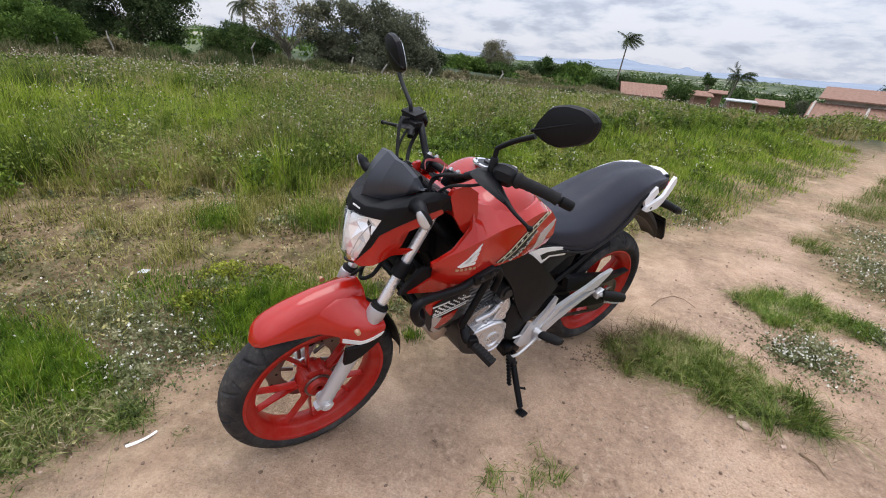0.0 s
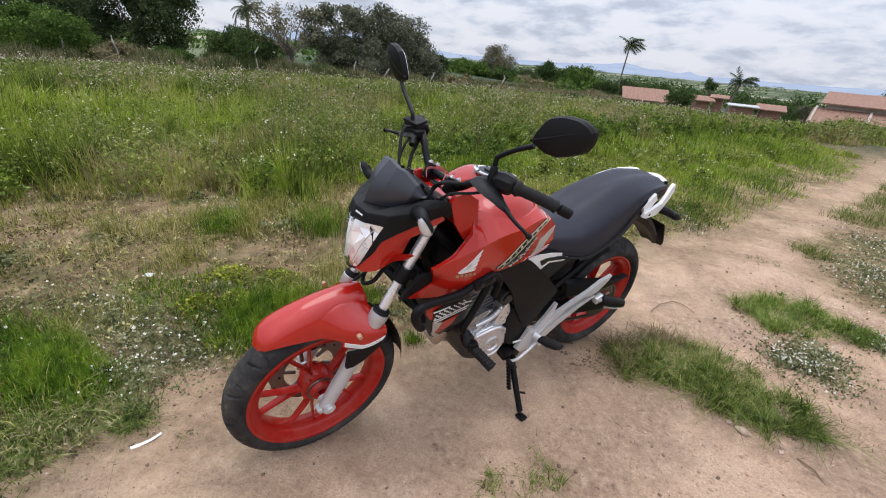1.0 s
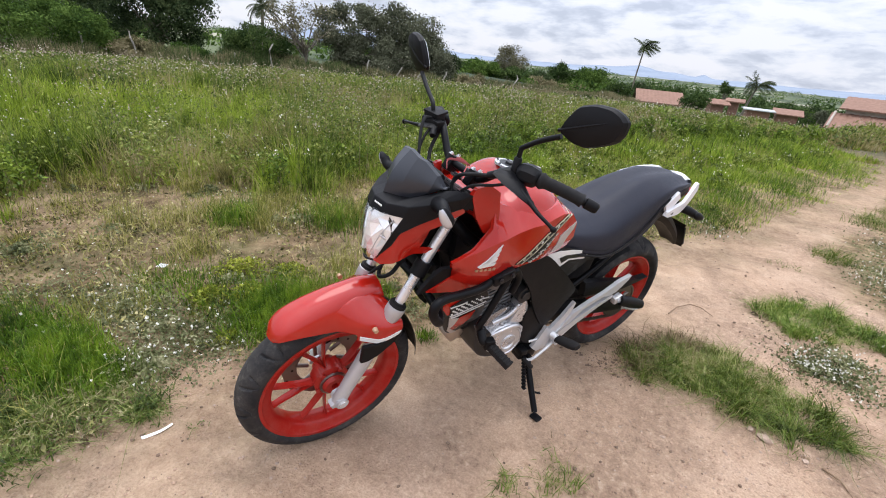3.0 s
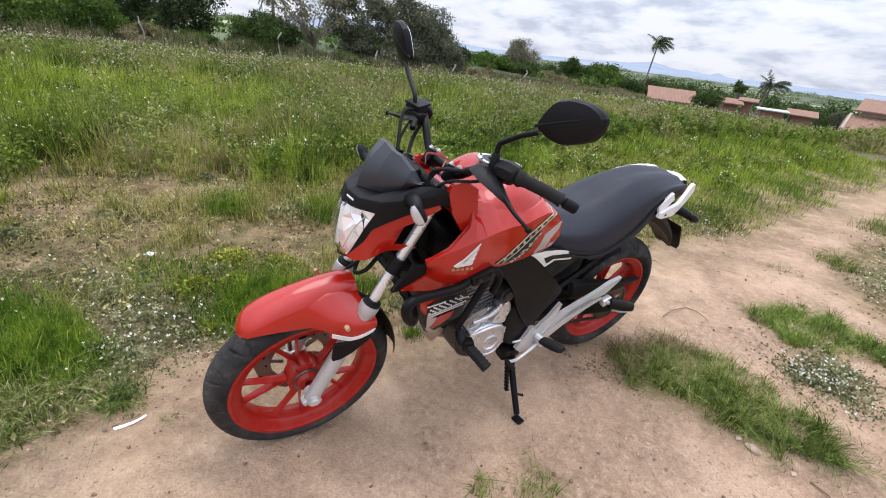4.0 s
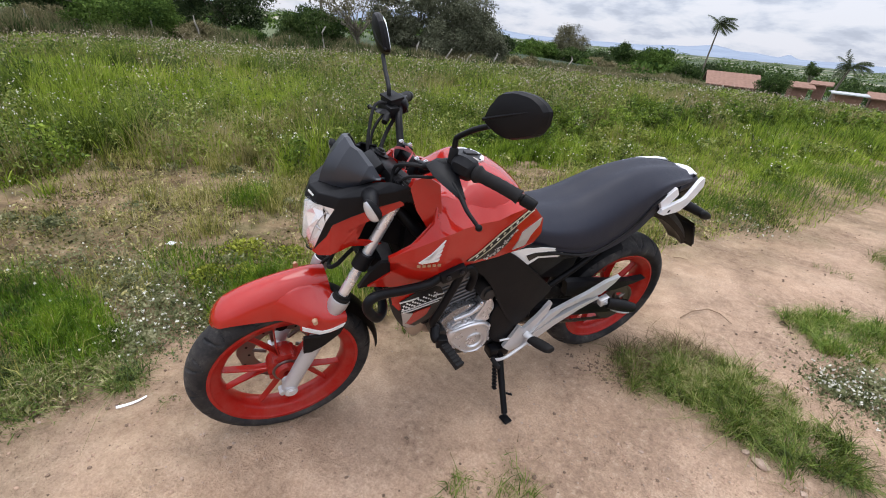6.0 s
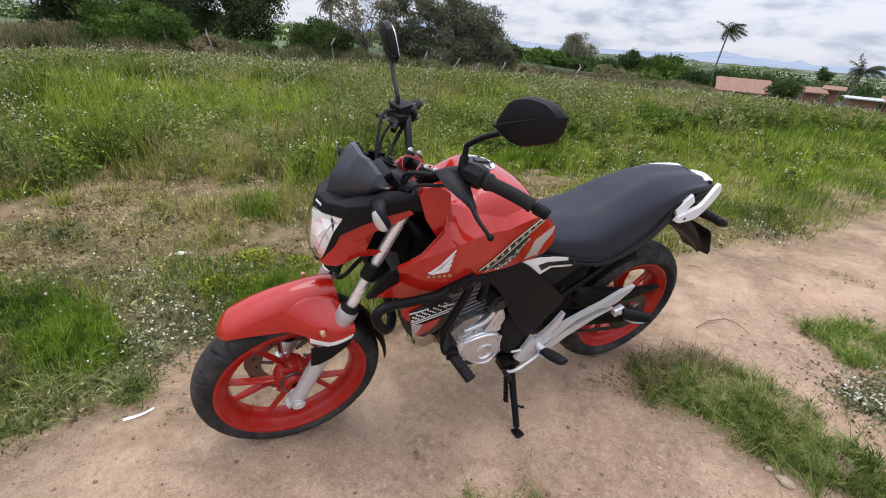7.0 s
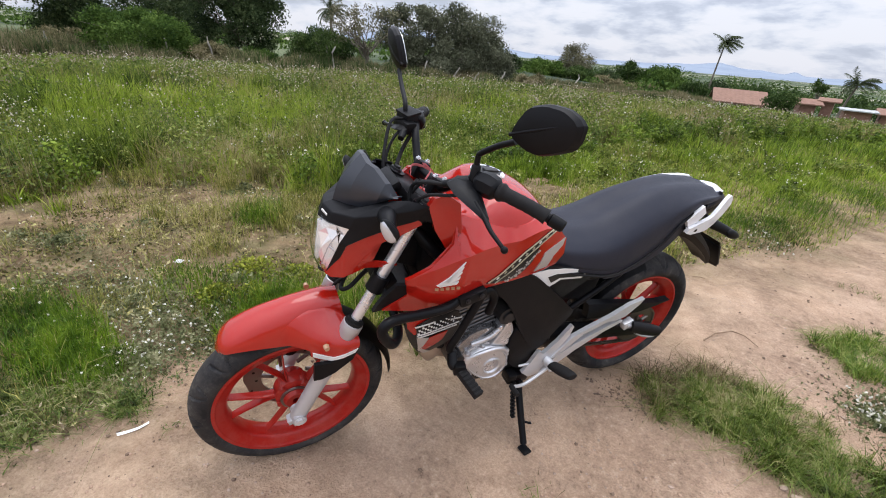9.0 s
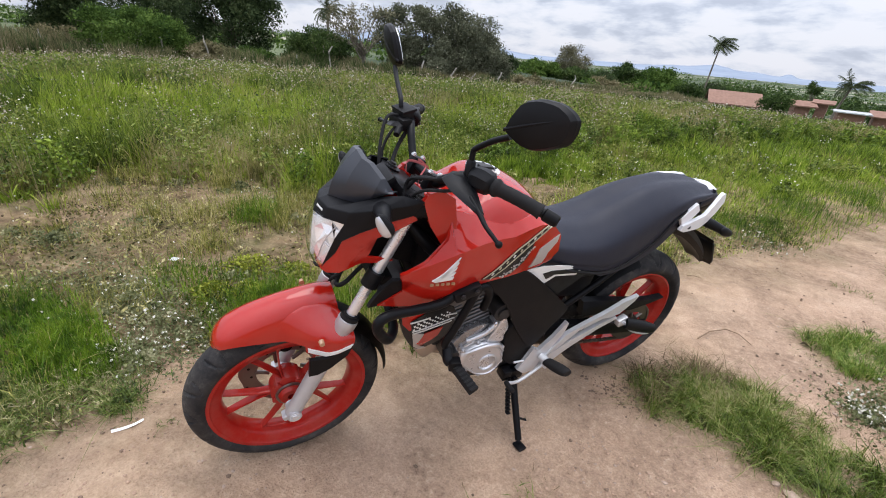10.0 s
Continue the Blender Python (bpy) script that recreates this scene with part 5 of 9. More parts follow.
def crumbs():
    """Dark damp crumbs of soil scraped up on the track."""
    r = np.random.default_rng(431)
    bm = bmesh.new()
    bmesh.ops.create_icosphere(bm, subdivisions=1, radius=1)
    bv = np.array([v.co[:] for v in bm.verts])
    bf = np.array([[v.index for v in f.verts] for f in bm.faces])
    bm.free()
    P = []
    for cx, cy, sx, sy, m in ((0.56, 2.20, 0.09, 0.05, 150), (0.68, 2.24, 0.05, 0.06, 80), (1.45, 2.95, 0.25, 0.2, 160), (0.9, 1.5, 0.35, 0.25, 120), (-0.8, 0.9, 0.15, 0.3, 150), (0.2, 0.9, 0.5, 0.25, 110), (1.5, 3.9, 0.3, 0.4, 120), (2.0, 5.2, 0.4, 0.6, 120)):
        P.append(np.stack([cx + r.normal(0, sx, m), cy + r.normal(0, sy, m)], 1))
    P = np.concatenate(P)
    s = 0.002 + 0.007 * r.random(len(P)) ** 3
    v = bv[None] * r.uniform(0.6, 1.4, (len(P), len(bv), 1)) * s[:, None, None] * [1, 1, 0.55]
    v += np.stack([P[:, 0], P[:, 1], terrain(P[:, 0], P[:, 1]) + s * 0.3], 1)[:, None]
    f = bf[None] + (np.arange(len(P)) * len(bv))[:, None, None]
    tagged(link_mesh("soil_crumbs", v.reshape(-1, 3), f.reshape(-1, 3), M_CRUMB), "dark crumbs of soil scattered on the sand", "soil", kind="stuff")


def clods():
    """Loose clods of the sand itself, trodden out beside the stand and along the track."""
    r = np.random.default_rng(437)
    bm = bmesh.new()
    bmesh.ops.create_icosphere(bm, subdivisions=1, radius=1)
    bv = np.array([v.co[:] for v in bm.verts])
    bf = np.array([[v.index for v in f.verts] for f in bm.faces])
    bm.free()
    P = []
    for cx, cy, sx, sy, m in ((1.0, 1.85, 0.26, 0.16, 620), (1.15, 2.05, 0.12, 0.08, 180), (0.75, 1.62, 0.25, 0.16, 260), (1.35, 2.85, 0.16, 0.22, 260), (0.3, 1.0, 0.5, 0.25, 420), (-0.6, 0.75, 0.2, 0.18, 320), (1.2, 3.9, 0.5, 0.6, 300)):
        P.append(np.stack([cx + r.normal(0, sx, m), cy + r.normal(0, sy, m)], 1))
    P = np.concatenate(P)
    s = 0.0018 + 0.0055 * r.random(len(P)) ** 5
    v = bv[None] * r.uniform(0.45, 1.5, (len(P), len(bv), 1)) * s[:, None, None] * [1.25, 1, 0.42]
    v += np.stack([P[:, 0], P[:, 1], terrain(P[:, 0], P[:, 1]) + s * 0.15], 1)[:, None]
    f = bf[None] + (np.arange(len(P)) * len(bv))[:, None, None]
    tagged(link_mesh("sand_clods", v.reshape(-1, 3), f.reshape(-1, 3), M_CLOD), "small dry clods of sand lying on the track", "soil", kind="stuff")


M_CLOD = mat_noisy("sand_clod", (0.31, 0.205, 0.142), (0.46, 0.310, 0.215), 40, 0.95, 0.4)
clods()
M_CRUMB = mat_noisy("dark_soil_crumb", (0.10, 0.062, 0.04), (0.24, 0.16, 0.11), 60, 0.9, 0.3)
crumbs()


def stone(x, y, s, seed, label):
    r = np.random.default_rng(seed)
    bm = bmesh.new()
    bmesh.ops.create_icosphere(bm, subdivisions=2, radius=1)
    for v in bm.verts:
        k = 0.8 + 0.35 * noise.noise(v.co * 1.4 + Vector((seed, 0, 0)))
        v.co = Vector((v.co.x * s * k, v.co.y * s * k * 0.75, v.co.z * s * k * 0.45))
    ob = part("stone", bm, M_STONE, None)
    ob.matrix_world = pose(x, y, float(terrain(np.array([x]), np.array([y]))[0]) + s * 0.2, 0, 0, r.uniform(0, 360))
    tagged(ob, label, "stone", "stones on the track")


for k, (x, y, s) in enumerate([(1.20, 2.09, 0.035), (1.15, 2.12, 0.02), (1.33, 2.05, 0.018), (0.83, 1.86, 0.012), (1.05, 1.92, 0.011), (-1.62, 1.52, 0.022), (1.47, 2.98, 0.016), (1.36, 2.72, 0.014)]):
    stone(x, y, s, 410 + k, "small pale stone half sunk in the sand")


def twig(x, y, turn, pts, r0, label):
    bm = bmesh.new()
    limb(bm, pts, [r0 * (1 - 0.6 * k / (len(pts) - 1)) for k in range(len(pts))], 6)
    ob = part("twig", bm, M_TWIG, None)
    ob.matrix_world = pose(x, y, float(terrain(np.array([x]), np.array([y]))[0]) + r0 * 0.7, 0, 0, turn)
    tagged(ob, label, "twig")


twig(0.90, 3.08, 0, [(-0.11, -0.19, 0), (-0.07, -0.08, 0.004), (0, 0, 0.010), (0.06, 0.0, 0.008), (0.125, -0.055, 0)], 0.0045, "thin dry forked twig lying on the sand")
twig(0.66, 3.75, 20, [(-0.05, 0, 0), (0, 0.01, 0.004), (0.06, -0.01, 0)], 0.003, "short dry twig lying on the sand")
twig(-0.86, 0.74, 25, [(-0.08, 0, 0), (0, 0.012, 0.003), (0.10, 0.0, 0)], 0.003, "short dry twig beside the grass")
twig(1.42, 2.0, -50, [(-0.06, 0, 0), (0, 0.01, 0.004), (0.06, -0.01, 0)], 0.004, "short dark twig on the gravel")


def card_strip():
    """A folded strip of white card."""
    bm = bmesh.new()
    L, w = 0.095, 0.0044
    rows = []
    for t in np.linspace(-1, 1, 15):
        # bent along its length, folded down the middle, one end twisted up
        x, y, lift, roll = t * L / 2, 0.006 * t * t, 0.003 + 0.005 * max(0.0, t - 0.2) ** 1.5, 0.5 * t
        low = [(-w, -0.3 * w + 0.5 * w * roll), (0.0, 0.0), (w, 0.45 * w - 0.5 * w * roll)]
        rows.append([(x, y + a, lift + b) for a, b in low] + [(x, y + a, lift + b + 0.001) for a, b in low[::-1]])
    rows = [[bm.verts.new(v) for v in row] for row in rows]
    for p, q in zip(rows, rows[1:]):
        for k in range(6):
            bm.faces.new((p[k], p[(k + 1) % 6], q[(k + 1) % 6], q[k]))
    bm.faces.new(rows[0])
    bm.faces.new(rows[-1])
    bmesh.ops.recalc_face_normals(bm, faces=bm.faces[:])
    ob = part("card_strip", bm, M_PAPER, None, smooth=False)
    ob.matrix_world = pose(-0.735, 0.83, float(terrain(np.array([-0.735]), np.array([0.83]))[0]) + 0.003, 0, 0, 73)
    tagged(ob, "small folded strip of white card lying on the sand", "litter")


card_strip()


def dead_leaf(x, y, turn, s):
    bm = bmesh.new()
    n = 8
    top = []
    for k in range(n + 1):
        t = k / n
        w = s * 0.32 * math.sin(math.pi * min(1, t * 0.96 + 0.02))
        top.append([bm.verts.new((s * (t - 0.5), sg * w, 0.006 + abs(sg) * w * 0.45 + 0.006 * math.sin(t * 5))) for sg in (-1, 0, 1)])
    for a, b in zip(top, top[1:]):
        for k in range(2):
            bm.faces.new((a[k], a[k + 1], b[k + 1], b[k]))
    bmesh.ops.solidify(bm, geom=bm.faces[:], thickness=0.0008)
    ob = part("dead_leaf", bm, M_DEAD, None)
    ob.matrix_world = pose(x, y, float(terrain(np.array([x]), np.array([y]))[0]), 0, 0, turn)
    tagged(ob, "curled dark brown dead leaf on the sand", "leaf")


dead_leaf(-0.89, 0.68, 30, 0.034)
dead_leaf(-0.92, 0.60, 75, 0.03)
dead_leaf(1.27, 3.28, 10, 0.05)


def litter_scrap():
    bm = bmesh.new()
    v = [bm.verts.new(p) for p in ((-0.03, -0.012, 0), (0.028, -0.016, 0.006), (0.034, 0.012, 0.014), (-0.02, 0.018, 0.008))]
    bm.faces.new(v)
    bmesh.ops.solidify(bm, geom=bm.faces[:], thickness=0.001)
    ob = part("paper_scrap", bm, M_PAPER, None, smooth=False)
    ob.matrix_world = pose(-1.72, 1.46, float(terrain(np.array([-1.72]), np.array([1.46]))[0]) + 0.03, 0, 0, 20)
    tagged(ob, "crumpled white paper scrap in the dry grass", "litter")


litter_scrap()


# ---- motorcycle materials ----
def mat_paint(name, color, dust=0.10, rough=0.22, coat=0.8):
    k = Mat(name, rough, color=color, spec=0.10)
    v = k.coord()
    f = k.math("MULTIPLY", k.ramp(k.noise(v, 14, 6, 0.7), [(0.42, (0, 0, 0)), (0.75, (1, 1, 1))]), dust)
    k.color(k.mix(f, color, (0.42, 0.33, 0.26)))
    k.rough(k.math("ADD", k.math("MULTIPLY", k.noise(v, 40, 4), 0.16), rough - 0.05))
    k.b.inputs["Coat Weight"].default_value = coat
    k.b.inputs["Coat Roughness"].default_value = 0.025
    k.bump(k.noise(v, 300, 2), 0.02, 0.001)
    return k.m


def mat_plastic(name, color, rough=0.5, dust=0.12, grain=900, bump=0.12, spec=0.22):
    k = Mat(name, rough, color=color, spec=spec)
    v = k.coord()
    f = k.math("MULTIPLY", k.ramp(k.noise(v, 11, 6, 0.7), [(0.40, (0, 0, 0)), (0.8, (1, 1, 1))]), dust)
    k.color(k.mix(f, color, (0.36, 0.29, 0.23)))
    k.rough(k.math("ADD", k.math("MULTIPLY", k.noise(v, 25, 4), 0.2), rough - 0.08))
    k.bump(k.noise(v, grain, 2), bump, 0.001)
    return k.m


def mat_metal(name, color, rough=0.3, metal=1.0, dust=0.10):
    k = Mat(name, rough, metal, color)
    v = k.coord()
    n = k.noise(v, 22, 6, 0.7)
    k.color(k.mix(k.math("MULTIPLY", k.ramp(n, [(0.45, (0, 0, 0)), (0.8, (1, 1, 1))]), dust), color, (0.25, 0.19, 0.14)))
    k.rough(k.math("ADD", k.math("MULTIPLY", n, 0.25), rough - 0.1))
    k.bump(k.noise(v, 260, 3), 0.06, 0.001)
    return k.m


def mat_tyre():
    k = Mat("tyre_rubber", 0.75, spec=0.35)
    v = k.coord()
    d = k.ramp(k.noise(v, 9, 6, 0.7), [(0.38, (0, 0, 0)), (0.72, (1, 1, 1))])
    scuffs = k.ramp(k.noise(v, 34, 5, 0.75), [(0.50, (0, 0, 0)), (0.70, (1, 1, 1))])
    d = k.math("ADD", k.math("MULTIPLY", d, 0.20), k.math("MULTIPLY", k.math("MULTIPLY", d, scuffs), 0.34))
    k.color(k.mix(d, (0.006, 0.006, 0.008), (0.20, 0.18, 0.155)))
    k.bump(k.noise(v, 500, 3), 0.2, 0.001)
    return k.m


def mat_glass(name, tint=(1, 1, 1), rough=0.02):
    k = Mat(name, rough, color=tint)
    k.b.inputs["Transmission Weight"].default_value = 1.0
    k.b.inputs["IOR"].default_value = 1.45
    return k.m


B_RED = mat_paint("red_gloss_paint", (0.37, 0.0100, 0.0045), 0.02, 0.20, 1.0)
B_RIM = mat_paint("red_wheel_paint", (0.33, 0.010, 0.006), 0.10, 0.36, 0.3)
B_BLACK = mat_plastic("black_plastic", (0.0040, 0.0042, 0.0055), 0.44, 0.010, 900, 0.12, 0.18)
B_GLOSSBLACK = mat_plastic("satin_black_metal", (0.0045, 0.0047, 0.0058), 0.32, 0.015, 200, 0.04, 0.12)
B_SEAT = mat_plastic("black_seat_vinyl", (0.019, 0.021, 0.032), 0.50, 0.02, 700, 0.25, 0.22)
B_SCREEN = mat_plastic("smoked_grey_screen", (0.020, 0.023, 0.031), 0.30, 0.02, 100, 0.01, 0.5)
B_RUBBER = mat_plastic("black_rubber", (0.008, 0.008, 0.009), 0.70, 0.03)
B_TYRE = mat_tyre()
B_WHITE = mat_paint("white_body_paint", (0.74, 0.74, 0.76), 0.08, 0.35, 0.4)
B_DECAL = mat_paint("white_decal", (0.70, 0.69, 0.67), 0.08, 0.4, 0.2)
B_GOLD = mat_paint("tan_decal", (0.42, 0.37, 0.27), 0.08, 0.4, 0.2)
B_GREYDEC = mat_paint("grey_beige_panel", (0.40, 0.36, 0.33), 0.08, 0.35, 0.4)
B_BLKDEC = mat_paint("black_decal", (0.014, 0.014, 0.014), 0.05, 0.35, 0.3)
B_SILVER = mat_metal("silver_painted_alloy", (0.62, 0.62, 0.63), 0.38, 0.5, 0.10)
B_FORK = mat_metal("grey_fork_slider", (0.48, 0.48, 0.495), 0.34, 0.45)
B_CHROME = mat_metal("polished_chrome", (0.76, 0.77, 0.80), 0.26, 0.75, 0.0)
B_ENGINE = mat_metal("cast_engine_alloy", (0.62, 0.62, 0.635), 0.27, 0.72, 0.12)
B_CASE = mat_metal("wet_grey_casting", (0.27, 0.27, 0.28), 0.24, 0.75, 0.15)
B_DARKENG = mat_metal("dark_engine_metal", (0.035, 0.035, 0.037), 0.45, 0.6)
B_CYL = mat_metal("grey_cylinder_alloy", (0.13, 0.13, 0.137), 0.36, 0.55)
B_DISC = mat_metal("brake_disc_steel", (0.20, 0.17, 0.155), 0.34, 0.9)
B_EXH = mat_metal("weathered_exhaust_steel", (0.42, 0.35, 0.29), 0.42, 0.8, 0.3)
B_CHAIN = mat_metal("oily_chain", (0.16, 0.14, 0.12), 0.4, 0.9)
B_LENS = mat_glass("clear_lamp_lens")
B_REFLECT = mat_metal("lamp_reflector", (0.96, 0.96, 0.98), 0.16, 0.55, 0.0)
B_CLEAR = mat_metal("silvery_clear_lens", (0.58, 0.59, 0.62), 0.20, 0.6, 0.02)
B_AMBER = mat_paint("amber_reflector", (0.42, 0.24, 0.14), 0.0, 0.2, 0.8)
B_BROWN = mat_plastic("brown_tinted_plastic", (0.010, 0.0075, 0.0068), 0.42, 0.012, 900, 0.1, 0.12)
B_MIRROR = mat_metal("mirror_glass", (0.9, 0.9, 0.9), 0.12, 1.0, 0.0)
B_RIBBON = mat_plastic("pink_red_ribbon", (0.60, 0.16, 0.16), 0.6, 0.02)

# ---- motorcycle: x forward, y to its left, z up, from below the rear axle ----
WB, RF, RR = 1.386, 0.293, 0.314
LEAN_DEG, HEAD_DEG, STEER_DEG, RAKE = 8.79, -119.77, 3.17, 25.0
bike = new("motorcycle")
bike.matrix_world = Matrix.Translation((0.4083, 2.3702, -0.0026)) @ Matrix.Rotation(radians(HEAD_DEG), 4, "Z") @ Matrix.Rotation(radians(-LEAN_DEG), 4, "X")
tagged(bike, "red and black naked motorcycle leaning on its side stand", "motorcycle")
PIV = Vector((WB + 0.099, 0, 0))
AXIS = Vector((-math.sin(radians(RAKE)), 0, math.cos(radians(RAKE))))
STEER = Matrix.Translation(PIV) @ Matrix.Rotation(radians(STEER_DEG), 4, AXIS) @ Matrix.Translation(-PIV)
MIRROR_Y = Matrix.Diagonal((1, -1, 1, 1))


def bpart(name, bm, material, parent=None, label="", front=False, smooth=True, angle=38):
    if front:
        bm.transform(STEER)
    return part(name, bm, material, parent or bike, label, smooth, angle)


def catmull(pts, n):
    """n points along a smooth curve through pts."""
    p = np.array(pts, float)
    p = np.vstack([2 * p[0] - p[1], p, 2 * p[-1] - p[-2]])
    m = len(p) - 3
    out = []
    for s in np.linspace(0, m - 1e-9, n):
        i = int(s)
        t = s - i
        a, b, c, d = p[i:i + 4]
        out.append(0.5 * (2 * b + (c - a) * t + (2 * a - 5 * b + 4 * c - d) * t * t + (3 * b - a - 3 * c + d) * t ** 3))
    return np.array(out)


def closed_curve(pts, n):
    """A closed smooth curve through pts."""
    p = np.array(pts, float)
    p = np.vstack([p[-1], p, p[0], p[1]])
    m = len(p) - 3
    out = []
    for s in np.linspace(0, m, n, endpoint=False):
        i = int(s)
        t = s - i
        a, b, c, d = p[i:i + 4]
        out.append(0.5 * (2 * b + (c - a) * t + (2 * a - 5 * b + 4 * c - d) * t * t + (3 * b - a - 3 * c + d) * t ** 3))
    return np.array(out)


def loft(bm, rings, closed=True, caps=True):
    vs = [[bm.verts.new(tuple(map(float, p))) for p in r] for r in rings]
    n = len(vs[0])
    for a, b in zip(vs, vs[1:]):
        for k in range(n if closed else n - 1):
            bm.faces.new((a[k], a[(k + 1) % n], b[(k + 1) % n], b[k]))
    if caps and closed:
        bm.faces.new(vs[0][::-1])
        bm.faces.new(vs[-1])
    return vs


def loft_smooth(bm, keys, n, closed=True, caps=True):
    """Loft through key rings with as many rings as asked for between them."""
    K = np.array(keys, float)
    cols = [catmull(K[:, j], n) for j in range(K.shape[1])]
    return loft(bm, [[c[i] for c in cols] for i in range(n)], closed, caps)


def tube(bm, pts, r, n=24, sides=12, smooth=True):
    """A round bar along a curve; r a radius or a list of radii at the points."""
    P = catmull(pts, n) if smooth and len(pts) > 2 else np.array(pts, float)
    R = np.interp(np.linspace(0, 1, len(P)), np.linspace(0, 1, len(r)), r) if isinstance(r, (list, tuple)) else np.full(len(P), r)
    up = np.array([0.13, 0.21, 0.97])
    rings = []
    for k in range(len(P)):
        d = P[min(k + 1, len(P) - 1)] - P[max(k - 1, 0)]
        d /= np.linalg.norm(d) + 1e-9
        s = np.cross(d, up)
        if np.linalg.norm(s) < 0.05:
            s = np.cross(d, [1, 0, 0])
        s /= np.linalg.norm(s)
        w = np.cross(s, d)
        up = w
        rings.append([P[k] + R[k] * (math.cos(a) * s + math.sin(a) * w) for a in np.linspace(0, 2 * math.pi, sides, endpoint=False)])
    loft(bm, rings)
    return bm


def revolve(bm, prof, centre, sides=96, closed_profile=True, a0=0.0, a1=2 * math.pi):
    """Turns a profile of (y, radius) round the y axis at centre."""
    full = abs(a1 - a0) > 2 * math.pi - 1e-6
    ang = np.linspace(a0, a1, sides, endpoint=not full)
    vs = [[bm.verts.new((centre[0] + r * math.cos(a), centre[1] + y, centre[2] + r * math.sin(a))) for y, r in prof] for a in ang]
    m = len(prof)
    for i in range(len(vs) if full else len(vs) - 1):
        A_, B_ = vs[i], vs[(i + 1) % len(vs)]
        for k in range(m if closed_profile else m - 1):
            bm.faces.new((A_[k], A_[(k + 1) % m], B_[(k + 1) % m], B_[k]))
    return bm


def block(bm, centre, size, turn=(0, 0, 0), bevel=0.004, segs=2):
    g = bmesh.ops.create_cube(bm, size=1, matrix=Matrix.LocRotScale(centre, Euler([radians(a) for a in turn]), size))
    vs = set(g["verts"])
    if bevel:
        bmesh.ops.bevel(bm, geom=[e for e in bm.edges if e.verts[0] in vs and e.verts[1] in vs], offset=bevel, segments=segs, affect="EDGES", profile=0.6)
    return bm


def rod(bm, a, b, r, sides=16, r2=None):
    tube(bm, [a, b], [r, r2 if r2 is not None else r], 2, sides, False)
    return bm


def panel(outline, depth, thick=0.006, side=1, cuts=3, edge=0.016):
    """A curved sheet with the given outline in (x, z), bulging by depth(x, z), solid, on one side of the machine."""
    bm = bmesh.new()
    vs = [bm.verts.new((x, 0, z)) for x, z in outline]
    bm.faces.new(vs)
    bmesh.ops.triangulate(bm, faces=bm.faces[:], ngon_method="BEAUTY")
    for _ in range(cuts):
        long_ = [e for e in bm.edges if e.calc_length() > edge]
        if not long_:
            break
        bmesh.ops.subdivide_edges(bm, edges=long_, cuts=1, use_grid_fill=True)
        bmesh.ops.triangulate(bm, faces=[f for f in bm.faces if len(f.verts) > 3])
    for v in bm.verts:
        v.co.y = depth(v.co.x, v.co.z)
    back = {}
    front_faces = bm.faces[:]
    rim = [e for e in bm.edges if e.is_boundary]
    pairs = [(e.verts[0], e.verts[1]) for e in rim]
    for v in bm.verts[:]:
        back[v] = bm.verts.new((v.co.x, v.co.y - thick, v.co.z))
    for f in front_faces:
        bm.faces.new([back[v] for v in reversed(f.verts)])
    for a, b in pairs:
        bm.faces.new((a, b, back[b], back[a]))
    if side < 0:
        bm.transform(MIRROR_Y)
    return bm


def smooth_outline(pts, n=60):
    return [tuple(p) for p in closed_curve(pts, n)]


def bolt(bm, at, r=0.006, h=0.005, axis=(0, 1, 0)):
    a = np.array(at, float)
    d = np.array(axis, float)
    d /= np.linalg.norm(d)
    rod(bm, a, a + d * h, r, 6)
    rod(bm, a, a + d * h * 0.5, r * 1.5, 14)
    return bm


# ---- wheels ----
def tyre_mesh(centre, R, half, rim_r):
    bm = bmesh.new()
    n, m = 420, 26
    rows = []
    for i in range(n):
        a = 2 * math.pi * i / n
        row = []
        for j in range(m + 1):
            s = -1 + 2 * j / m
            ang = s * radians(112)
            # rounded section from bead to bead
            y = half * math.sin(ang) * (1.0 if abs(s) < 0.8 else 1.0 - (abs(s) - 0.8) * 0.9)
            h = R - rim_r
            r = rim_r + h * (0.5 + 0.5 * math.cos(min(abs(ang), radians(112)) * 0.98 * 180 / 112 / 1.0 * 0.985)) ** 0.62 if abs(s) < 1 else rim_r
            # slanted grooves, alternating from side to side
            ph = (a * 15 / (2 * math.pi) + (0.5 if s > 0 else 0.0)) % 1.0
            t = abs(s)
            line = 0.25 + 0.55 * (t - 0.08)
            g = 0.0
            if 0.10 < t < 0.66 and abs(ph - line) < 0.032:
                g = 0.0065
            line2 = 0.78 - 0.35 * (t - 0.2)
            if 0.28 < t < 0.62 and abs(ph - line2) < 0.03:
                g = 0.006
            r -= g
            row.append(bm.verts.new((centre[0] + r * math.cos(a), centre[1] + y, centre[2] + r * math.sin(a))))
        rows.append(row)
    for i in range(n):
        A_, B_ = rows[i], rows[(i + 1) % n]
        for j in range(m):
            bm.faces.new((A_[j], B_[j], B_[j + 1], A_[j + 1]))
    return bm


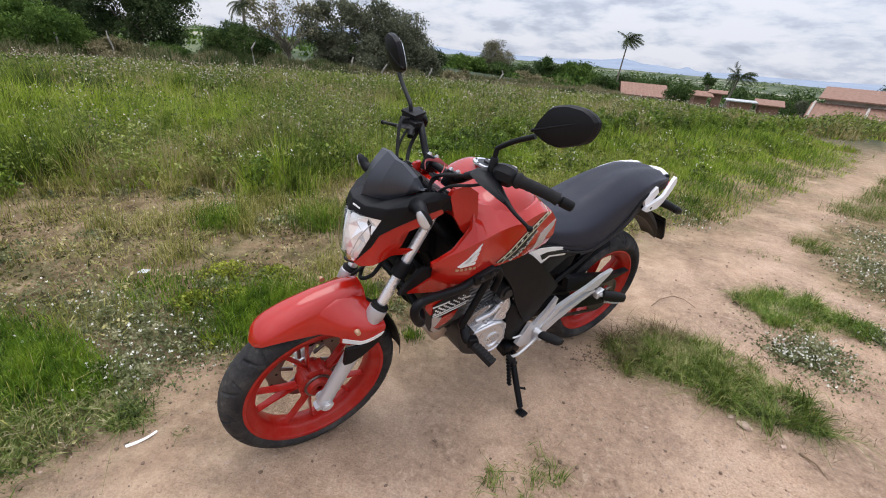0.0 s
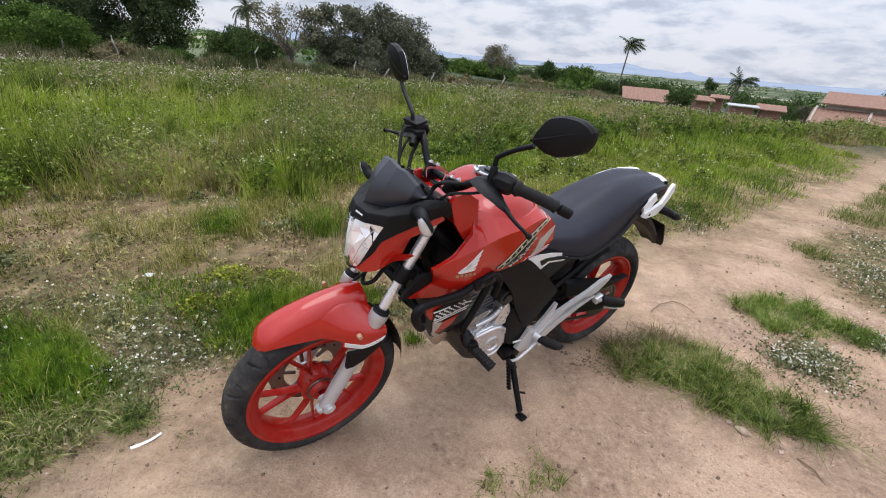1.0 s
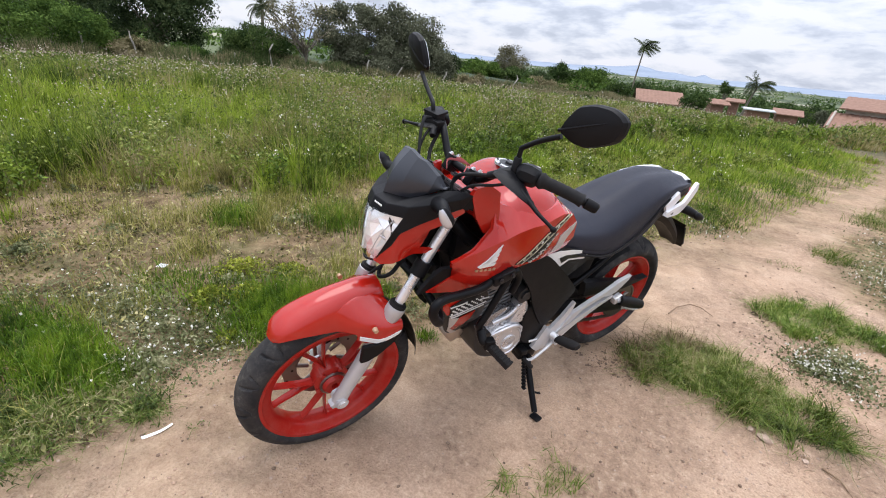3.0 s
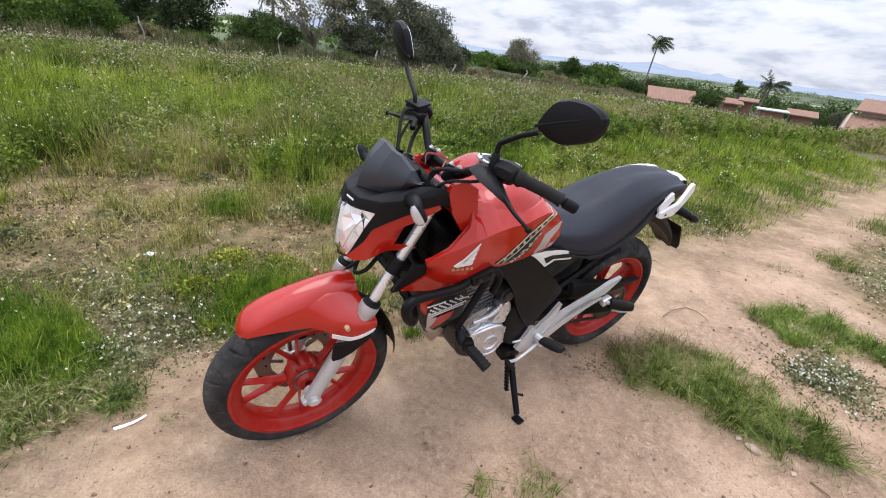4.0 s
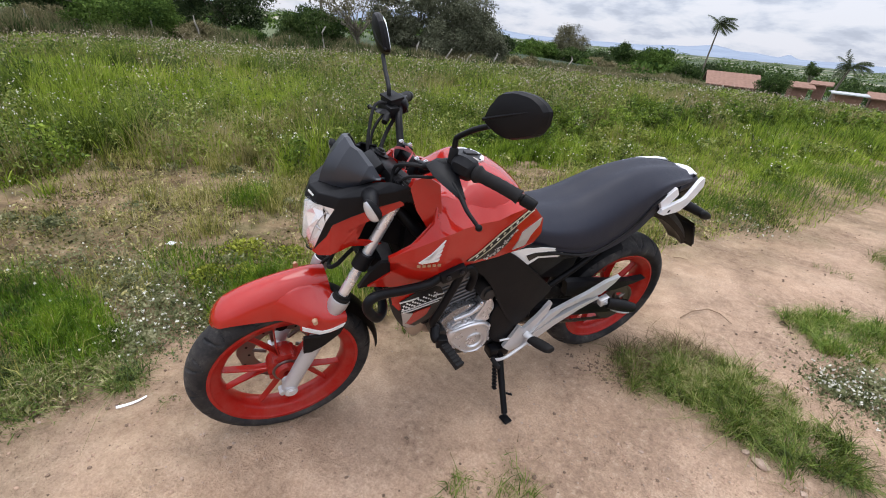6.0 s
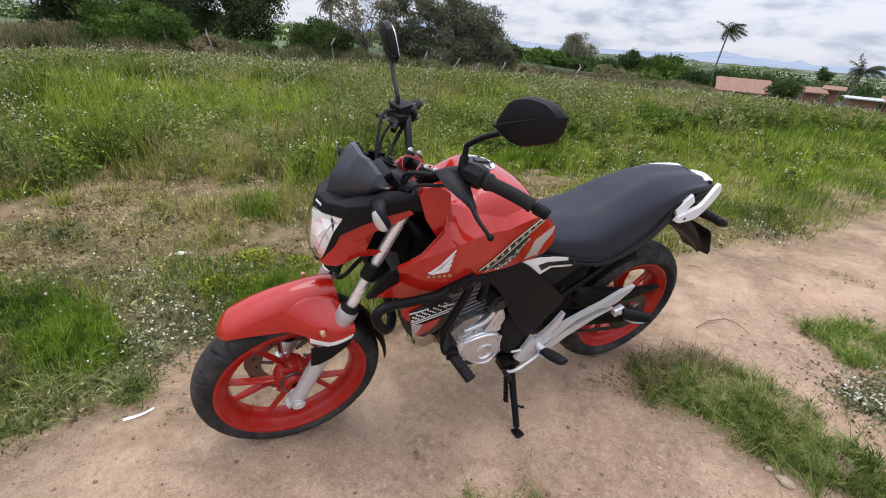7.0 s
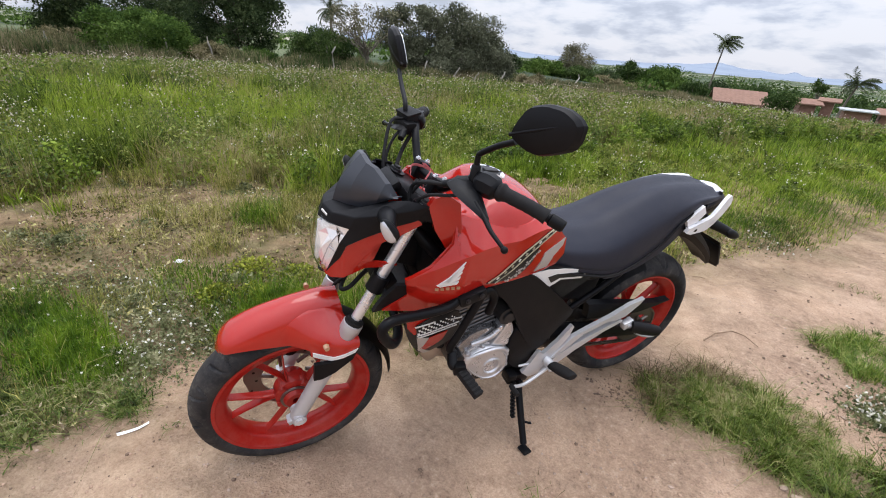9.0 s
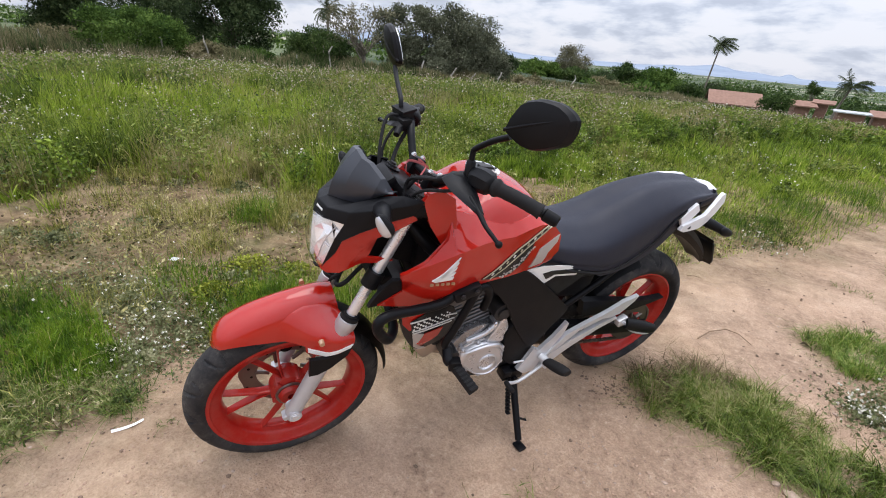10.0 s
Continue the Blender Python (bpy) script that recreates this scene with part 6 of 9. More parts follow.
def wheel(name, cx, cz, R, rim_half, tyre_half, front, label):
    c = (cx, 0, cz)
    h = rim_half
    bm = bmesh.new()
    prof = [(h, 0.2365), (h, 0.2265), (h - 0.006, 0.2215), (h - 0.012, 0.203), (h - 0.022, 0.194), (0, 0.190), (-h + 0.022, 0.194), (-h + 0.012, 0.203), (-h + 0.006, 0.2215), (-h, 0.2265), (-h, 0.2365), (-h + 0.008, 0.234), (-h + 0.014, 0.214), (-h + 0.026, 0.205), (0, 0.201), (h - 0.026, 0.205), (h - 0.014, 0.214), (h - 0.008, 0.234)]
    revolve(bm, prof, c, 120)
    rim = bpart(name, bm, B_RIM, None, label, front, angle=50)
    bpart("tyre", tyre_mesh(c, R, tyre_half, 0.232), B_TYRE, rim, "worn dusty black tyre", front, angle=32)
    # hub
    bm = bmesh.new()
    revolve(bm, [(0.050, 0.012), (0.052, 0.030), (0.044, 0.036), (0.030, 0.040), (0.022, 0.058), (-0.022, 0.058), (-0.030, 0.044), (-0.055, 0.040), (-0.058, 0.012)], c, 48)
    for k in range(5):
        a = 2 * math.pi * (k + 0.5) / 5 + 0.2
        rod(bm, (cx + 0.05 * math.cos(a), -0.03, cz + 0.05 * math.sin(a)), (cx + 0.05 * math.cos(a), 0.034, cz + 0.05 * math.sin(a)), 0.010, 10)
    bpart("hub", bm, B_RIM, rim, "", front)
    # five forked spokes
    for k in range(5):
        a0 = 2 * math.pi * k / 5 + (-0.05 if front else 0.1)
        for sg in (-1, 1):
            bm = bmesh.new()
            rings = []
            for t in np.linspace(0, 1, 7):
                r = 0.045 + (0.196 - 0.045) * t
                a = a0 + sg * (0.05 + 0.19 * t ** 0.8) * (0.5 + 0.5 * min(1, t * 2))
                wdt = 0.0064 - 0.0030 * t + 0.0024 * max(0, t - 0.8) * 5
                dep = 0.015 - 0.003 * t
                er, et = np.array([math.cos(a), 0, math.sin(a)]), np.array([-math.sin(a), 0, math.cos(a)])
                o = np.array(c) + er * r
                ring = []
                for u, v in ((-1, -0.75), (-0.7, -1), (0.7, -1), (1, -0.75), (1, 0.6), (0.55, 1), (-0.55, 1), (-1, 0.6)):
                    ring.append(o + et * u * wdt * 0.55 + np.array([0, 1, 0]) * v * dep)
                rings.append(ring)
            loft(bm, rings)
            bpart("spoke", bm, B_RIM, rim, "", front, angle=50)
    return rim


def brake_disc(c, y, r0, r1, parent, front):
    bm = bmesh.new()
    n = 96
    wave = [r1 + 0.004 * math.sin(8 * a) for a in np.linspace(0, 2 * math.pi, n, endpoint=False)]
    rings = []
    for yy, which in ((y - 0.0025, 0), (y - 0.0025, 1), (y + 0.0025, 1), (y + 0.0025, 0)):
        rings.append([bm.verts.new((c[0] + (wave[i] if which else r0) * math.cos(a), yy, c[2] + (wave[i] if which else r0) * math.sin(a))) for i, a in enumerate(np.linspace(0, 2 * math.pi, n, endpoint=False))])
    for a, b in zip(rings, rings[1:] + rings[:1]):
        for k in range(n):
            bm.faces.new((a[k], a[(k + 1) % n], b[(k + 1) % n], b[k]))
    for k in range(6):
        a = 2 * math.pi * k / 6
        rod(bm, (c[0] + 0.05 * math.cos(a), y, c[2] + 0.05 * math.sin(a)), (c[0] + (r0 + 0.004) * math.cos(a + 0.2), y, c[2] + (r0 + 0.004) * math.sin(a + 0.2)), 0.007, 8)
    d = bpart("brake_disc", bm, B_DISC, parent, "drilled steel brake disc", front)
    # drilled holes
    for k in range(18):
        a = 2 * math.pi * k / 18
        r = r0 + (r1 - r0) * (0.3 + 0.25 * (k % 3))
        o = (c[0] + r * math.cos(a), y - 0.0031, c[2] + r * math.sin(a))
        hole = rod(bmesh.new(), o, (o[0], y + 0.0031, o[2]), 0.0045, 10)
        bpart("disc_hole", hole, B_GLOSSBLACK, parent, "", front)
    return d


FC, RC = (WB, 0, RF), (0, 0, RR)
fw = wheel("front_wheel", WB, RF, RF, 0.046, 0.055, True, "red alloy wheel with five forked spokes")
brake_disc(FC, -0.066, 0.088, 0.138, fw, True)
rw = wheel("rear_wheel", 0, RR, RR, 0.056, 0.072, False, "red alloy wheel with forked spokes")
brake_disc(RC, -0.075, 0.075, 0.120, rw, False)

# front brake caliper on the far fork leg
bm = bmesh.new()
block(bm, (WB - 0.035, -0.088, RF + 0.128), (0.11, 0.05, 0.062), (0, 28, 0), 0.01)
rod(bm, (WB - 0.005, -0.12, RF + 0.115), (WB - 0.005, -0.05, RF + 0.115), 0.019)
rod(bm, (WB - 0.06, -0.12, RF + 0.135), (WB - 0.06, -0.05, RF + 0.135), 0.019)
bpart("brake_caliper", bm, B_GLOSSBLACK, None, "black front brake caliper", True)
bm = bmesh.new()
revolve(bm, [(0.036, 0.026), (0.040, 0.044), (0.034, 0.046), (0.030, 0.026)], FC, 50)
bpart("sensor_ring", bm, B_DISC, None, "", True)

# ---- fork ----
FORK_A, FORK_B = np.array([WB + 0.004, 0, RF]), np.array([1.231, 0, 0.631])
FDIR = (FORK_B - FORK_A) / np.linalg.norm(FORK_B - FORK_A)


def fork_leg(sg):
    y = 0.100 * sg
    o = FORK_A + [0, y, 0]
    bm = bmesh.new()
    prof = [(-0.030, 0.012), (-0.022, 0.021), (0.0, 0.024), (0.04, 0.0225), (0.10, 0.0235), (0.20, 0.0250), (0.30, 0.0265), (0.345, 0.0275), (0.347, 0.0290), (0.372, 0.0290), (0.374, 0.026)]
    tube(bm, [o + FDIR * s for s, _ in prof], [r for _, r in prof], len(prof), 24, False)
    # axle boss and pinch clamp
    rod(bm, o + [0, -0.026 * 1, 0], o + [0, 0.026, 0], 0.0205, 20)
    block(bm, tuple(o + [0.018, 0, -0.010]), (0.03, 0.03, 0.020), (0, 25, 0), 0.005)
    leg = bpart("fork_slider", bm, B_FORK, None, "grey cast fork slider", True)
    bm = bmesh.new()
    rod(bm, o + np.array([0, 0.026 * sg, 0]), o + np.array([0, 0.032 * sg, 0]), 0.0125, 6)
    rod(bm, o + np.array([0, 0.026 * sg, 0]), o + np.array([0, 0.028 * sg, 0]), 0.0165, 20)
    bpart("axle_nut", bm, B_SILVER, leg, "bright axle nut", True)
    bm = bmesh.new()
    q = o + FDIR * 0.378
    rod(bm, q - FDIR * 0.004, q + FDIR * 0.006, 0.0265, 24)
    rod(bm, q + FDIR * 0.006, q + FDIR * 0.012, 0.021, 24)
    bpart("dust_seal", bm, B_RUBBER, leg, "black rubber dust seal", True)
    bm = bmesh.new()
    rod(bm, o + FDIR * 0.37, o + FDIR * 0.765, 0.0150, 24)
    bpart("fork_tube", bm, B_CHROME, None, "bright chrome fork tube", True)


fork_leg(1)
fork_leg(-1)


def on_fork(s, y=0.0, ahead=0.0):
    n = np.array([FDIR[2], 0, -FDIR[0]])
    p = FORK_A + FDIR * s + n * ahead
    return (float(p[0]), y, float(p[2]))


# lower and upper clamps
bm = bmesh.new()
block(bm, on_fork(0.515, 0, -0.03), (0.060, 0.20, 0.034), (0, -25, 0), 0.010)
for sg in (-1, 1):
    a, b = np.array(on_fork(0.492, 0.1 * sg)), np.array(on_fork(0.540, 0.1 * sg))
    rod(bm, a, b, 0.0245, 20)
bpart("lower_fork_clamp", bm, B_BLACK, None, "black lower fork clamp", True)
bm = bmesh.new()
block(bm, on_fork(0.745, 0, -0.02), (0.085, 0.26, 0.028), (0, -25, 0), 0.009)
for sg in (-1, 1):
    rod(bm, np.array(on_fork(0.728, 0.1 * sg)), np.array(on_fork(0.764, 0.1 * sg)), 0.029, 20)
bpart("upper_fork_clamp", bm, B_GLOSSBLACK, None, "black upper fork clamp", True)
for p_, r_ in ((on_fork(0.765, 0.1), 0.011), (on_fork(0.765, -0.1), 0.011), ((1.030, 0, 0.985), 0.014)):
    bm = bmesh.new()
    bolt(bm, p_, r_, 0.012, tuple(FDIR))
    bpart("fork_cap", bm, B_DARKENG, None, "dark fork cap", True)
# steering stem
bm = bmesh.new()
rod(bm, on_fork(0.50, 0, -0.038), on_fork(0.76, 0, -0.038), 0.030)
bpart("steering_head", bm, B_BLACK)


# ---- front mudguard ----
GUARD = [  # x, ridge z, edge z, half width
    (1.578, 0.548, 0.542, 0.030), (1.566, 0.578, 0.556, 0.050), (1.536, 0.610, 0.566, 0.062), (1.480, 0.640, 0.566, 0.068),
    (1.415, 0.661, 0.560, 0.071), (1.350, 0.675, 0.553, 0.073), (1.295, 0.681, 0.556, 0.071), (1.255, 0.676, 0.590, 0.060)]


def guard_y(x, z):
    """Half width of the mudguard at a height."""
    g = np.array(GUARD)[::-1]
    zt, ze, w = (float(np.interp(x, g[:, 0], g[:, k])) for k in (1, 2, 3))
    a = np.linspace(0, 1, 60)
    a = float(np.interp((zt - z) / (zt - ze), 0.16 * a + 0.84 * a ** 2.5, a))
    return 0.96 * w * (1 - (1 - a) ** 1.55)


def fender():
    keys = []
    for x, zt, ze, w in GUARD:
        ring = []
        for s in np.linspace(-1, 1, 25):
            a = abs(s)
            y = w * math.sin(s * math.pi / 2) if a < 0.999 else w * s
            y = math.copysign(0.96 * w * (1 - (1 - a) ** 1.55), s) if a > 0 else 0
            drop = 0.16 * a + 0.84 * a ** 2.5
            ring.append((x - 0.012 * a ** 2, y, zt - (zt - ze) * drop))
        keys.append(ring)
    bm = bmesh.new()
    loft_smooth(bm, keys, 44, closed=False, caps=False)
    bmesh.ops.recalc_face_normals(bm, faces=bm.faces[:])
    bmesh.ops.solidify(bm, geom=bm.faces[:], thickness=0.0035)
    return bm


guard = bpart("front_mudguard", fender(), B_RED, None, "glossy red front mudguard", True, angle=60)


def guard_side(sg):
    out = smooth_outline([(1.425, 0.572), (1.350, 0.552), (1.346, 0.530), (1.300, 0.526), (1.236, 0.552), (1.221, 0.585), (1.232, 0.612), (1.258, 0.640), (1.310, 0.656), (1.370, 0.642), (1.420, 0.604)], 60)

    def dep(x, z):
        y = guard_y(x, z)
        return y - 0.0006 + (0.1375 - y) * float(step(1.425 - x, 0.0, 0.17)) * float(step(0.658 - z, 0.0, 0.085))

    g = bpart("mudguard_bracket", panel(out, dep, 0.006, sg, 4, 0.010), B_RED, guard, "", True, angle=50)
    stripe = [(1.343, 0.534), (1.300, 0.529), (1.234, 0.554), (1.227, 0.566), (1.292, 0.543), (1.343, 0.549)]
    bpart("stripe", panel(stripe, lambda x, z: dep(x, z) + 0.0035, 0.003, sg, 2), B_DECAL, g, "white stripe on the bracket", True)
    lower = [(1.345, 0.532), (1.348, 0.470), (1.325, 0.468), (1.290, 0.482), (1.240, 0.520), (1.226, 0.552), (1.300, 0.526)]
    bpart("bracket_stay", panel(lower, lambda x, z: 0.1345, 0.012, sg, 2), B_GLOSSBLACK, guard, "black stay below the bracket", True)
    bm = bmesh.new()
    rod(bm, (1.313, 0.128 * sg, 0.592), (1.313, 0.1415 * sg, 0.592), 0.0085, 20, 0.0065)
    bpart("reflector", bm, B_AMBER, guard, "small round amber reflector", True)


guard_side(1)
guard_side(-1)


def rear_flap():
    bm = bmesh.new()
    keys = []
    for a in np.radians(np.linspace(100, 176, 26)):
        t = (math.degrees(a) - 100) / 76
        r = 0.318 + 0.020 * (1 - t) ** 2
        w = 0.064 - 0.008 * t
        ring = []
        for s in np.linspace(-1, 1, 11):
            rr = r - 0.022 * abs(s) ** 3
            ring.append((WB + rr * math.cos(a), w * s, RF + rr * math.sin(a)))
        keys.append(ring)
    loft(bm, keys, closed=False, caps=False)
    bmesh.ops.solidify(bm, geom=bm.faces[:], thickness=0.004)
    return bm


bpart("mudguard_flap", rear_flap(), B_BROWN, guard, "dark rear flap of the front mudguard", True)


# ---- headlamp and cowl ----
LAMP_Z = [0.764, 0.784, 0.815, 0.850, 0.888, 0.915, 0.930]
LAMP_W = [0.026, 0.044, 0.060, 0.072, 0.080, 0.084, 0.086]
LAMP_F = [1.300, 1.310, 1.319, 1.321, 1.315, 1.305, 1.297]
LAMP_S = [1.292, 1.288, 1.281, 1.275, 1.267, 1.252, 1.243]


def lamp_shell(inset=0.0, jag=0.0):
    keys = []
    for z, w, f, s in zip(LAMP_Z, LAMP_W, LAMP_F, LAMP_S):
        ring = []
        for t in np.linspace(-1, 1, 21):
            a = abs(t)
            y = math.copysign((w - inset * 0.5) * a, t)
            x = s - inset + (f - s) * (1 - a ** 2.2) ** 0.8 - inset * 0.3
            x -= jag * (0.5 + 0.5 * math.cos(t * 9)) * math.sin((z - 0.78) * 60) ** 2
            ring.append((x, y, 0.857 + (z - 0.857) * (1 - inset * 3)))
        keys.append(ring)
    bm = bmesh.new()
    loft_smooth(bm, keys, 30, closed=False, caps=False)
    return bm


bm = bmesh.new()
keys = [[(x, w * 1.02 * c * 0.9, 0.857 + h * s) for c, s in ((math.cos(a), math.sin(a)) for a in np.linspace(0, 2 * math.pi, 24, endpoint=False))] for x, w, h in ((1.268, 0.080, 0.082), (1.235, 0.082, 0.080), (1.19, 0.070, 0.06), (1.15, 0.045, 0.045))]
loft(bm, keys)
lamp = bpart("headlamp", bm, B_BLACK, None, "clear headlamp with faceted bright reflectors", True)
bm = lamp_shell()
bmesh.ops.recalc_face_normals(bm, faces=bm.faces[:])
bmesh.ops.solidify(bm, geom=bm.faces[:], thickness=0.0025)
lens = bpart("lens", bm, B_LENS, lamp, "clear plastic headlamp lens", True, angle=70)
lens.visible_shadow = False


def reflector_bowls():
    """Large flat mirror facets, stepped in and out, one set each side of a bright centre bar."""
    bm = bmesh.new()
    levels = (0.774, 0.806, 0.842, 0.880, 0.902, 0.924)
    dent = ((0.000, 0.004, 0.002, 0.000), (0.002, 0.016, 0.004, 0.000), (0.000, 0.006, 0.018, 0.001), (0.003, 0.020, 0.008, 0.000), (0.001, 0.006, 0.016, 0.002), (0.000, 0.004, 0.003, 0.000))
    for sg in (-1, 1):
        rows = []
        for z, row in zip(levels, dent):
            w = float(np.interp(z, LAMP_Z, LAMP_W)) - 0.006
            f = float(np.interp(z, LAMP_Z, LAMP_F)) - 0.012
            s = float(np.interp(z, LAMP_Z, LAMP_S)) - 0.003
            rows.append([bm.verts.new((f - (f - s) * u ** 2.4 - e, sg * w * u, z)) for u, e in zip((0.08, 0.36, 0.66, 1.0), row)])
        for k, (a, b) in enumerate(zip(rows, rows[1:])):
            for j in range(3):
                if (j + k) % 2:
                    bm.faces.new((a[j], a[j + 1], b[j + 1]))
                    bm.faces.new((a[j], b[j + 1], b[j]))
                else:
                    bm.faces.new((a[j], a[j + 1], b[j]))
                    bm.faces.new((a[j + 1], b[j + 1], b[j]))
    bmesh.ops.recalc_face_normals(bm, faces=bm.faces[:])
    bmesh.ops.solidify(bm, geom=bm.faces[:], thickness=0.002)
    return bm


bpart("reflector_bowl", reflector_bowls(), B_REFLECT, lamp, "faceted chrome reflector", True, smooth=False)
bm = bmesh.new()
block(bm, (1.302, 0, 0.852), (0.012, 0.010, 0.118), (0, -6, 0), 0.003)
bpart("centre_bar", bm, B_REFLECT, lamp, "", True)
for sg in (-1, 1):
    bm = bmesh.new()
    tube(bm, [(1.262, 0.066 * sg, 0.912), (1.286, 0.046 * sg, 0.858), (1.300, 0.026 * sg, 0.792)], 0.0016, 16, 8)
    tube(bm, [(1.286, 0.046 * sg, 0.858), (1.270, 0.062 * sg, 0.846), (1.268, 0.070 * sg, 0.842)], 0.0022, 10, 8)
    bpart("lamp_divider", bm, B_CLEAR, lamp, "thin silvery divider", True)
# black rim round the lens
bm = bmesh.new()
edge = [(s - 0.004, w + 0.001, z) for z, w, s in zip(LAMP_Z, LAMP_W, LAMP_S)]
tube(bm, edge, 0.0022, 30, 8)
tube(bm, [(x, -y, z) for x, y, z in edge], 0.0022, 30, 8)
tube(bm, [edge[0], (1.300, 0, 0.760), (edge[0][0], -edge[0][1], edge[0][2])], 0.004, 16, 8)
bpart("lamp_rim", bm, B_BLACK, lamp, "", True)


def faceted(points, faces, thick=0.004, bevel=0.0028):
    """A creased shell, given by its left half's corners and faces, and mirrored."""
    bm = bmesh.new()
    left = {k: bm.verts.new(p) for k, p in points.items()}
    right = {k: (left[k] if abs(p[1]) < 1e-6 else bm.verts.new((p[0], -p[1], p[2]))) for k, p in points.items()}
    for f in faces:
        names = f.split()
        bm.faces.new([left[k] for k in names])
        bm.faces.new([right[k] for k in reversed(names)])
    bmesh.ops.recalc_face_normals(bm, faces=bm.faces[:])
    sharp = [e for e in bm.edges if len(e.link_faces) == 2 and e.calc_face_angle(0) > radians(7)]
    bmesh.ops.bevel(bm, geom=sharp, offset=bevel, segments=3, affect="EDGES", profile=0.5)
    bmesh.ops.recalc_face_normals(bm, faces=bm.faces[:])
    bmesh.ops.solidify(bm, geom=bm.faces[:], thickness=thick)
    return bm


COWL = {
    "nose": (1.290, 0, 0.957), "chin": (1.303, 0, 0.924), "brow": (1.278, 0.046, 0.955), "brow_low": (1.287, 0.046, 0.926),
    "corner": (1.236, 0.090, 0.960), "corner_low": (1.246, 0.089, 0.930), "seat_mid": (1.268, 0, 0.963), "seat_side": (1.218, 0.054, 0.966), "seat_back": (1.146, 0.106, 1.006),
    "crease": (1.180, 0.122, 0.978), "low_a": (1.214, 0.107, 0.915), "low_b": (1.144, 0.127, 0.946), "low_c": (1.093, 0.131, 0.958),
    "tip": (1.062, 0.130, 0.994), "crease_b": (1.112, 0.137, 0.990), "top_b": (1.119, 0.124, 1.008),
    "strip_a": (1.270, 0.086, 0.892), "strip_b": (1.294, 0.049, 0.784), "strip_c": (1.282, 0.058, 0.780), "strip_d": (1.256, 0.096, 0.886)}
cw = bpart("cowl", faceted(COWL, ["nose brow brow_low chin", "brow corner corner_low brow_low", "nose seat_mid seat_side brow", "brow seat_side seat_back corner", "corner crease low_a corner_low", "crease low_b low_a", "crease crease_b low_c low_b",
                                  "crease_b tip low_c", "corner seat_back top_b crease", "crease top_b crease_b", "top_b tip crease_b", "corner_low low_a strip_d strip_a", "strip_a strip_d strip_c strip_b"]), B_BLACK, None, "matt black angular headlamp cowl", True)
for sg in (-1, 1):
    # red cheek below the cowl
    red = [(1.296, 0.776), (1.286, 0.800), (1.272, 0.850), (1.256, 0.884), (1.212, 0.914), (1.144, 0.944), (1.085, 0.958), (1.076, 0.942), (1.130, 0.914), (1.172, 0.893), (1.208, 0.873), (1.220, 0.860), (1.222, 0.848), (1.212, 0.838), (1.192, 0.832), (1.142, 0.827), (1.124, 0.817), (1.142, 0.810), (1.207, 0.805), (1.250, 0.790), (1.284, 0.770)]
    dep2 = lambda x, z: float(np.interp(x, [1.08, 1.14, 1.20, 1.26, 1.295], [0.126, 0.121, 0.103, 0.088, 0.048])) - 0.35 * max(0.0, 0.845 - z) * float(step(1.25 - x, 0.0, 0.06))
    bpart("lamp_cheek", panel(red, dep2, 0.008, sg, 3), B_RED, cw, "glossy red cheek beside the headlamp", True)
    blk = [(1.250, 0.915), (1.262, 0.862), (1.20, 0.80), (1.15, 0.80), (1.12, 0.83), (1.11, 0.93), (1.18, 0.94)]
    bpart("lamp_stay", panel(blk, lambda x, z: 0.058, 0.03, sg, 1), B_BLACK, cw, "", True)
# maker's name on the nose, as plain bars
bm = bmesh.new()
for k in range(5):
    t = (k - 2) / 2
    block(bm, (1.2955 - 0.0026 * (t + 1), 0.016 + 0.0115 * (t + 1), 0.9470 - 0.0005 * t), (0.003, 0.0050, 0.0046), (0, -20, -15), 0.0006, 1)
bpart("badge", bm, B_DECAL, cw, "row of small plain white bars", True, smooth=False)


def screen():
    """A small shield: a keeled base rising to a flat top, with its edge turned back all round."""
    base = ((0, 0.036, 0.057, 0.082, 0.102), (1.266, 1.237, 1.215, 1.185, 1.152), (0.964, 0.966, 0.969, 0.988, 1.009))
    top = ((0, 0.037, 0.0535, 0.090, 0.102), (1.200, 1.197, 1.185, 1.166, 1.150), (1.0805, 1.0727, 1.0677, 1.042, 1.014))
    keys_ = np.linspace(0, 1, 5)
    rows = []
    for t in list(np.linspace(0, 1, 15)) + [1.10]:
        u = min(t, 1.0)
        row = []
        for s in [-1.1] + list(np.linspace(-1, 1, 25)) + [1.1]:
            q = min(abs(s), 1.0)
            y, x, z = ((1 - u) * np.interp(q, keys_, lo) + u * np.interp(q, keys_, hi) for lo, hi in zip(base, top))
            y, x = y + 0.014 * q * (1 - 0.6 * q ** 3) * math.sin(math.pi * u), x + 0.014 * (1 - q * q) * math.sin(math.pi * u)
            if abs(s) > 1:
                x, z = x - 0.012, z - 0.001
            if t > 1:
                x, y, z = x - 0.013, y * 0.97, z - 0.001
            row.append((x, math.copysign(y, s), z))
        rows.append(row)
    bm = bmesh.new()
    loft(bm, rows, closed=False, caps=False)
    bmesh.ops.recalc_face_normals(bm, faces=bm.faces[:])
    bmesh.ops.solidify(bm, geom=bm.faces[:], thickness=0.004)
    return bm


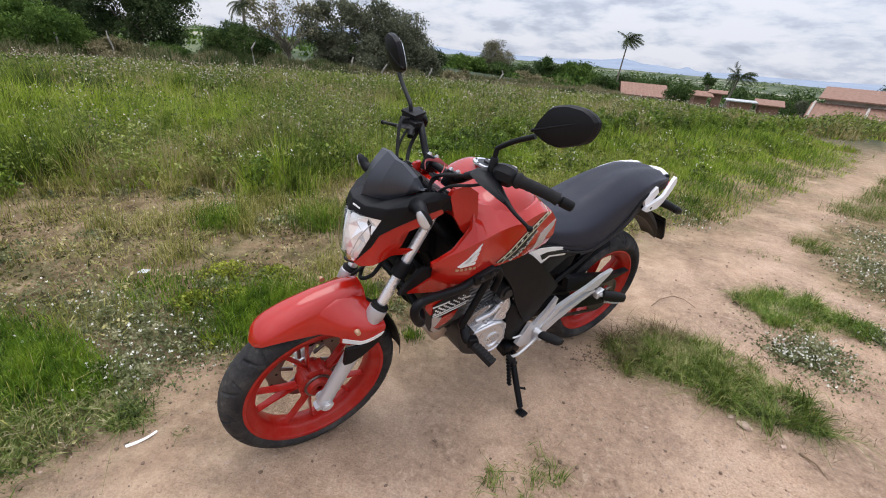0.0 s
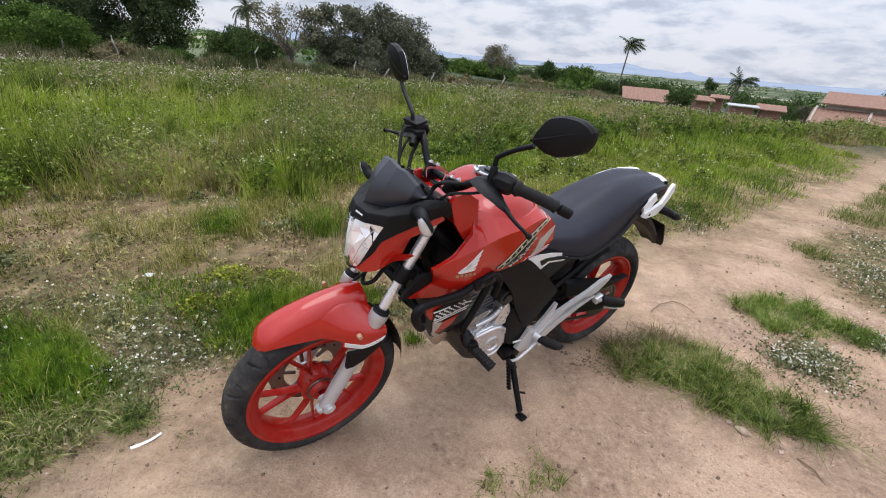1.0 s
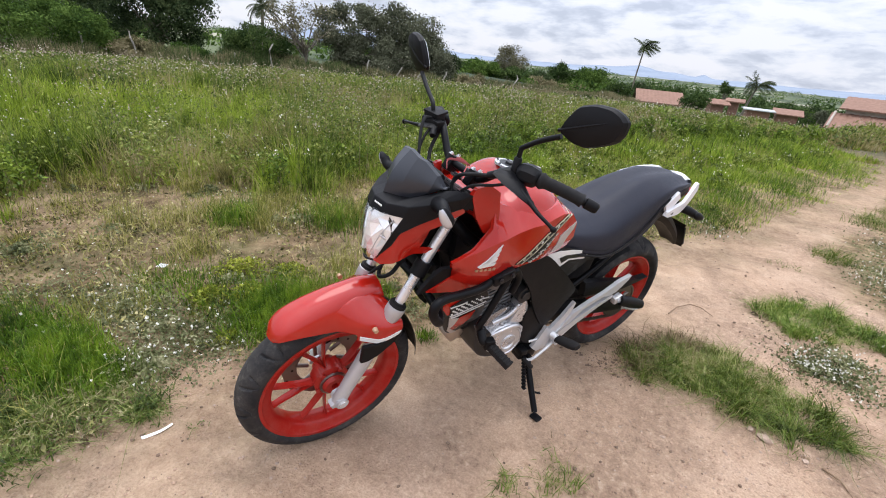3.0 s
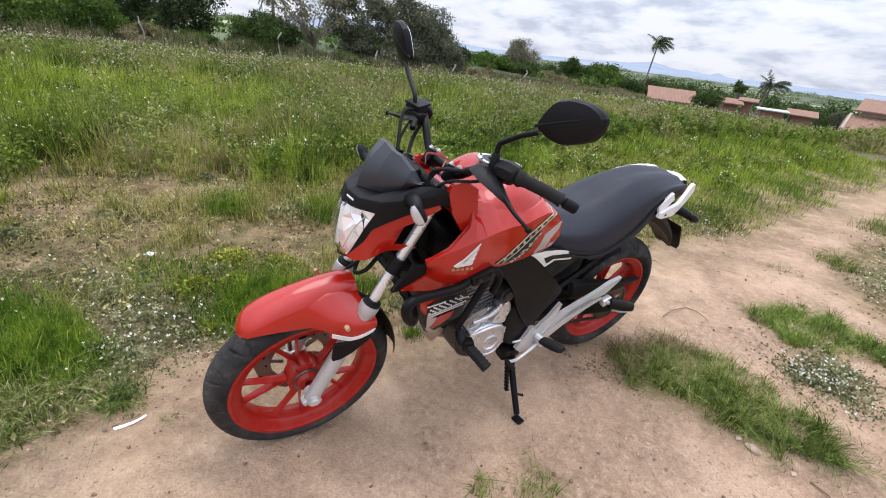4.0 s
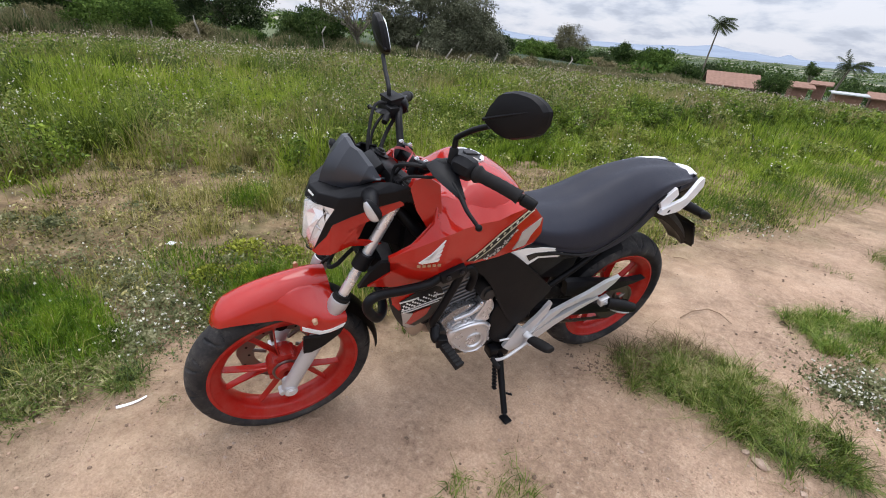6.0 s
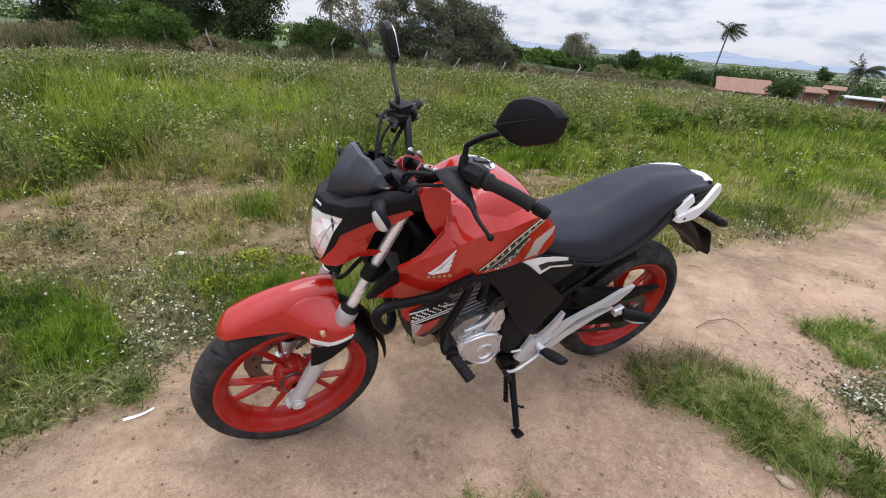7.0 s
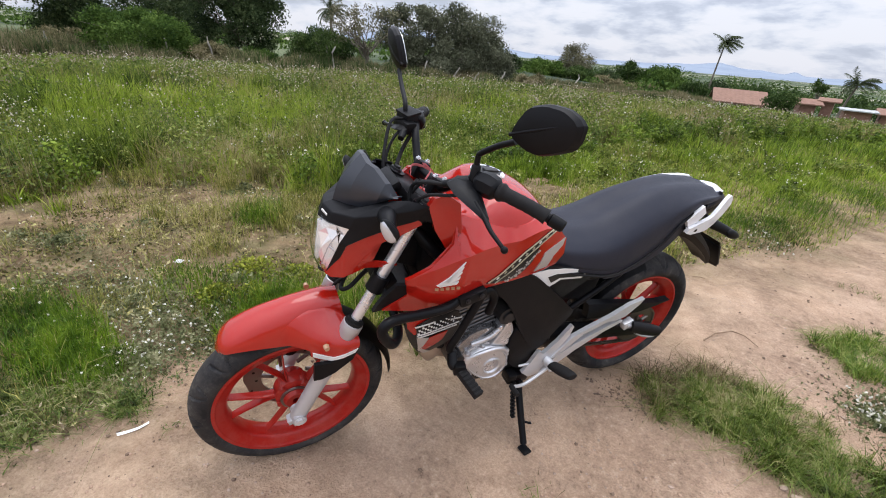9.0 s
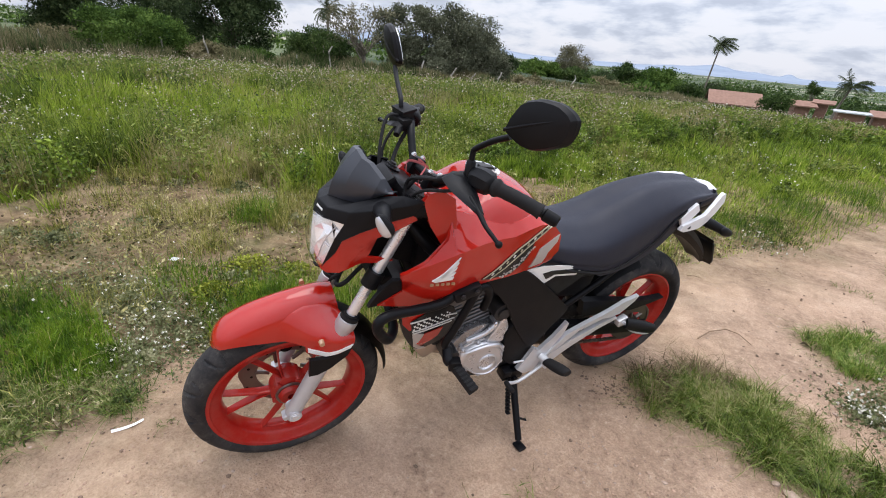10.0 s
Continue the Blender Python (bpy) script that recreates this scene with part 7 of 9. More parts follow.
bpart("wind_screen", screen(), B_SCREEN, None, "small smoked grey fly screen", True, angle=14)
bm = bmesh.new()
tube(bm, [(1.152, -0.102, 1.009), (1.214, -0.057, 0.967), (1.266, 0, 0.963), (1.214, 0.057, 0.967), (1.152, 0.102, 1.009)], 0.0022, 5, 8, False)
bpart("screen_seam", bm, B_BLACK, None, "", True)
bm = bmesh.new()
block(bm, (1.130, 0, 1.002), (0.055, 0.095, 0.026), (0, 30, 0), 0.010)
bpart("instrument", bm, B_BLACK, None, "black instrument housing", True)


# ---- turn signals ----
def blinker(base, mid, tip_c, length, front, up=(0, 0, 1), label="clear turn signal on a black stalk", wide=0.0150):
    base, c = np.array(base), np.array(tip_c)
    bm = bmesh.new()
    d = np.array(up, float)
    d /= np.linalg.norm(d)
    out = c - base
    out -= d * np.dot(out, d)
    out /= np.linalg.norm(out)
    fw_ = np.cross(d, out)
    tube(bm, [base, mid, c - out * wide * 0.4], [wide * 1.5, wide * 1.25, wide * 1.1], 12, 12)
    rings = []
    for t in np.linspace(-1, 1, 15):
        w = wide * math.sqrt(max(0.02, 1 - abs(t) ** 2.4)) * (1.0 - 0.22 * t)
        rings.append([c + d * t * length / 2 + out * w * math.cos(a) * 0.75 + fw_ * w * math.sin(a) * 1.15 for a in np.linspace(0, 2 * math.pi, 14, endpoint=False)])
    loft(bm, rings)
    b = bpart("turn_signal", bm, B_BLACK, None, label, front)
    if not front:
        return
    bm = bmesh.new()
    rings = []
    for t in np.linspace(-0.90, 0.90, 15):
        w = wide * math.sqrt(max(0.02, 1 - abs(t) ** 2.4)) * (1.0 - 0.22 * t)
        rings.append([c + out * 0.0025 + d * t * length / 2 + out * w * math.cos(a) * 0.80 + fw_ * w * math.sin(a) * 1.17 for a in np.linspace(*((-1.55, 0.30) if fw_[0] < 0 else (-1.50, 1.90)), 12)])
    loft(bm, rings, closed=False)
    bmesh.ops.recalc_face_normals(bm, faces=bm.faces[:])
    bmesh.ops.solidify(bm, geom=bm.faces[:], thickness=0.002)
    bpart("lamp_lens", bm, B_CLEAR, b, "clear silvery lens", front)


blinker((1.170, 0.122, 0.978), (1.178, 0.150, 0.985), (1.185, 0.182, 0.975), 0.062, True, (0.48, -0.30, 0.82))
blinker((1.165, -0.120, 0.965), (1.176, -0.150, 0.968), (1.180, -0.172, 0.980), 0.042, True, (0.25, -0.60, 0.75), "clear turn signal on a black stalk", 0.0120)


# ---- handlebar and controls ----
BAR = [(1.012, 0.0, 1.010), (1.012, 0.060, 1.010), (1.008, 0.090, 1.020), (0.996, 0.145, 1.066), (0.978, 0.190, 1.084), (0.955, 0.245, 1.084), (0.915, 0.300, 1.075), (0.878, 0.350, 1.062)]
bm = bmesh.new()
full = [(x, -y, z) for x, y, z in BAR[:0:-1]] + BAR
tube(bm, full, 0.0112, 90, 14)
bar = bpart("handlebar", bm, B_GLOSSBLACK, None, "black tubular handlebar", True)
for sg in (-1, 1):
    bm = bmesh.new()
    block(bm, (1.014, 0.055 * sg, 1.004), (0.040, 0.032, 0.050), (0, -25, 0), 0.007)
    bpart("bar_clamp", bm, B_GLOSSBLACK, bar, "", True)
    for dx in (-0.014, 0.014):
        bm = bmesh.new()
        bolt(bm, (1.008 + dx, 0.055 * sg, 1.028 + dx * 0.4), 0.005, 0.008, (-0.4, 0, 0.9))
        bpart("clamp_bolt", bm, B_CHROME, bar, "bright clamp bolt", True)


def along(t):
    """A point on the left half of the bar, t from 0 to 1."""
    return catmull(BAR, 101)[int(round(t * 100))]


def controls(sg):
    f = lambda p: (float(p[0]), float(p[1]) * sg, float(p[2]))
    # grip
    bm = bmesh.new()
    P = [np.array(along(t)) for t in np.linspace(0.70, 0.965, 14)]
    R = [0.0190, 0.0225, 0.0170] + [0.0158 + 0.0007 * (k % 2) for k in range(10)] + [0.0180]
    tube(bm, [f(p) for p in P], R, 60, 18)
    bpart("grip", bm, B_RUBBER, bar, "ribbed black rubber grip", True)
    bm = bmesh.new()
    e, d = np.array(along(1.0)), np.array(along(1.0)) - np.array(along(0.96))
    d /= np.linalg.norm(d)
    tube(bm, [f(e - d * 0.012), f(e - d * 0.009), f(e + d * 0.012), f(e + d * 0.022), f(e + d * 0.025)], [0.011, 0.0150, 0.0150, 0.0138, 0.010], 5, 18, False)
    bpart("bar_end", bm, B_GLOSSBLACK, bar, "black bar-end weight", True)
    # switch housing
    bm = bmesh.new()
    c = np.array(along(0.63))
    tube(bm, [f(along(0.555)), f(along(0.57)), f(along(0.63)), f(along(0.685)), f(along(0.70))], [0.018, 0.027, 0.030, 0.027, 0.018], 12, 8)
    sw = bpart("switch_housing", bm, B_BLACK, bar, "black switch housing", True)
    bm = bmesh.new()
    for k in range(3):
        block(bm, f(c + [-0.020 - 0.004 * k, 0.004, 0.018 - 0.020 * k]), (0.012, 0.016, 0.009), (0, 20, 20 * sg), 0.002)
    bpart("switch", bm, B_GREYDEC if sg > 0 else B_DARKENG, sw, "small grey switches", True)
    # lever perch and lever
    bm = bmesh.new()
    rings = []
    for p, w, h in (((1.006, 0.156, 1.076), 0.024, 0.010), ((1.018, 0.178, 1.076), 0.038, 0.010), ((1.019, 0.215, 1.066), 0.034, 0.009), ((1.010, 0.250, 1.050), 0.020, 0.008), ((1.003, 0.278, 1.040), 0.008, 0.007)):
        p = np.array(f(p))
        rings.append([p + [w * math.cos(a) * 0.9, -sg * w * math.cos(a) * 0.3, h * math.sin(a)] for a in np.linspace(0, 2 * math.pi, 6, endpoint=False)])
    loft(bm, rings)
    tube(bm, [f((1.002, 0.172, 1.076)), f((1.022, 0.165, 1.072)), f((1.042, 0.140, 1.058))], [0.016, 0.013, 0.009], 10, 12)
    bpart("lever_perch", bm, B_BLACK, bar, "black rubber covered lever perch", True)
    bm = bmesh.new()
    tube(bm, [f((1.010, 0.235, 1.058)), f((1.006, 0.275, 1.042)), f((1.012, 0.315, 1.034)), f((1.010, 0.350, 1.026)), f((1.007, 0.366, 1.020))], [0.008, 0.0065, 0.0050, 0.0046, 0.0048], 20, 10)
    bmesh.ops.create_uvsphere(bm, u_segments=14, v_segments=10, radius=0.0082, matrix=Matrix.Translation(f((1.007, 0.368, 1.020))))
    bpart("lever", bm, B_GLOSSBLACK, bar, "black lever with a ball end", True)
    # mirror
    bm = bmesh.new()
    if sg > 0:
        boss, stem = [(0.988, 0.178, 1.070), (0.988, 0.178, 1.118), (0.988, 0.178, 1.122)], [(0.988, 0.178, 1.110), (0.988, 0.178, 1.140), (0.987, 0.184, 1.151), (0.978, 0.225, 1.184), (0.968, 0.270, 1.212)]
    else:
        boss, stem = [(1.004, 0.198, 1.060), (1.006, 0.206, 1.108), (1.006, 0.206, 1.114)], [(1.006, 0.206, 1.100), (1.007, 0.210, 1.122), (1.004, 0.224, 1.136), (0.994, 0.285, 1.164), (0.984, 0.338, 1.192)]
    tube(bm, [f(p) for p in boss], [0.0125, 0.011, 0.008], 8, 14, False)
    tube(bm, [f(p) for p in stem], 0.0068, 26, 12)
    mir = bpart("mirror", bm, B_BLACK, bar, "black rear-view mirror on a bent stem", True)
    yo, xo = (0.0, 0.962) if sg > 0 else (0.050, 0.978)
    keys = []
    cy, cz = (0.342 + yo, 1.251) if sg > 0 else (0.342 + yo, 1.232)
    outline = [(-0.072, -0.011), (-0.065, 0.017), (-0.046, 0.050), (-0.012, 0.058), (0.026, 0.053), (0.050, 0.040), (0.063, 0.026), (0.063, 0.0), (0.054, -0.020), (0.026, -0.032), (-0.004, -0.041), (-0.034, -0.034)]
    swing = -0.40 if sg > 0 else -0.05
    ring0 = np.array(outline)
    nx_ = np.roll(ring0, -1, 0)
    ring0 = np.stack([ring0 * 0.82 + nx_ * 0.18, ring0 * 0.18 + nx_ * 0.82], 1).reshape(-1, 2)
    # the far mirror stands steeper, its top tipped forward
    tip, tall = (0.0, 1.0) if sg > 0 else (0.22, 1.16)
    ring0 = ring0 * [1.0, tall]
    for k, dx in ((0.95, -0.016), (1.0, -0.013), (1.0, -0.004), (0.93, 0.006), (0.66, 0.0125), (0.30, 0.0155), (0.05, 0.0160)):
        keys.append([f((xo + swing * u * k + tip * v * k + dx, cy + u * k * 0.93, cz + v * k + 0.18 * u * k)) for u, v in ring0])
    bm = bmesh.new()
    loft(bm, keys)
    hs = bpart("mirror_housing", bm, B_BLACK, mir, "faceted black mirror housing", True, angle=18)
    bm = bmesh.new()
    ridge = [(u, -0.008 + 0.30 * (u + 0.070), e_) for u, e_ in ((-0.072, 0.000), (-0.052, 0.0085), (-0.02, 0.0145), (0.01, 0.0145), (0.032, 0.0120))]
    tube(bm, [f((xo + swing * u + tip * v + e_, cy + u * 0.93, cz + v + 0.18 * u)) for u, v, e_ in ridge], [0.0042, 0.0036, 0.0030, 0.0024, 0.001], 24, 8)
    bpart("mirror_ridge", bm, B_BLACK, hs, "", True)
    bm = bmesh.new()
    loft(bm, [[f((xo + swing * u * 0.92 + tip * v * 0.92 - 0.0165 - e_, cy + u * 0.92 * 0.93, cz + v * 0.92 + 0.18 * u * 0.92)) for u, v in ring0] for e_ in (0.0, 0.0015)])
    bpart("mirror_glass", bm, B_MIRROR, mir, "mirror glass", True)


controls(1)
controls(-1)
# brake fluid reservoir and master cylinder
bm = bmesh.new()
block(bm, (0.998, -0.205, 1.094), (0.044, 0.060, 0.030), (0, 10, 12), 0.008)
block(bm, (0.998, -0.205, 1.111), (0.048, 0.064, 0.008), (0, 10, 12), 0.003)
bpart("brake_reservoir", bm, B_BLACK, bar, "black brake fluid reservoir", True)
bm = bmesh.new()
block(bm, (1.012, -0.190, 1.078), (0.036, 0.075, 0.034), (0, 0, 10), 0.008)
bpart("master_cylinder", bm, B_GLOSSBLACK, bar, "black master cylinder", True)

# cables and hoses
CABLES = [
    ([(1.042, 0.140, 1.058), (1.075, 0.100, 1.045), (1.085, 0.060, 1.015), (1.095, 0.070, 0.955), (1.085, 0.060, 0.86)], 0.0048),
    ([(0.995, 0.195, 1.060), (1.030, 0.165, 1.040), (1.070, 0.120, 1.020), (1.085, 0.085, 0.975), (1.080, 0.06, 0.90)], 0.0042),
    ([(1.002, -0.200, 1.090), (1.060, -0.170, 1.100), (1.090, -0.130, 1.050), (1.105, -0.090, 0.98), (1.095, -0.06, 0.88)], 0.0048),
    ([(1.000, -0.165, 1.062), (1.030, -0.150, 1.020), (1.060, -0.110, 0.985), (1.075, -0.07, 0.93)], 0.0060),
    ([(1.006, -0.180, 1.078), (1.050, -0.160, 1.060), (1.080, -0.140, 1.010), (1.085, -0.10, 0.95)], 0.0042),
    ([(1.005, 0.160, 1.064), (1.025, 0.110, 1.040), (1.050, 0.050, 1.020), (1.078, 0.030, 0.97)], 0.0050),
]
for pts, r in CABLES:
    bm = bmesh.new()
    tube(bm, pts, r, 34, 8)
    bpart("cable", bm, B_RUBBER, bar, "thin black control cable", True)
# brake hose running down the far fork leg
bm = bmesh.new()
tube(bm, [(1.09, -0.06, 0.88), (1.16, -0.075, 0.76), (1.215, -0.03, 0.70), (1.245, -0.055, 0.645), (1.262, -0.085, 0.56), (1.32, -0.10, 0.45)], 0.0052, 40, 8)
tube(bm, [(1.12, 0.04, 0.80), (1.175, 0.015, 0.735), (1.225, 0.03, 0.700), (1.235, -0.02, 0.660), (1.20, -0.05, 0.70), (1.13, -0.05, 0.78)], 0.0065, 40, 8)
bpart("brake_hose", bm, B_RUBBER, None, "black looping brake hose", True)
# ribbon knotted on the bar clamp
bm = bmesh.new()
for pts in ([(1.018, 0.02, 1.035), (1.03, 0.035, 1.032), (1.045, 0.045, 1.018), (1.05, 0.05, 1.000)], [(1.018, 0.02, 1.035), (1.035, -0.01, 1.036), (1.05, -0.03, 1.028), (1.055, -0.02, 1.005)], [(1.018, -0.03, 1.030), (1.022, 0.0, 1.040), (1.015, 0.03, 1.034)]):
    P = catmull(pts, 14)
    loft(bm, [[p + [0.001, 0, 0.004], p + [0, 0.002, 0.0], p + [-0.001, 0, -0.004], p + [0.001, -0.0015, 0.0]] for p in P])
bpart("ribbon", bm, B_RIBBON, bar, "pinkish red ribbon tied round the clamp", True)


# ---- tank and bodywork ----
TANK = [  # x, top, widest z, half width, bottom
        (1.014, 0.922, 0.914, 0.060, 0.904), (1.006, 0.930, 0.918, 0.120, 0.902), (0.994, 0.938, 0.920, 0.150, 0.898), (0.970, 0.938, 0.916, 0.158, 0.885), (0.920, 0.964, 0.916, 0.160, 0.84),
        (0.850, 1.013, 0.915, 0.165, 0.76), (0.775, 1.001, 0.903, 0.160, 0.76), (0.710, 0.972, 0.886, 0.143, 0.76), (0.660, 0.930, 0.866, 0.120, 0.76), (0.620, 0.885, 0.840, 0.095, 0.755), (0.602, 0.850, 0.82, 0.075, 0.76)]


def tank_half(x, zt, zc, w, zb, lift=1.0):
    """Half a cross-section of the tank, from the top down."""
    half = [(0.0, zt), (0.30 * w, zt - 0.03 * (zt - zc)), (0.58 * w, zt - 0.14 * (zt - zc)), (0.82 * w, zt - 0.40 * (zt - zc)), (0.96 * w, zc + 0.22 * (zt - zc)), (1.0 * w, zc), (0.97 * w, zc - 0.35 * (zc - zb)), (0.85 * w, zb), (0.4 * w, zb - 0.01)]
    # the front corners stand up beside the steering head
    k = lift * float(np.interp(x, [0.90, 0.97, 1.00, 1.014], [0.0, 0.036, 0.050, 0.045]))
    half = [(y, z + k * float(np.interp(abs(y) / w, [0, 0.35, 0.75, 0.9, 1.0], [0, 0.1, 1, 0.95, 0.3])) * (i < 6)) for i, (y, z) in enumerate(half)]
    return half


def tank():
    bm = bmesh.new()
    keys = []
    for row in TANK:
        half, other = tank_half(*row), tank_half(*row, 0.15)
        keys.append(closed_curve([(row[0], y, z) for y, z in half] + [(row[0], -y, z) for y, z in other[:0:-1]], 56))
    loft_smooth(bm, keys, 46)
    return bm


def tank_width(x, z):
    st = np.array(TANK[::-1])
    row = [float(np.interp(x, st[:, 0], st[:, i])) for i in range(1, 5)]
    half = tank_half(x, *row)[(3 if x > 0.9 else 0):8]
    return float(np.interp(z, [p[1] for p in half[::-1]], [p[0] for p in half[::-1]], right=None if x > 0.9 else -0.05))


tk = bpart("fuel_tank", tank(), B_RED, None, "glossy red fuel tank", angle=60)
bm = bmesh.new()


def ring_disc(bm, c, n, r0, r1, h):
    """A flat ring on a tilted surface."""
    q = Vector(n).to_track_quat("Z", "Y")
    rings = []
    for r, z in ((r0, 0), (r1, 0), (r1, h), (r0, h)):
        rings.append([bm.verts.new(Vector(c) + q @ Vector((r * math.cos(a), r * math.sin(a), z))) for a in np.linspace(0, 2 * math.pi, 40, endpoint=False)])
    for a, b in zip(rings, rings[1:] + rings[:1]):
        for k in range(40):
            bm.faces.new((a[k], a[(k + 1) % 40], b[(k + 1) % 40], b[k]))


CAPN = (-0.10, 0, 1)
ring_disc(bm, (0.835, 0, 1.0105), CAPN, 0.036, 0.050, 0.006)
cap = bpart("filler_cap", bm, B_CHROME, tk, "bright round filler cap ring")
bm = bmesh.new()
rod(bm, (0.835, 0, 1.008), (0.8345, 0, 1.0175), 0.037, 32)
block(bm, (0.825, 0, 1.019), (0.045, 0.022, 0.008), (0, -6, 0), 0.003)
bpart("cap_lock", bm, B_DARKENG, cap, "dark cap centre with a lock flap")
for k in range(6):
    a = 2 * math.pi * k / 6
    bm = bmesh.new()
    bolt(bm, (0.835 + 0.043 * math.cos(a), 0.043 * math.sin(a), 1.0162 + 0.004 * math.cos(a)), 0.003, 0.003, CAPN)
    bpart("cap_screw", bm, B_DARKENG, cap)


def shroud_depth(x, z):
    """How far the side shell of the tank stands out: upright below its crease, a sloping shoulder above it."""
    base = float(np.interp(x, [0.60, 0.68, 0.76, 0.86, 0.96, 1.05, 1.12, 1.17], [0.148, 0.162, 0.178, 0.192, 0.203, 0.196, 0.180, 0.168]))
    low = float(np.interp(x, [0.60, 0.66, 0.71, 0.76, 0.80, 0.83, 0.86, 0.91, 0.96, 1.00, 1.06, 1.13], [0.850, 0.905, 0.915, 0.908, 0.896, 0.897, 0.898, 0.892, 0.880, 0.865, 0.842, 0.806]))
    high = float(np.interp(x, [0.60, 0.70, 0.76, 0.81, 0.91, 0.99, 1.10], [0.89, 0.955, 0.935, 0.922, 0.944, 0.962, 0.90]))
    top = tank_width(x, high) + 0.004 if x < 0.985 else 0.150
    k = min(max((z - low) / max(high - low, 0.012), 0.0), 1.3)
    d = base + (min(top, base - 0.01) - base) * k - 0.22 * max(0.0, 0.80 - z)
    return max(d, tank_width(x, z) + 0.003) if z > low and x < 0.985 else d


CREASE = [(1.118, 0.812), (1.060, 0.842), (1.000, 0.865), (0.960, 0.880), (0.910, 0.892), (0.860, 0.898), (0.830, 0.897), (0.800, 0.896), (0.760, 0.908), (0.710, 0.915), (0.660, 0.905), (0.614, 0.862)]
SHROUD = CREASE + [(0.602, 0.806), (0.618, 0.768), (0.640, 0.756), (0.702, 0.751), (0.789, 0.749), (0.860, 0.750), (0.930, 0.728), (0.985, 0.712), (1.025, 0.702), (1.078, 0.694), (1.120, 0.694), (1.162, 0.696), (1.138, 0.722), (1.108, 0.756), (1.084, 0.790)]
SHOULDER = CREASE[::-1] + [(1.100, 0.822), (1.060, 0.848), (1.022, 0.876), (1.000, 0.905), (0.992, 0.940), (0.990, 0.966), (0.960, 0.960), (0.900, 0.942), (0.840, 0.928), (0.780, 0.928), (0.735, 0.934), (0.700, 0.936), (0.670, 0.926), (0.645, 0.908), (0.622, 0.880)]
for sg in (1, -1):
    sh = bpart("tank_shroud", panel(SHROUD, lambda x, z: shroud_depth(x, min(z, 0.90)), 0.010, sg, 5, 0.012), B_RED, None, "glossy red tank side shroud", angle=30)
    bpart("shroud_shoulder", panel(SHOULDER, shroud_depth, 0.012, sg, 6, 0.008), B_RED, sh, angle=30)
    off = lambda e: (lambda x, z: shroud_depth(x, z) + e)
    # front inner face beside the steering head
    inner = [(1.060, 0.990), (1.050, 1.012), (1.022, 1.027), (0.990, 1.008), (0.979, 0.945), (0.974, 0.888), (1.008, 0.878), (1.038, 0.925)] if sg > 0 else [(1.045, 0.960), (1.020, 0.975), (0.992, 0.975), (0.990, 0.950), (1.022, 0.902)]
    bpart("shroud_inner", panel(inner, lambda x, z: 0.132 + 0.42 * (1.055 - x), 0.014, sg, 3), B_RED, sh)
    # black nose at the front
    tip = [(1.086, 0.792), (1.134, 0.790), (1.150, 0.765), (1.172, 0.722), (1.186, 0.688), (1.162, 0.690), (1.142, 0.712), (1.108, 0.755)]
    bpart("shroud_nose", panel(tip, lambda x, z: shroud_depth(min(x, 1.16), z) - 0.006, 0.014, sg, 3), B_BLACK, sh, "black nose of the shroud")
    # wing-like emblem: four plain swept bars
    for k in range(5):
        x0, z0 = 1.034 - 0.0, 0.796 + 0.002 * k
        xa, za = 1.040 - 0.006 * k, 0.797 + 0.0045 * k
        xb, zb = 0.985 + 0.001 * k - 0.014 * (k / 4), 0.803 + 0.0150 * k
        w = 0.0062
        quad = [(xa, za), (xa - 0.010, za - 0.006), (xb, zb - w), (xb - 0.004, zb + w * 0.5), (xa - 0.006, za + 0.004)]
        bpart("emblem_bar", panel(quad, off(0.0045), 0.004, sg, 2), B_DECAL, sh, "white swept emblem bar")
    # plain bars below the emblem
    for k in range(5):
        x0 = 1.040 - 0.0150 * k
        quad = [(x0, 0.777 - 0.0006 * k), (x0 - 0.009, 0.776 - 0.0006 * k), (x0 - 0.008, 0.785 - 0.0006 * k), (x0 + 0.001, 0.786 - 0.0006 * k)]
        bpart("name_bar", panel(quad, off(0.003), 0.003, sg, 1), B_AMBER, sh)
    # slanted graphic band
    band = [(0.884, 0.770), (0.777, 0.858), (0.676, 0.918), (0.669, 0.906), (0.760, 0.843), (0.856, 0.764)]
    bpart("speckle_panel", panel([(0.842, 0.764), (0.760, 0.835), (0.722, 0.858), (0.735, 0.815), (0.780, 0.762)], off(0.002), 0.003, sg, 3), B_BLKDEC, sh, "dark speckled panel below the band")
    bpart("graphic_band", panel(band, off(0.003), 0.003, sg, 3), B_BLKDEC, sh, "black slanted graphic band")
    edges_ = [((0.880, 0.773), (0.777, 0.857)), ((0.777, 0.857), (0.676, 0.917)), ((0.856, 0.765), (0.760, 0.844)), ((0.760, 0.844), (0.670, 0.907))]
    for (xa, za), (xb, zb) in edges_:
        d = np.array([xb - xa, zb - za])
        n_ = np.array([-d[1], d[0]]) / np.hypot(*d) * 0.0014
        quad = [(xa + n_[0], za + n_[1]), (xa - n_[0], za - n_[1]), (xb - n_[0], zb - n_[1]), (xb + n_[0], zb + n_[1])]
        bpart("band_edge", panel(quad, off(0.0056), 0.003, sg, 3), B_GOLD, sh, "tan edge line")
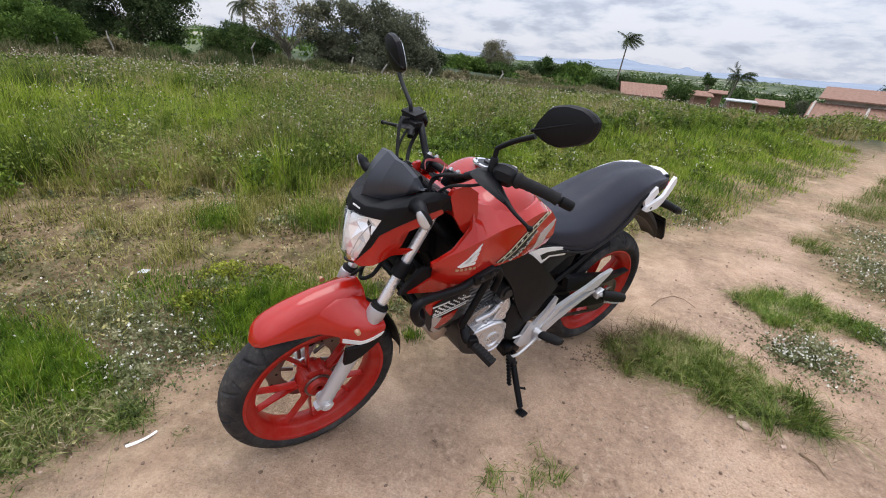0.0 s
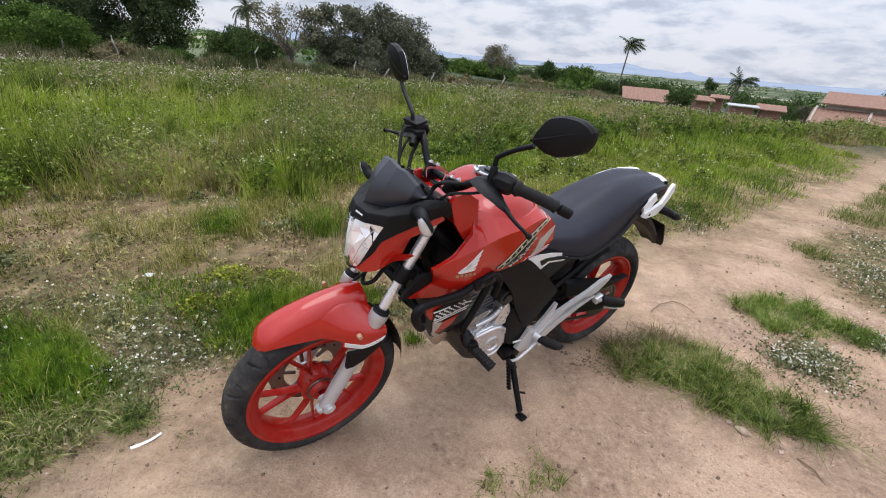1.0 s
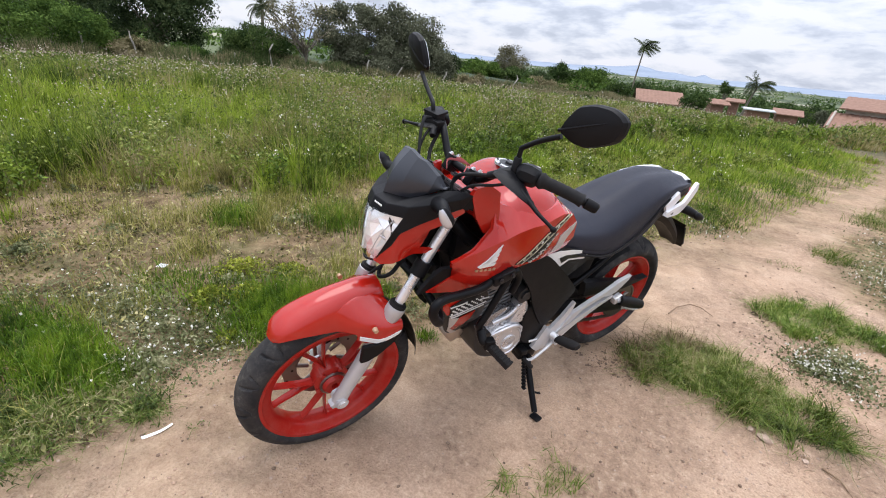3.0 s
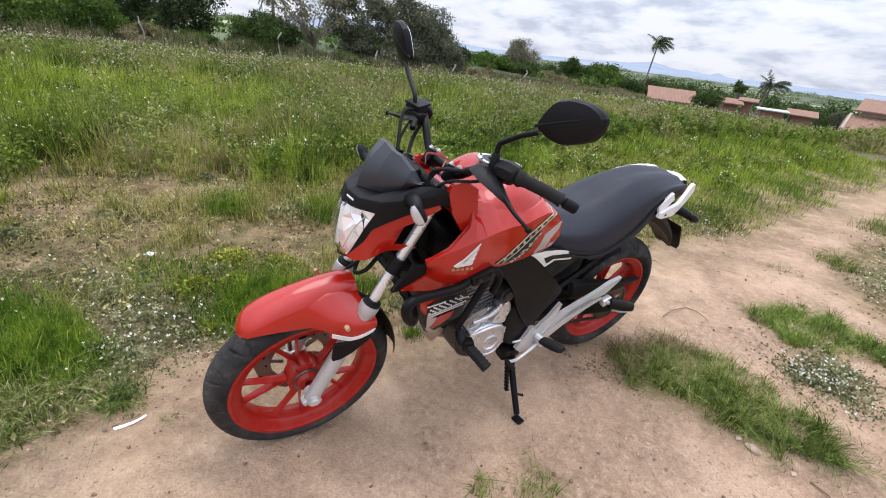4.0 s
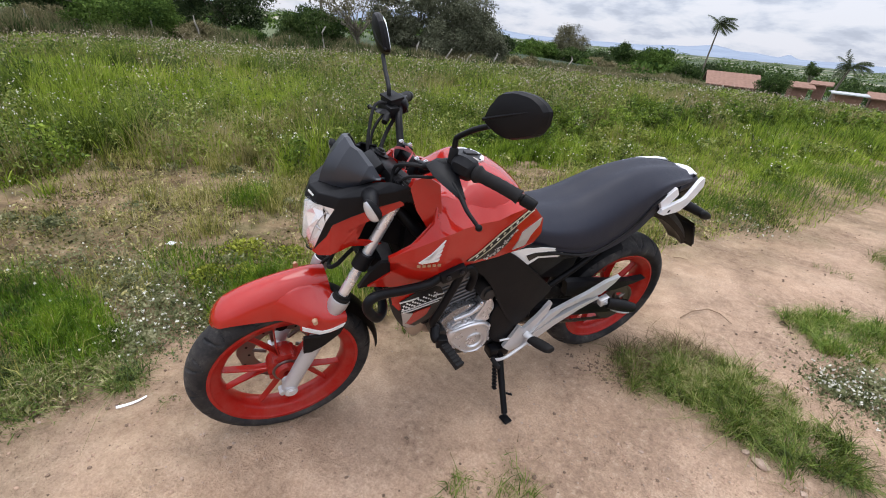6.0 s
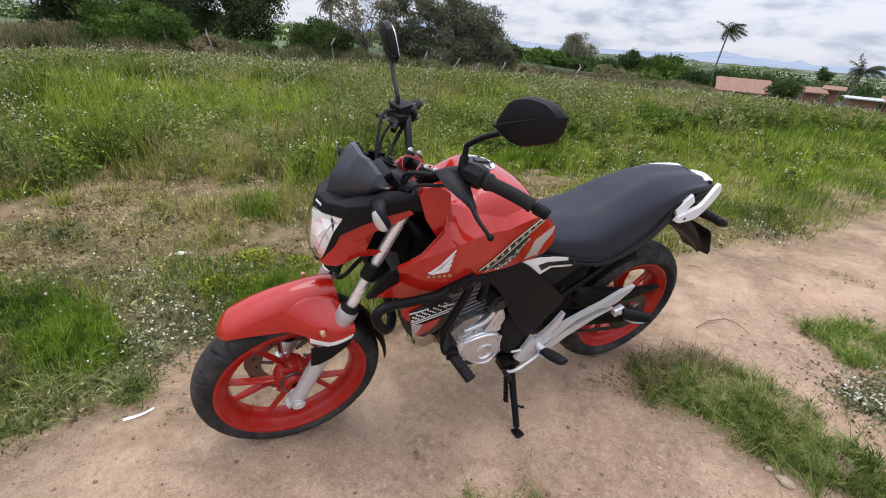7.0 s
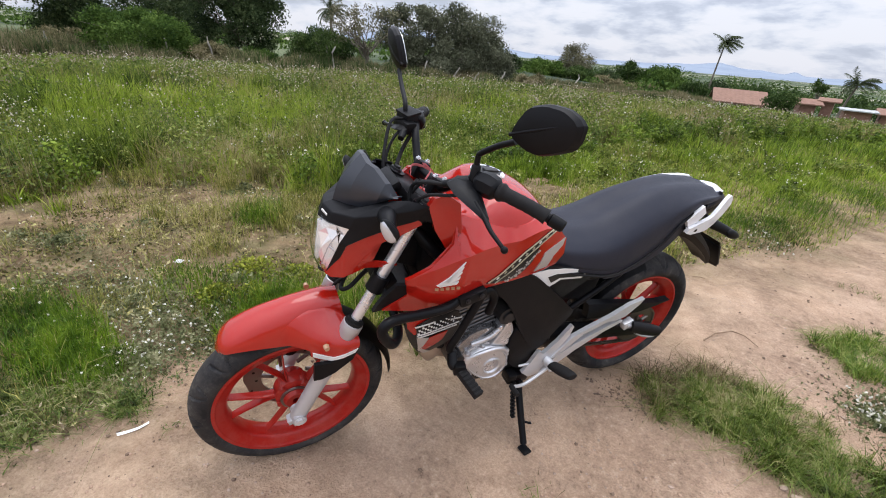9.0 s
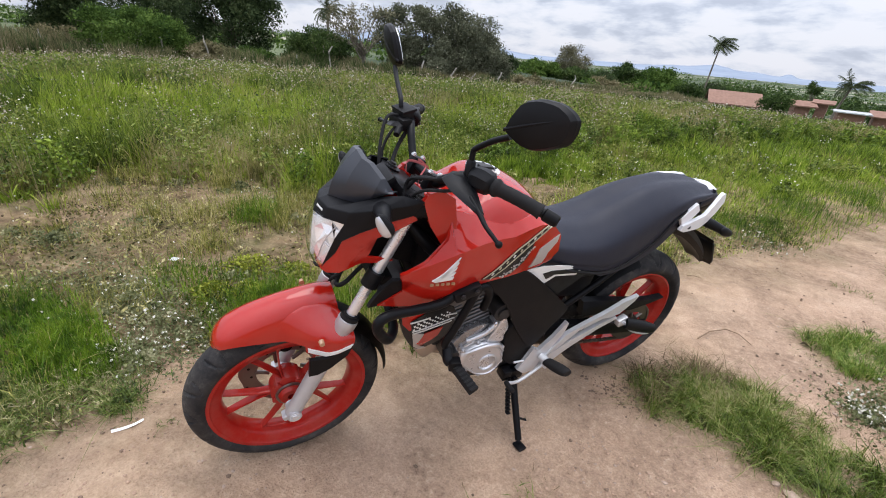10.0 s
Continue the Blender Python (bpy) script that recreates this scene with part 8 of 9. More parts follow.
    # plain slanted bars where the lettering runs
    for k in range(9):
        t = (k + 0.5) / 9
        cx = 0.862 + (0.676 - 0.862) * t
        cz = 0.775 + (0.913 - 0.775) * t ** 0.93
        s = 0.0052
        quad = [(cx + s * 0.5, cz + s), (cx + s * 0.9, cz - s * 0.7), (cx + s * 0.2, cz - s * 1.0), (cx - s * 0.6, cz + s * 0.6)]
        bpart("band_bar", panel(quad, off(0.0056), 0.003, sg, 1), B_GOLD if k % 3 else B_DECAL, sh)
    # speckled lower half of the band
    bmd = bmesh.new()
    rr = random.Random(5)
    for k in range(44):
        t = rr.random()
        cx, cz = 0.825 + (0.722 - 0.825) * t, 0.768 + (0.850 - 0.768) * t
        cx, cz = cx - rr.uniform(0, 0.022) * (1.2 - t), cz - rr.uniform(0.0, 0.018) * (1.2 - t)
        s = rr.uniform(0.0016, 0.0032)
        y = sg * (shroud_depth(cx, cz) + 0.0036)
        block(bmd, (cx, y, cz), (s * 1.8, 0.002, s * 1.8), (0, 40, 0), 0)
    bpart("speckle", bmd, B_GREYDEC, sh, "grey speckles", smooth=False)
    bpart("rear_flash", panel([(0.708, 0.764), (0.692, 0.830), (0.622, 0.868), (0.624, 0.842), (0.652, 0.808), (0.658, 0.770)], off(0.003), 0.003, sg, 3), B_GREYDEC, sh, "beige grey flash beside the seat")
    # side cover under the seat
    cover = smooth_outline([(0.735, 0.770), (0.640, 0.762), (0.540, 0.735), (0.450, 0.712), (0.400, 0.700), (0.430, 0.660), (0.520, 0.600), (0.600, 0.560), (0.680, 0.640)], 60)
    dep = lambda x, z: float(np.interp(x, [0.3, 0.45, 0.6, 0.74], [0.115, 0.130, 0.146, 0.150])) - 0.15 * max(0, 0.68 - z)
    sc = bpart("side_cover", panel(cover, dep, 0.02, sg, 4), B_BLACK, None, "black side cover with white stripes")
    bpart("cover_stripe", panel([(0.705, 0.748), (0.639, 0.751), (0.575, 0.742), (0.444, 0.708), (0.482, 0.683), (0.577, 0.701), (0.617, 0.682), (0.650, 0.705)], (lambda x, z: dep(x, z) + 0.004), 0.003, sg, 4), B_DECAL, sc, "white stripe")
    bpart("cover_stripe_inset", panel([(0.636, 0.722), (0.601, 0.728), (0.470, 0.707), (0.494, 0.695), (0.588, 0.711), (0.618, 0.699)], (lambda x, z: dep(x, z) + 0.0065), 0.003, sg, 4), B_BLKDEC, sc, "black inset in the stripe")
    # frame guard behind the engine
    fg = smooth_outline([(0.858, 0.752), (0.790, 0.752), (0.706, 0.748), (0.600, 0.665), (0.500, 0.575), (0.476, 0.540), (0.520, 0.480), (0.578, 0.398), (0.625, 0.430), (0.690, 0.520), (0.740, 0.610), (0.790, 0.672), (0.850, 0.720)], 70)
    dep3 = lambda x, z: 0.152 + 0.012 * math.sin((x - 0.45) * 7) - 0.08 * abs(z - 0.62) ** 1.5
    bpart("frame_guard", panel(fg, dep3, 0.02, sg, 4), B_BLACK, None, "matt black frame side guard")


# ---- seat and tail ----
def seat():
    bm = bmesh.new()
    st = [  # x, half width, top, lower edge
        (0.668, 0.085, 0.862, 0.800), (0.650, 0.112, 0.862, 0.772), (0.600, 0.128, 0.842, 0.742), (0.530, 0.140, 0.834, 0.716), (0.450, 0.148, 0.838, 0.696), (0.370, 0.150, 0.860, 0.684), (0.300, 0.146, 0.893, 0.694),
        (0.230, 0.138, 0.922, 0.720), (0.160, 0.130, 0.940, 0.764), (0.090, 0.122, 0.948, 0.838), (0.010, 0.112, 0.948, 0.890), (-0.070, 0.098, 0.940, 0.900), (-0.130, 0.080, 0.928, 0.900), (-0.160, 0.060, 0.916, 0.898)]
    keys = []
    for x, w, zt, zb in st:
        h = zt - zb
        half = [(0, zt - 0.004), (0.35 * w, zt), (0.66 * w, zt - 0.09 * h - 0.008), (0.86 * w, zt - 0.22 * h - 0.010), (0.97 * w, zt - 0.45 * h), (1.0 * w, zb + 0.22 * h), (0.98 * w, zb + 0.02), (0.93 * w, zb), (0.4 * w, zb + 0.01)]
        ring = [(x, y, z) for y, z in half] + [(x, -y, z) for y, z in half[:0:-1]]
        keys.append(closed_curve(ring, 52))
    loft_smooth(bm, keys, 60)
    return bm


seat_ob = bpart("seat", seat(), B_SEAT, None, "black vinyl two-step seat", angle=70)
for sg in (1, -1):
    bm = bmesh.new()
    pts = [(0.640, 0.118, 0.776), (0.560, 0.139, 0.724), (0.450, 0.149, 0.697), (0.370, 0.151, 0.686), (0.300, 0.147, 0.697), (0.220, 0.138, 0.728), (0.150, 0.130, 0.772), (0.085, 0.122, 0.845), (0.010, 0.112, 0.895)]
    tube(bm, [(x, y * sg, z - 0.002) for x, y, z in pts], 0.0045, 40, 8)
    bpart("seat_welt", bm, B_RUBBER, seat_ob, "black welt along the seat edge")
    # tail side panels
    grey = smooth_outline([(0.34, 0.690), (0.26, 0.705), (0.16, 0.765), (0.06, 0.850), (0.0, 0.893), (-0.03, 0.880), (0.02, 0.820), (0.09, 0.745), (0.16, 0.695), (0.26, 0.655), (0.36, 0.650)], 60)
    bpart("tail_side", panel(grey, lambda x, z: float(np.interp(x, [-0.05, 0.1, 0.35], [0.098, 0.116, 0.125])), 0.03, sg, 3), B_SEAT, None, "dark grey tail side panel")
    wh = [(0.068, 0.853), (0.009, 0.907), (-0.016, 0.878), (0.010, 0.844), (0.043, 0.820)] if sg > 0 else [(0.105, 0.868), (0.100, 0.890), (0.015, 0.910), (-0.120, 0.920), (-0.172, 0.914), (-0.120, 0.896), (0.0, 0.880)]
    bpart("tail_flash", panel(wh, lambda x, z: float(np.interp(x, [-0.17, -0.02, 0.06], [0.112, 0.124, 0.126])), 0.012, sg, 3), B_WHITE, None, "white tail panel beside the seat")
    # grab rail: a bent blade
    rail = [(0.056, 0.808), (0.050, 0.826), (0.000, 0.842), (-0.064, 0.861), (-0.100, 0.886), (-0.137, 0.918), (-0.152, 0.924), (-0.166, 0.921), (-0.180, 0.902), (-0.186, 0.884), (-0.150, 0.846), (-0.115, 0.817), (-0.072, 0.804), (-0.020, 0.800), (0.028, 0.798)]
    if sg < 0:
        rail = [(0.112, 0.884), (0.050, 0.900), (0.001, 0.910), (-0.083, 0.920), (-0.150, 0.920), (-0.182, 0.905), (-0.150, 0.898), (-0.099, 0.900), (0.034, 0.886)]
    dr = lambda x, z: float(np.interp(x, [-0.19, -0.13, -0.05, 0.06], [0.094, 0.108, 0.130, 0.138])) - 0.05 * abs(z - 0.85)
    gr = bpart("grab_rail", panel(rail, dr, 0.014, sg, 3), B_WHITE, None, "white painted grab rail blade")
    bm = bmesh.new()
    block(bm, (0.02, 0.118 * sg, 0.815 if sg > 0 else 0.885), (0.04, 0.03, 0.016), (0, 0, 0), 0.004)
    bpart("rail_mount", bm, B_BLACK, gr, "black rail mount")

for nm, mt, lb, st in (("tail_body", B_SEAT, "dark grey tail body", ((-0.06, 0.090, 0.918, 0.850), (-0.12, 0.076, 0.922, 0.852), (-0.18, 0.058, 0.915, 0.858), (-0.225, 0.038, 0.896, 0.862), (-0.245, 0.020, 0.884, 0.866))),
                       ("tail_cap", B_WHITE, "white tail cap behind the seat", ((-0.125, 0.050, 0.930, 0.905), (-0.150, 0.047, 0.931, 0.900), (-0.180, 0.042, 0.926, 0.898), (-0.200, 0.036, 0.918, 0.900)))):
    bm = bmesh.new()
    keys = []
    for x, w, zt, zb in st:
        keys.append(closed_curve([(x, 0, zt), (x, 0.7 * w, zt - 0.006), (x, w, (zt + zb) / 2), (x, 0.8 * w, zb), (x, 0, zb - 0.004), (x, -0.8 * w, zb), (x, -w, (zt + zb) / 2), (x, -0.7 * w, zt - 0.006)], 32))
    loft_smooth(bm, keys, 16)
    bpart(nm, bm, mt, None, lb)
bm = bmesh.new()
keys = []
for x, w, zt, zb in ((0.30, 0.10, 0.72, 0.64), (0.15, 0.10, 0.78, 0.70), (0.02, 0.095, 0.87, 0.775), (-0.10, 0.075, 0.885, 0.80), (-0.20, 0.050, 0.875, 0.83), (-0.245, 0.030, 0.868, 0.845)):
    keys.append(closed_curve([(x, 0, zt), (x, 0.8 * w, zt - 0.004), (x, w, (zt + zb) / 2), (x, 0.7 * w, zb), (x, 0, zb), (x, -0.7 * w, zb), (x, -w, (zt + zb) / 2), (x, -0.8 * w, zt - 0.004)], 28))
loft_smooth(bm, keys, 20)
bpart("tail_tray", bm, B_BLACK, None, "black tail underside")

# rear mudguard, plate and signals
bm = bmesh.new()
keys = []
for x, z, w, t in ((-0.03, 0.775, 0.060, 0.03), (-0.12, 0.735, 0.062, 0.022), (-0.22, 0.672, 0.060, 0.018), (-0.30, 0.610, 0.055, 0.014), (-0.345, 0.560, 0.045, 0.010)):
    keys.append([(x - t * 0.6, w * c, z + t) for c in (-0.8,)] + [(x - t * 0.3, 0, z + t * 1.2), (x - t * 0.6, 0.8 * w, z + t), (x, w, z), (x + t * 0.5, 0.85 * w, z - t), (x + t * 0.3, 0, z - t * 0.4), (x + t * 0.5, -0.85 * w, z - t), (x, -w, z)])
loft_smooth(bm, keys, 18)
rm = bpart("rear_mudguard", bm, B_BROWN, None, "dark brown-black rear mudguard")
bm = bmesh.new()
q = [(-0.085, -0.080), (-0.020, -0.100), (0.045, -0.085), (0.055, 0.085), (-0.085, 0.085)]
lo = [bm.verts.new((-0.372 + 0.045 * v / 0.085, u, 0.600 + 0.072 * v / 0.085)) for u, v in q]
hi = [bm.verts.new((v.co.x - 0.003, v.co.y, v.co.z - 0.0015)) for v in lo]
bm.faces.new(lo)
bm.faces.new(hi[::-1])
for k in range(5):
    bm.faces.new((lo[k], lo[(k + 1) % 5], hi[(k + 1) % 5], hi[k]))
bpart("plate", bm, B_BROWN, rm, "dark back of the plate", smooth=False)
bm = bmesh.new()
block(bm, (-0.372, 0, 0.60), (0.012, 0.11, 0.12), (0, 30, 0), 0.004)
bpart("plate_holder", bm, B_BLACK, rm, "black plate holder")
for sg in (1, -1):
    blinker((-0.14, 0.05 * sg, 0.800), (-0.18, 0.10 * sg, 0.790), (-0.225, 0.135 * sg, 0.772), 0.075, False, (-0.85, 0.1 * sg, -0.3), "black rear turn signal")
bm = bmesh.new()
block(bm, (-0.255, 0, 0.842), (0.03, 0.09, 0.035), (0, 25, 0), 0.01)
bpart("tail_lamp", bm, mat_paint("red_lamp_lens", (0.45, 0.01, 0.01), 0.0, 0.15, 1.0), None, "red tail lamp")
# hugger over the rear tyre
bm = bmesh.new()
rows = []
for a in np.radians(np.linspace(22, 76, 26)):
    rows.append([(0.336 * math.cos(a) * (1 - 0.0 * abs(s)), 0.075 * s, RR + (0.336 - 0.030 * abs(s) ** 3) * math.sin(a)) for s in np.linspace(-1, 1, 11)])
loft(bm, rows, closed=False, caps=False)
bmesh.ops.solidify(bm, geom=bm.faces[:], thickness=0.004)
bpart("tyre_hugger", bm, B_BLACK, None, "black inner rear mudguard")


# ---- engine and frame ----
def fins(bm, c, size, n, tilt, gap=0.5):
    """A block of cooling fins."""
    w, d, h = size
    m = Matrix.LocRotScale(c, Euler((0, radians(tilt), 0)), None)
    tmp = bmesh.new()
    block(tmp, (0, 0, 0), (w * 0.82, d * 0.86, h), (0, 0, 0), 0.006)
    for k in range(n):
        z = -h / 2 + (k + 0.5) * h / n
        block(tmp, (0, 0, z), (w, d, h / n * gap), (0, 0, 0), 0.0015, 1)
    tmp.transform(m)
    me = bpy.data.meshes.new("tmp")
    tmp.to_mesh(me)
    tmp.free()
    bm.from_mesh(me)
    bpy.data.meshes.remove(me)


# crankcase
bm = bmesh.new()
keys = []
for y, k in ((-0.135, 0.86), (-0.125, 0.97), (-0.06, 1.0), (0.06, 1.0), (0.118, 0.97), (0.125, 0.90)):
    ring = closed_curve([(0.900, 0.400), (0.905, 0.460), (0.860, 0.500), (0.760, 0.500), (0.660, 0.510), (0.570, 0.470), (0.545, 0.400), (0.580, 0.320), (0.680, 0.270), (0.790, 0.265), (0.870, 0.310)], 44)
    keys.append([(0.73 + (x - 0.73) * k, y, 0.385 + (z - 0.385) * k) for x, z in ring])
loft(bm, keys)
engine = bpart("engine", bm, B_DARKENG, None, "dark engine block with bright cast covers", angle=50)
# generator cover on the near side
bm = bmesh.new()
base = closed_curve([(0.872, 0.398), (0.858, 0.440), (0.815, 0.462), (0.766, 0.462), (0.714, 0.432), (0.690, 0.375), (0.704, 0.322), (0.742, 0.298), (0.792, 0.310), (0.838, 0.350)], 60)
ctr = np.array([0.780, 0.383])
rings = []
for y, k in ((0.110, 1.03), (0.136, 1.03), (0.138, 0.97), (0.150, 0.95), (0.158, 0.88), (0.160, 0.82), (0.157, 0.80)):
    rings.append([(ctr[0] + (x - ctr[0]) * k, y, ctr[1] + (z - ctr[1]) * k) for x, z in base])
loft(bm, rings)
gc = bpart("generator_cover", bm, B_ENGINE, engine, "bright cast generator cover")
bm = bmesh.new()
o = (0.762, 0, 0.372)
revolve(bm, [(0.150, 0.036), (0.1605, 0.035), (0.1625, 0.032), (0.1605, 0.029), (0.156, 0.027), (0.1575, 0.002), (0.15, 0.002)], o, 44)
bpart("cover_boss", bm, B_ENGINE, gc, "round raised boss")
bm = bmesh.new()
for k, a in enumerate(np.linspace(0, 2 * math.pi, 9, endpoint=False)):
    bm = bmesh.new()
    i = int(a / (2 * math.pi) * 60)
    x, z = base[i]
    rod(bm, (ctr[0] + (x - ctr[0]) * 1.0, 0.112, ctr[1] + (z - ctr[1]) * 1.0), (ctr[0] + (x - ctr[0]) * 1.0, 0.146, ctr[1] + (z - ctr[1]) * 1.0), 0.0085, 12)
    bolt(bm, (ctr[0] + (x - ctr[0]) * 1.0, 0.146, ctr[1] + (z - ctr[1]) * 1.0), 0.0045, 0.005)
    bpart("cover_bolt", bm, B_ENGINE, gc, "bright cover bolt")
# raised rib along the cover's upper edge
bm = bmesh.new()
tube(bm, [(0.850, 0.152, 0.432), (0.812, 0.160, 0.452), (0.770, 0.160, 0.456), (0.728, 0.155, 0.440), (0.705, 0.150, 0.405)], 0.0075, 24, 8)
bpart("cover_rib", bm, B_ENGINE, gc)
# bright upper half of the crankcase
bm = bmesh.new()
b3 = closed_curve([(0.898, 0.440), (0.884, 0.480), (0.850, 0.512), (0.800, 0.528), (0.748, 0.520), (0.712, 0.480), (0.720, 0.430), (0.800, 0.410)], 44)
c3 = np.array([0.80, 0.47])
loft(bm, [[(c3[0] + (x - c3[0]) * k, y, c3[1] + (z - c3[1]) * k) for x, z in b3] for y, k in ((0.08, 1.0), (0.118, 1.0), (0.128, 0.95), (0.131, 0.85))])
bpart("upper_crankcase", bm, B_CASE, engine, "bright cast upper crankcase")
# cylinder, leaning forward
bm = bmesh.new()
fins(bm, (0.835, 0, 0.555), (0.135, 0.215, 0.130), 8, 18)
bpart("cylinder", bm, B_CYL, engine, "dark grey finned cylinder", smooth=False)
bm = bmesh.new()
block(bm, (0.865, 0, 0.650), (0.150, 0.220, 0.075), (0, 18, 0), 0.016)
rod(bm, (0.865, 0.105, 0.655), (0.865, 0.125, 0.655), 0.036, 28)
rod(bm, (0.865, 0.125, 0.655), (0.865, 0.129, 0.655), 0.024, 28)
bpart("cylinder_head", bm, B_CYL, engine, "dark cylinder head cover")
# cast elbow and seam behind the cylinder
bm = bmesh.new()
b4 = closed_curve([(0.738, 0.560), (0.722, 0.556), (0.704, 0.514), (0.712, 0.478), (0.716, 0.450), (0.770, 0.452), (0.776, 0.474), (0.758, 0.510)], 40)
c4 = np.array([0.738, 0.500])
loft(bm, [[(c4[0] + (x - c4[0]) * k, y, c4[1] + (z - c4[1]) * k) for x, z in b4] for y, k in ((0.10, 1.0), (0.140, 1.0), (0.149, 0.93), (0.152, 0.70), (0.150, 0.60))])
tube(bm, [(0.845, 0.132, 0.470), (0.815, 0.136, 0.482), (0.785, 0.142, 0.500), (0.755, 0.142, 0.530)], [0.010, 0.010, 0.009, 0.010], 18, 12)
bpart("starter_cover", bm, B_ENGINE, engine, "bright cast elbow above the cover")
bm = bmesh.new()
rod(bm, (0.742, 0.09, 0.583), (0.742, 0.150, 0.583), 0.033, 24)
rod(bm, (0.742, 0.150, 0.583), (0.742, 0.158, 0.583), 0.020, 24)
tube(bm, [(0.745, 0.140, 0.60), (0.710, 0.140, 0.612), (0.675, 0.138, 0.590), (0.665, 0.132, 0.560)], 0.009, 16, 10)
bpart("throttle_body", bm, B_DARKENG, engine, "dark round fitting with a hose")
for p in ((0.660, 0.146, 0.527), (0.640, 0.148, 0.533), (0.700, 0.150, 0.552), (0.760, 0.146, 0.540), (0.720, 0.155, 0.600), (0.868, 0.118, 0.476), (0.838, 0.118, 0.486), (0.808, 0.120, 0.500)):
    bm = bmesh.new()
    bolt(bm, p, 0.0055, 0.008)
    bpart("engine_bolt", bm, B_CHROME, engine, "bright bolt")
bm = bmesh.new()
tube(bm, [(0.895, 0.118, 0.452), (0.860, 0.122, 0.476), (0.820, 0.124, 0.498), (0.790, 0.126, 0.520)], 0.006, 14, 8)
bpart("engine_pipe", bm, B_CHROME, engine, "thin bright metal pipe")
# sprocket cover
bm = bmesh.new()
base2 = closed_curve([(0.705, 0.462), (0.690, 0.508), (0.640, 0.520), (0.590, 0.490), (0.566, 0.420), (0.580, 0.340), (0.620, 0.300), (0.676, 0.330), (0.694, 0.390)], 48)
c2 = np.array([0.63, 0.41])
loft(bm, [[(c2[0] + (x - c2[0]) * k, y, c2[1] + (z - c2[1]) * k) for x, z in base2] for y, k in ((0.09, 1.0), (0.134, 1.0), (0.144, 0.95), (0.147, 0.85))])
bpart("sprocket_cover", bm, B_BLACK, engine, "black sprocket cover")
# airbox and inner frame filling the middle
bm = bmesh.new()
block(bm, (0.66, 0, 0.655), (0.26, 0.20, 0.20), (0, -8, 0), 0.02)
block(bm, (0.45, 0, 0.61), (0.26, 0.17, 0.15), (0, -6, 0), 0.02)
bpart("airbox", bm, B_BLACK, None, "black airbox between the frame tubes")
bm = bmesh.new()
for sg in (-1, 1):
    tube(bm, [(1.06, 0.03 * sg, 0.88), (0.97, 0.09 * sg, 0.80), (0.80, 0.12 * sg, 0.745), (0.62, 0.115 * sg, 0.70), (0.53, 0.11 * sg, 0.56), (0.52, 0.11 * sg, 0.40)], 0.020, 40, 12)
    tube(bm, [(1.07, 0.02 * sg, 0.80), (1.01, 0.05 * sg, 0.66), (0.955, 0.075 * sg, 0.50), (0.93, 0.08 * sg, 0.44)], 0.016, 24, 12)
    tube(bm, [(0.56, 0.10 * sg, 0.66), (0.35, 0.105 * sg, 0.66), (0.15, 0.10 * sg, 0.72), (0.0, 0.085 * sg, 0.80)], 0.013, 24, 10)
    tube(bm, [(0.52, 0.10 * sg, 0.46), (0.36, 0.11 * sg, 0.58), (0.22, 0.105 * sg, 0.685)], 0.012, 20, 10)
bpart("frame", bm, B_GLOSSBLACK, None, "black tubular frame")
bm = bmesh.new()
block(bm, (1.035, 0, 0.83), (0.10, 0.10, 0.16), (0, -20, 0), 0.02)
block(bm, (0.96, 0, 0.79), (0.16, 0.16, 0.10), (0, 0, 0), 0.02)
bpart("wiring_cover", bm, B_BLACK, None, "black covers behind the fork")

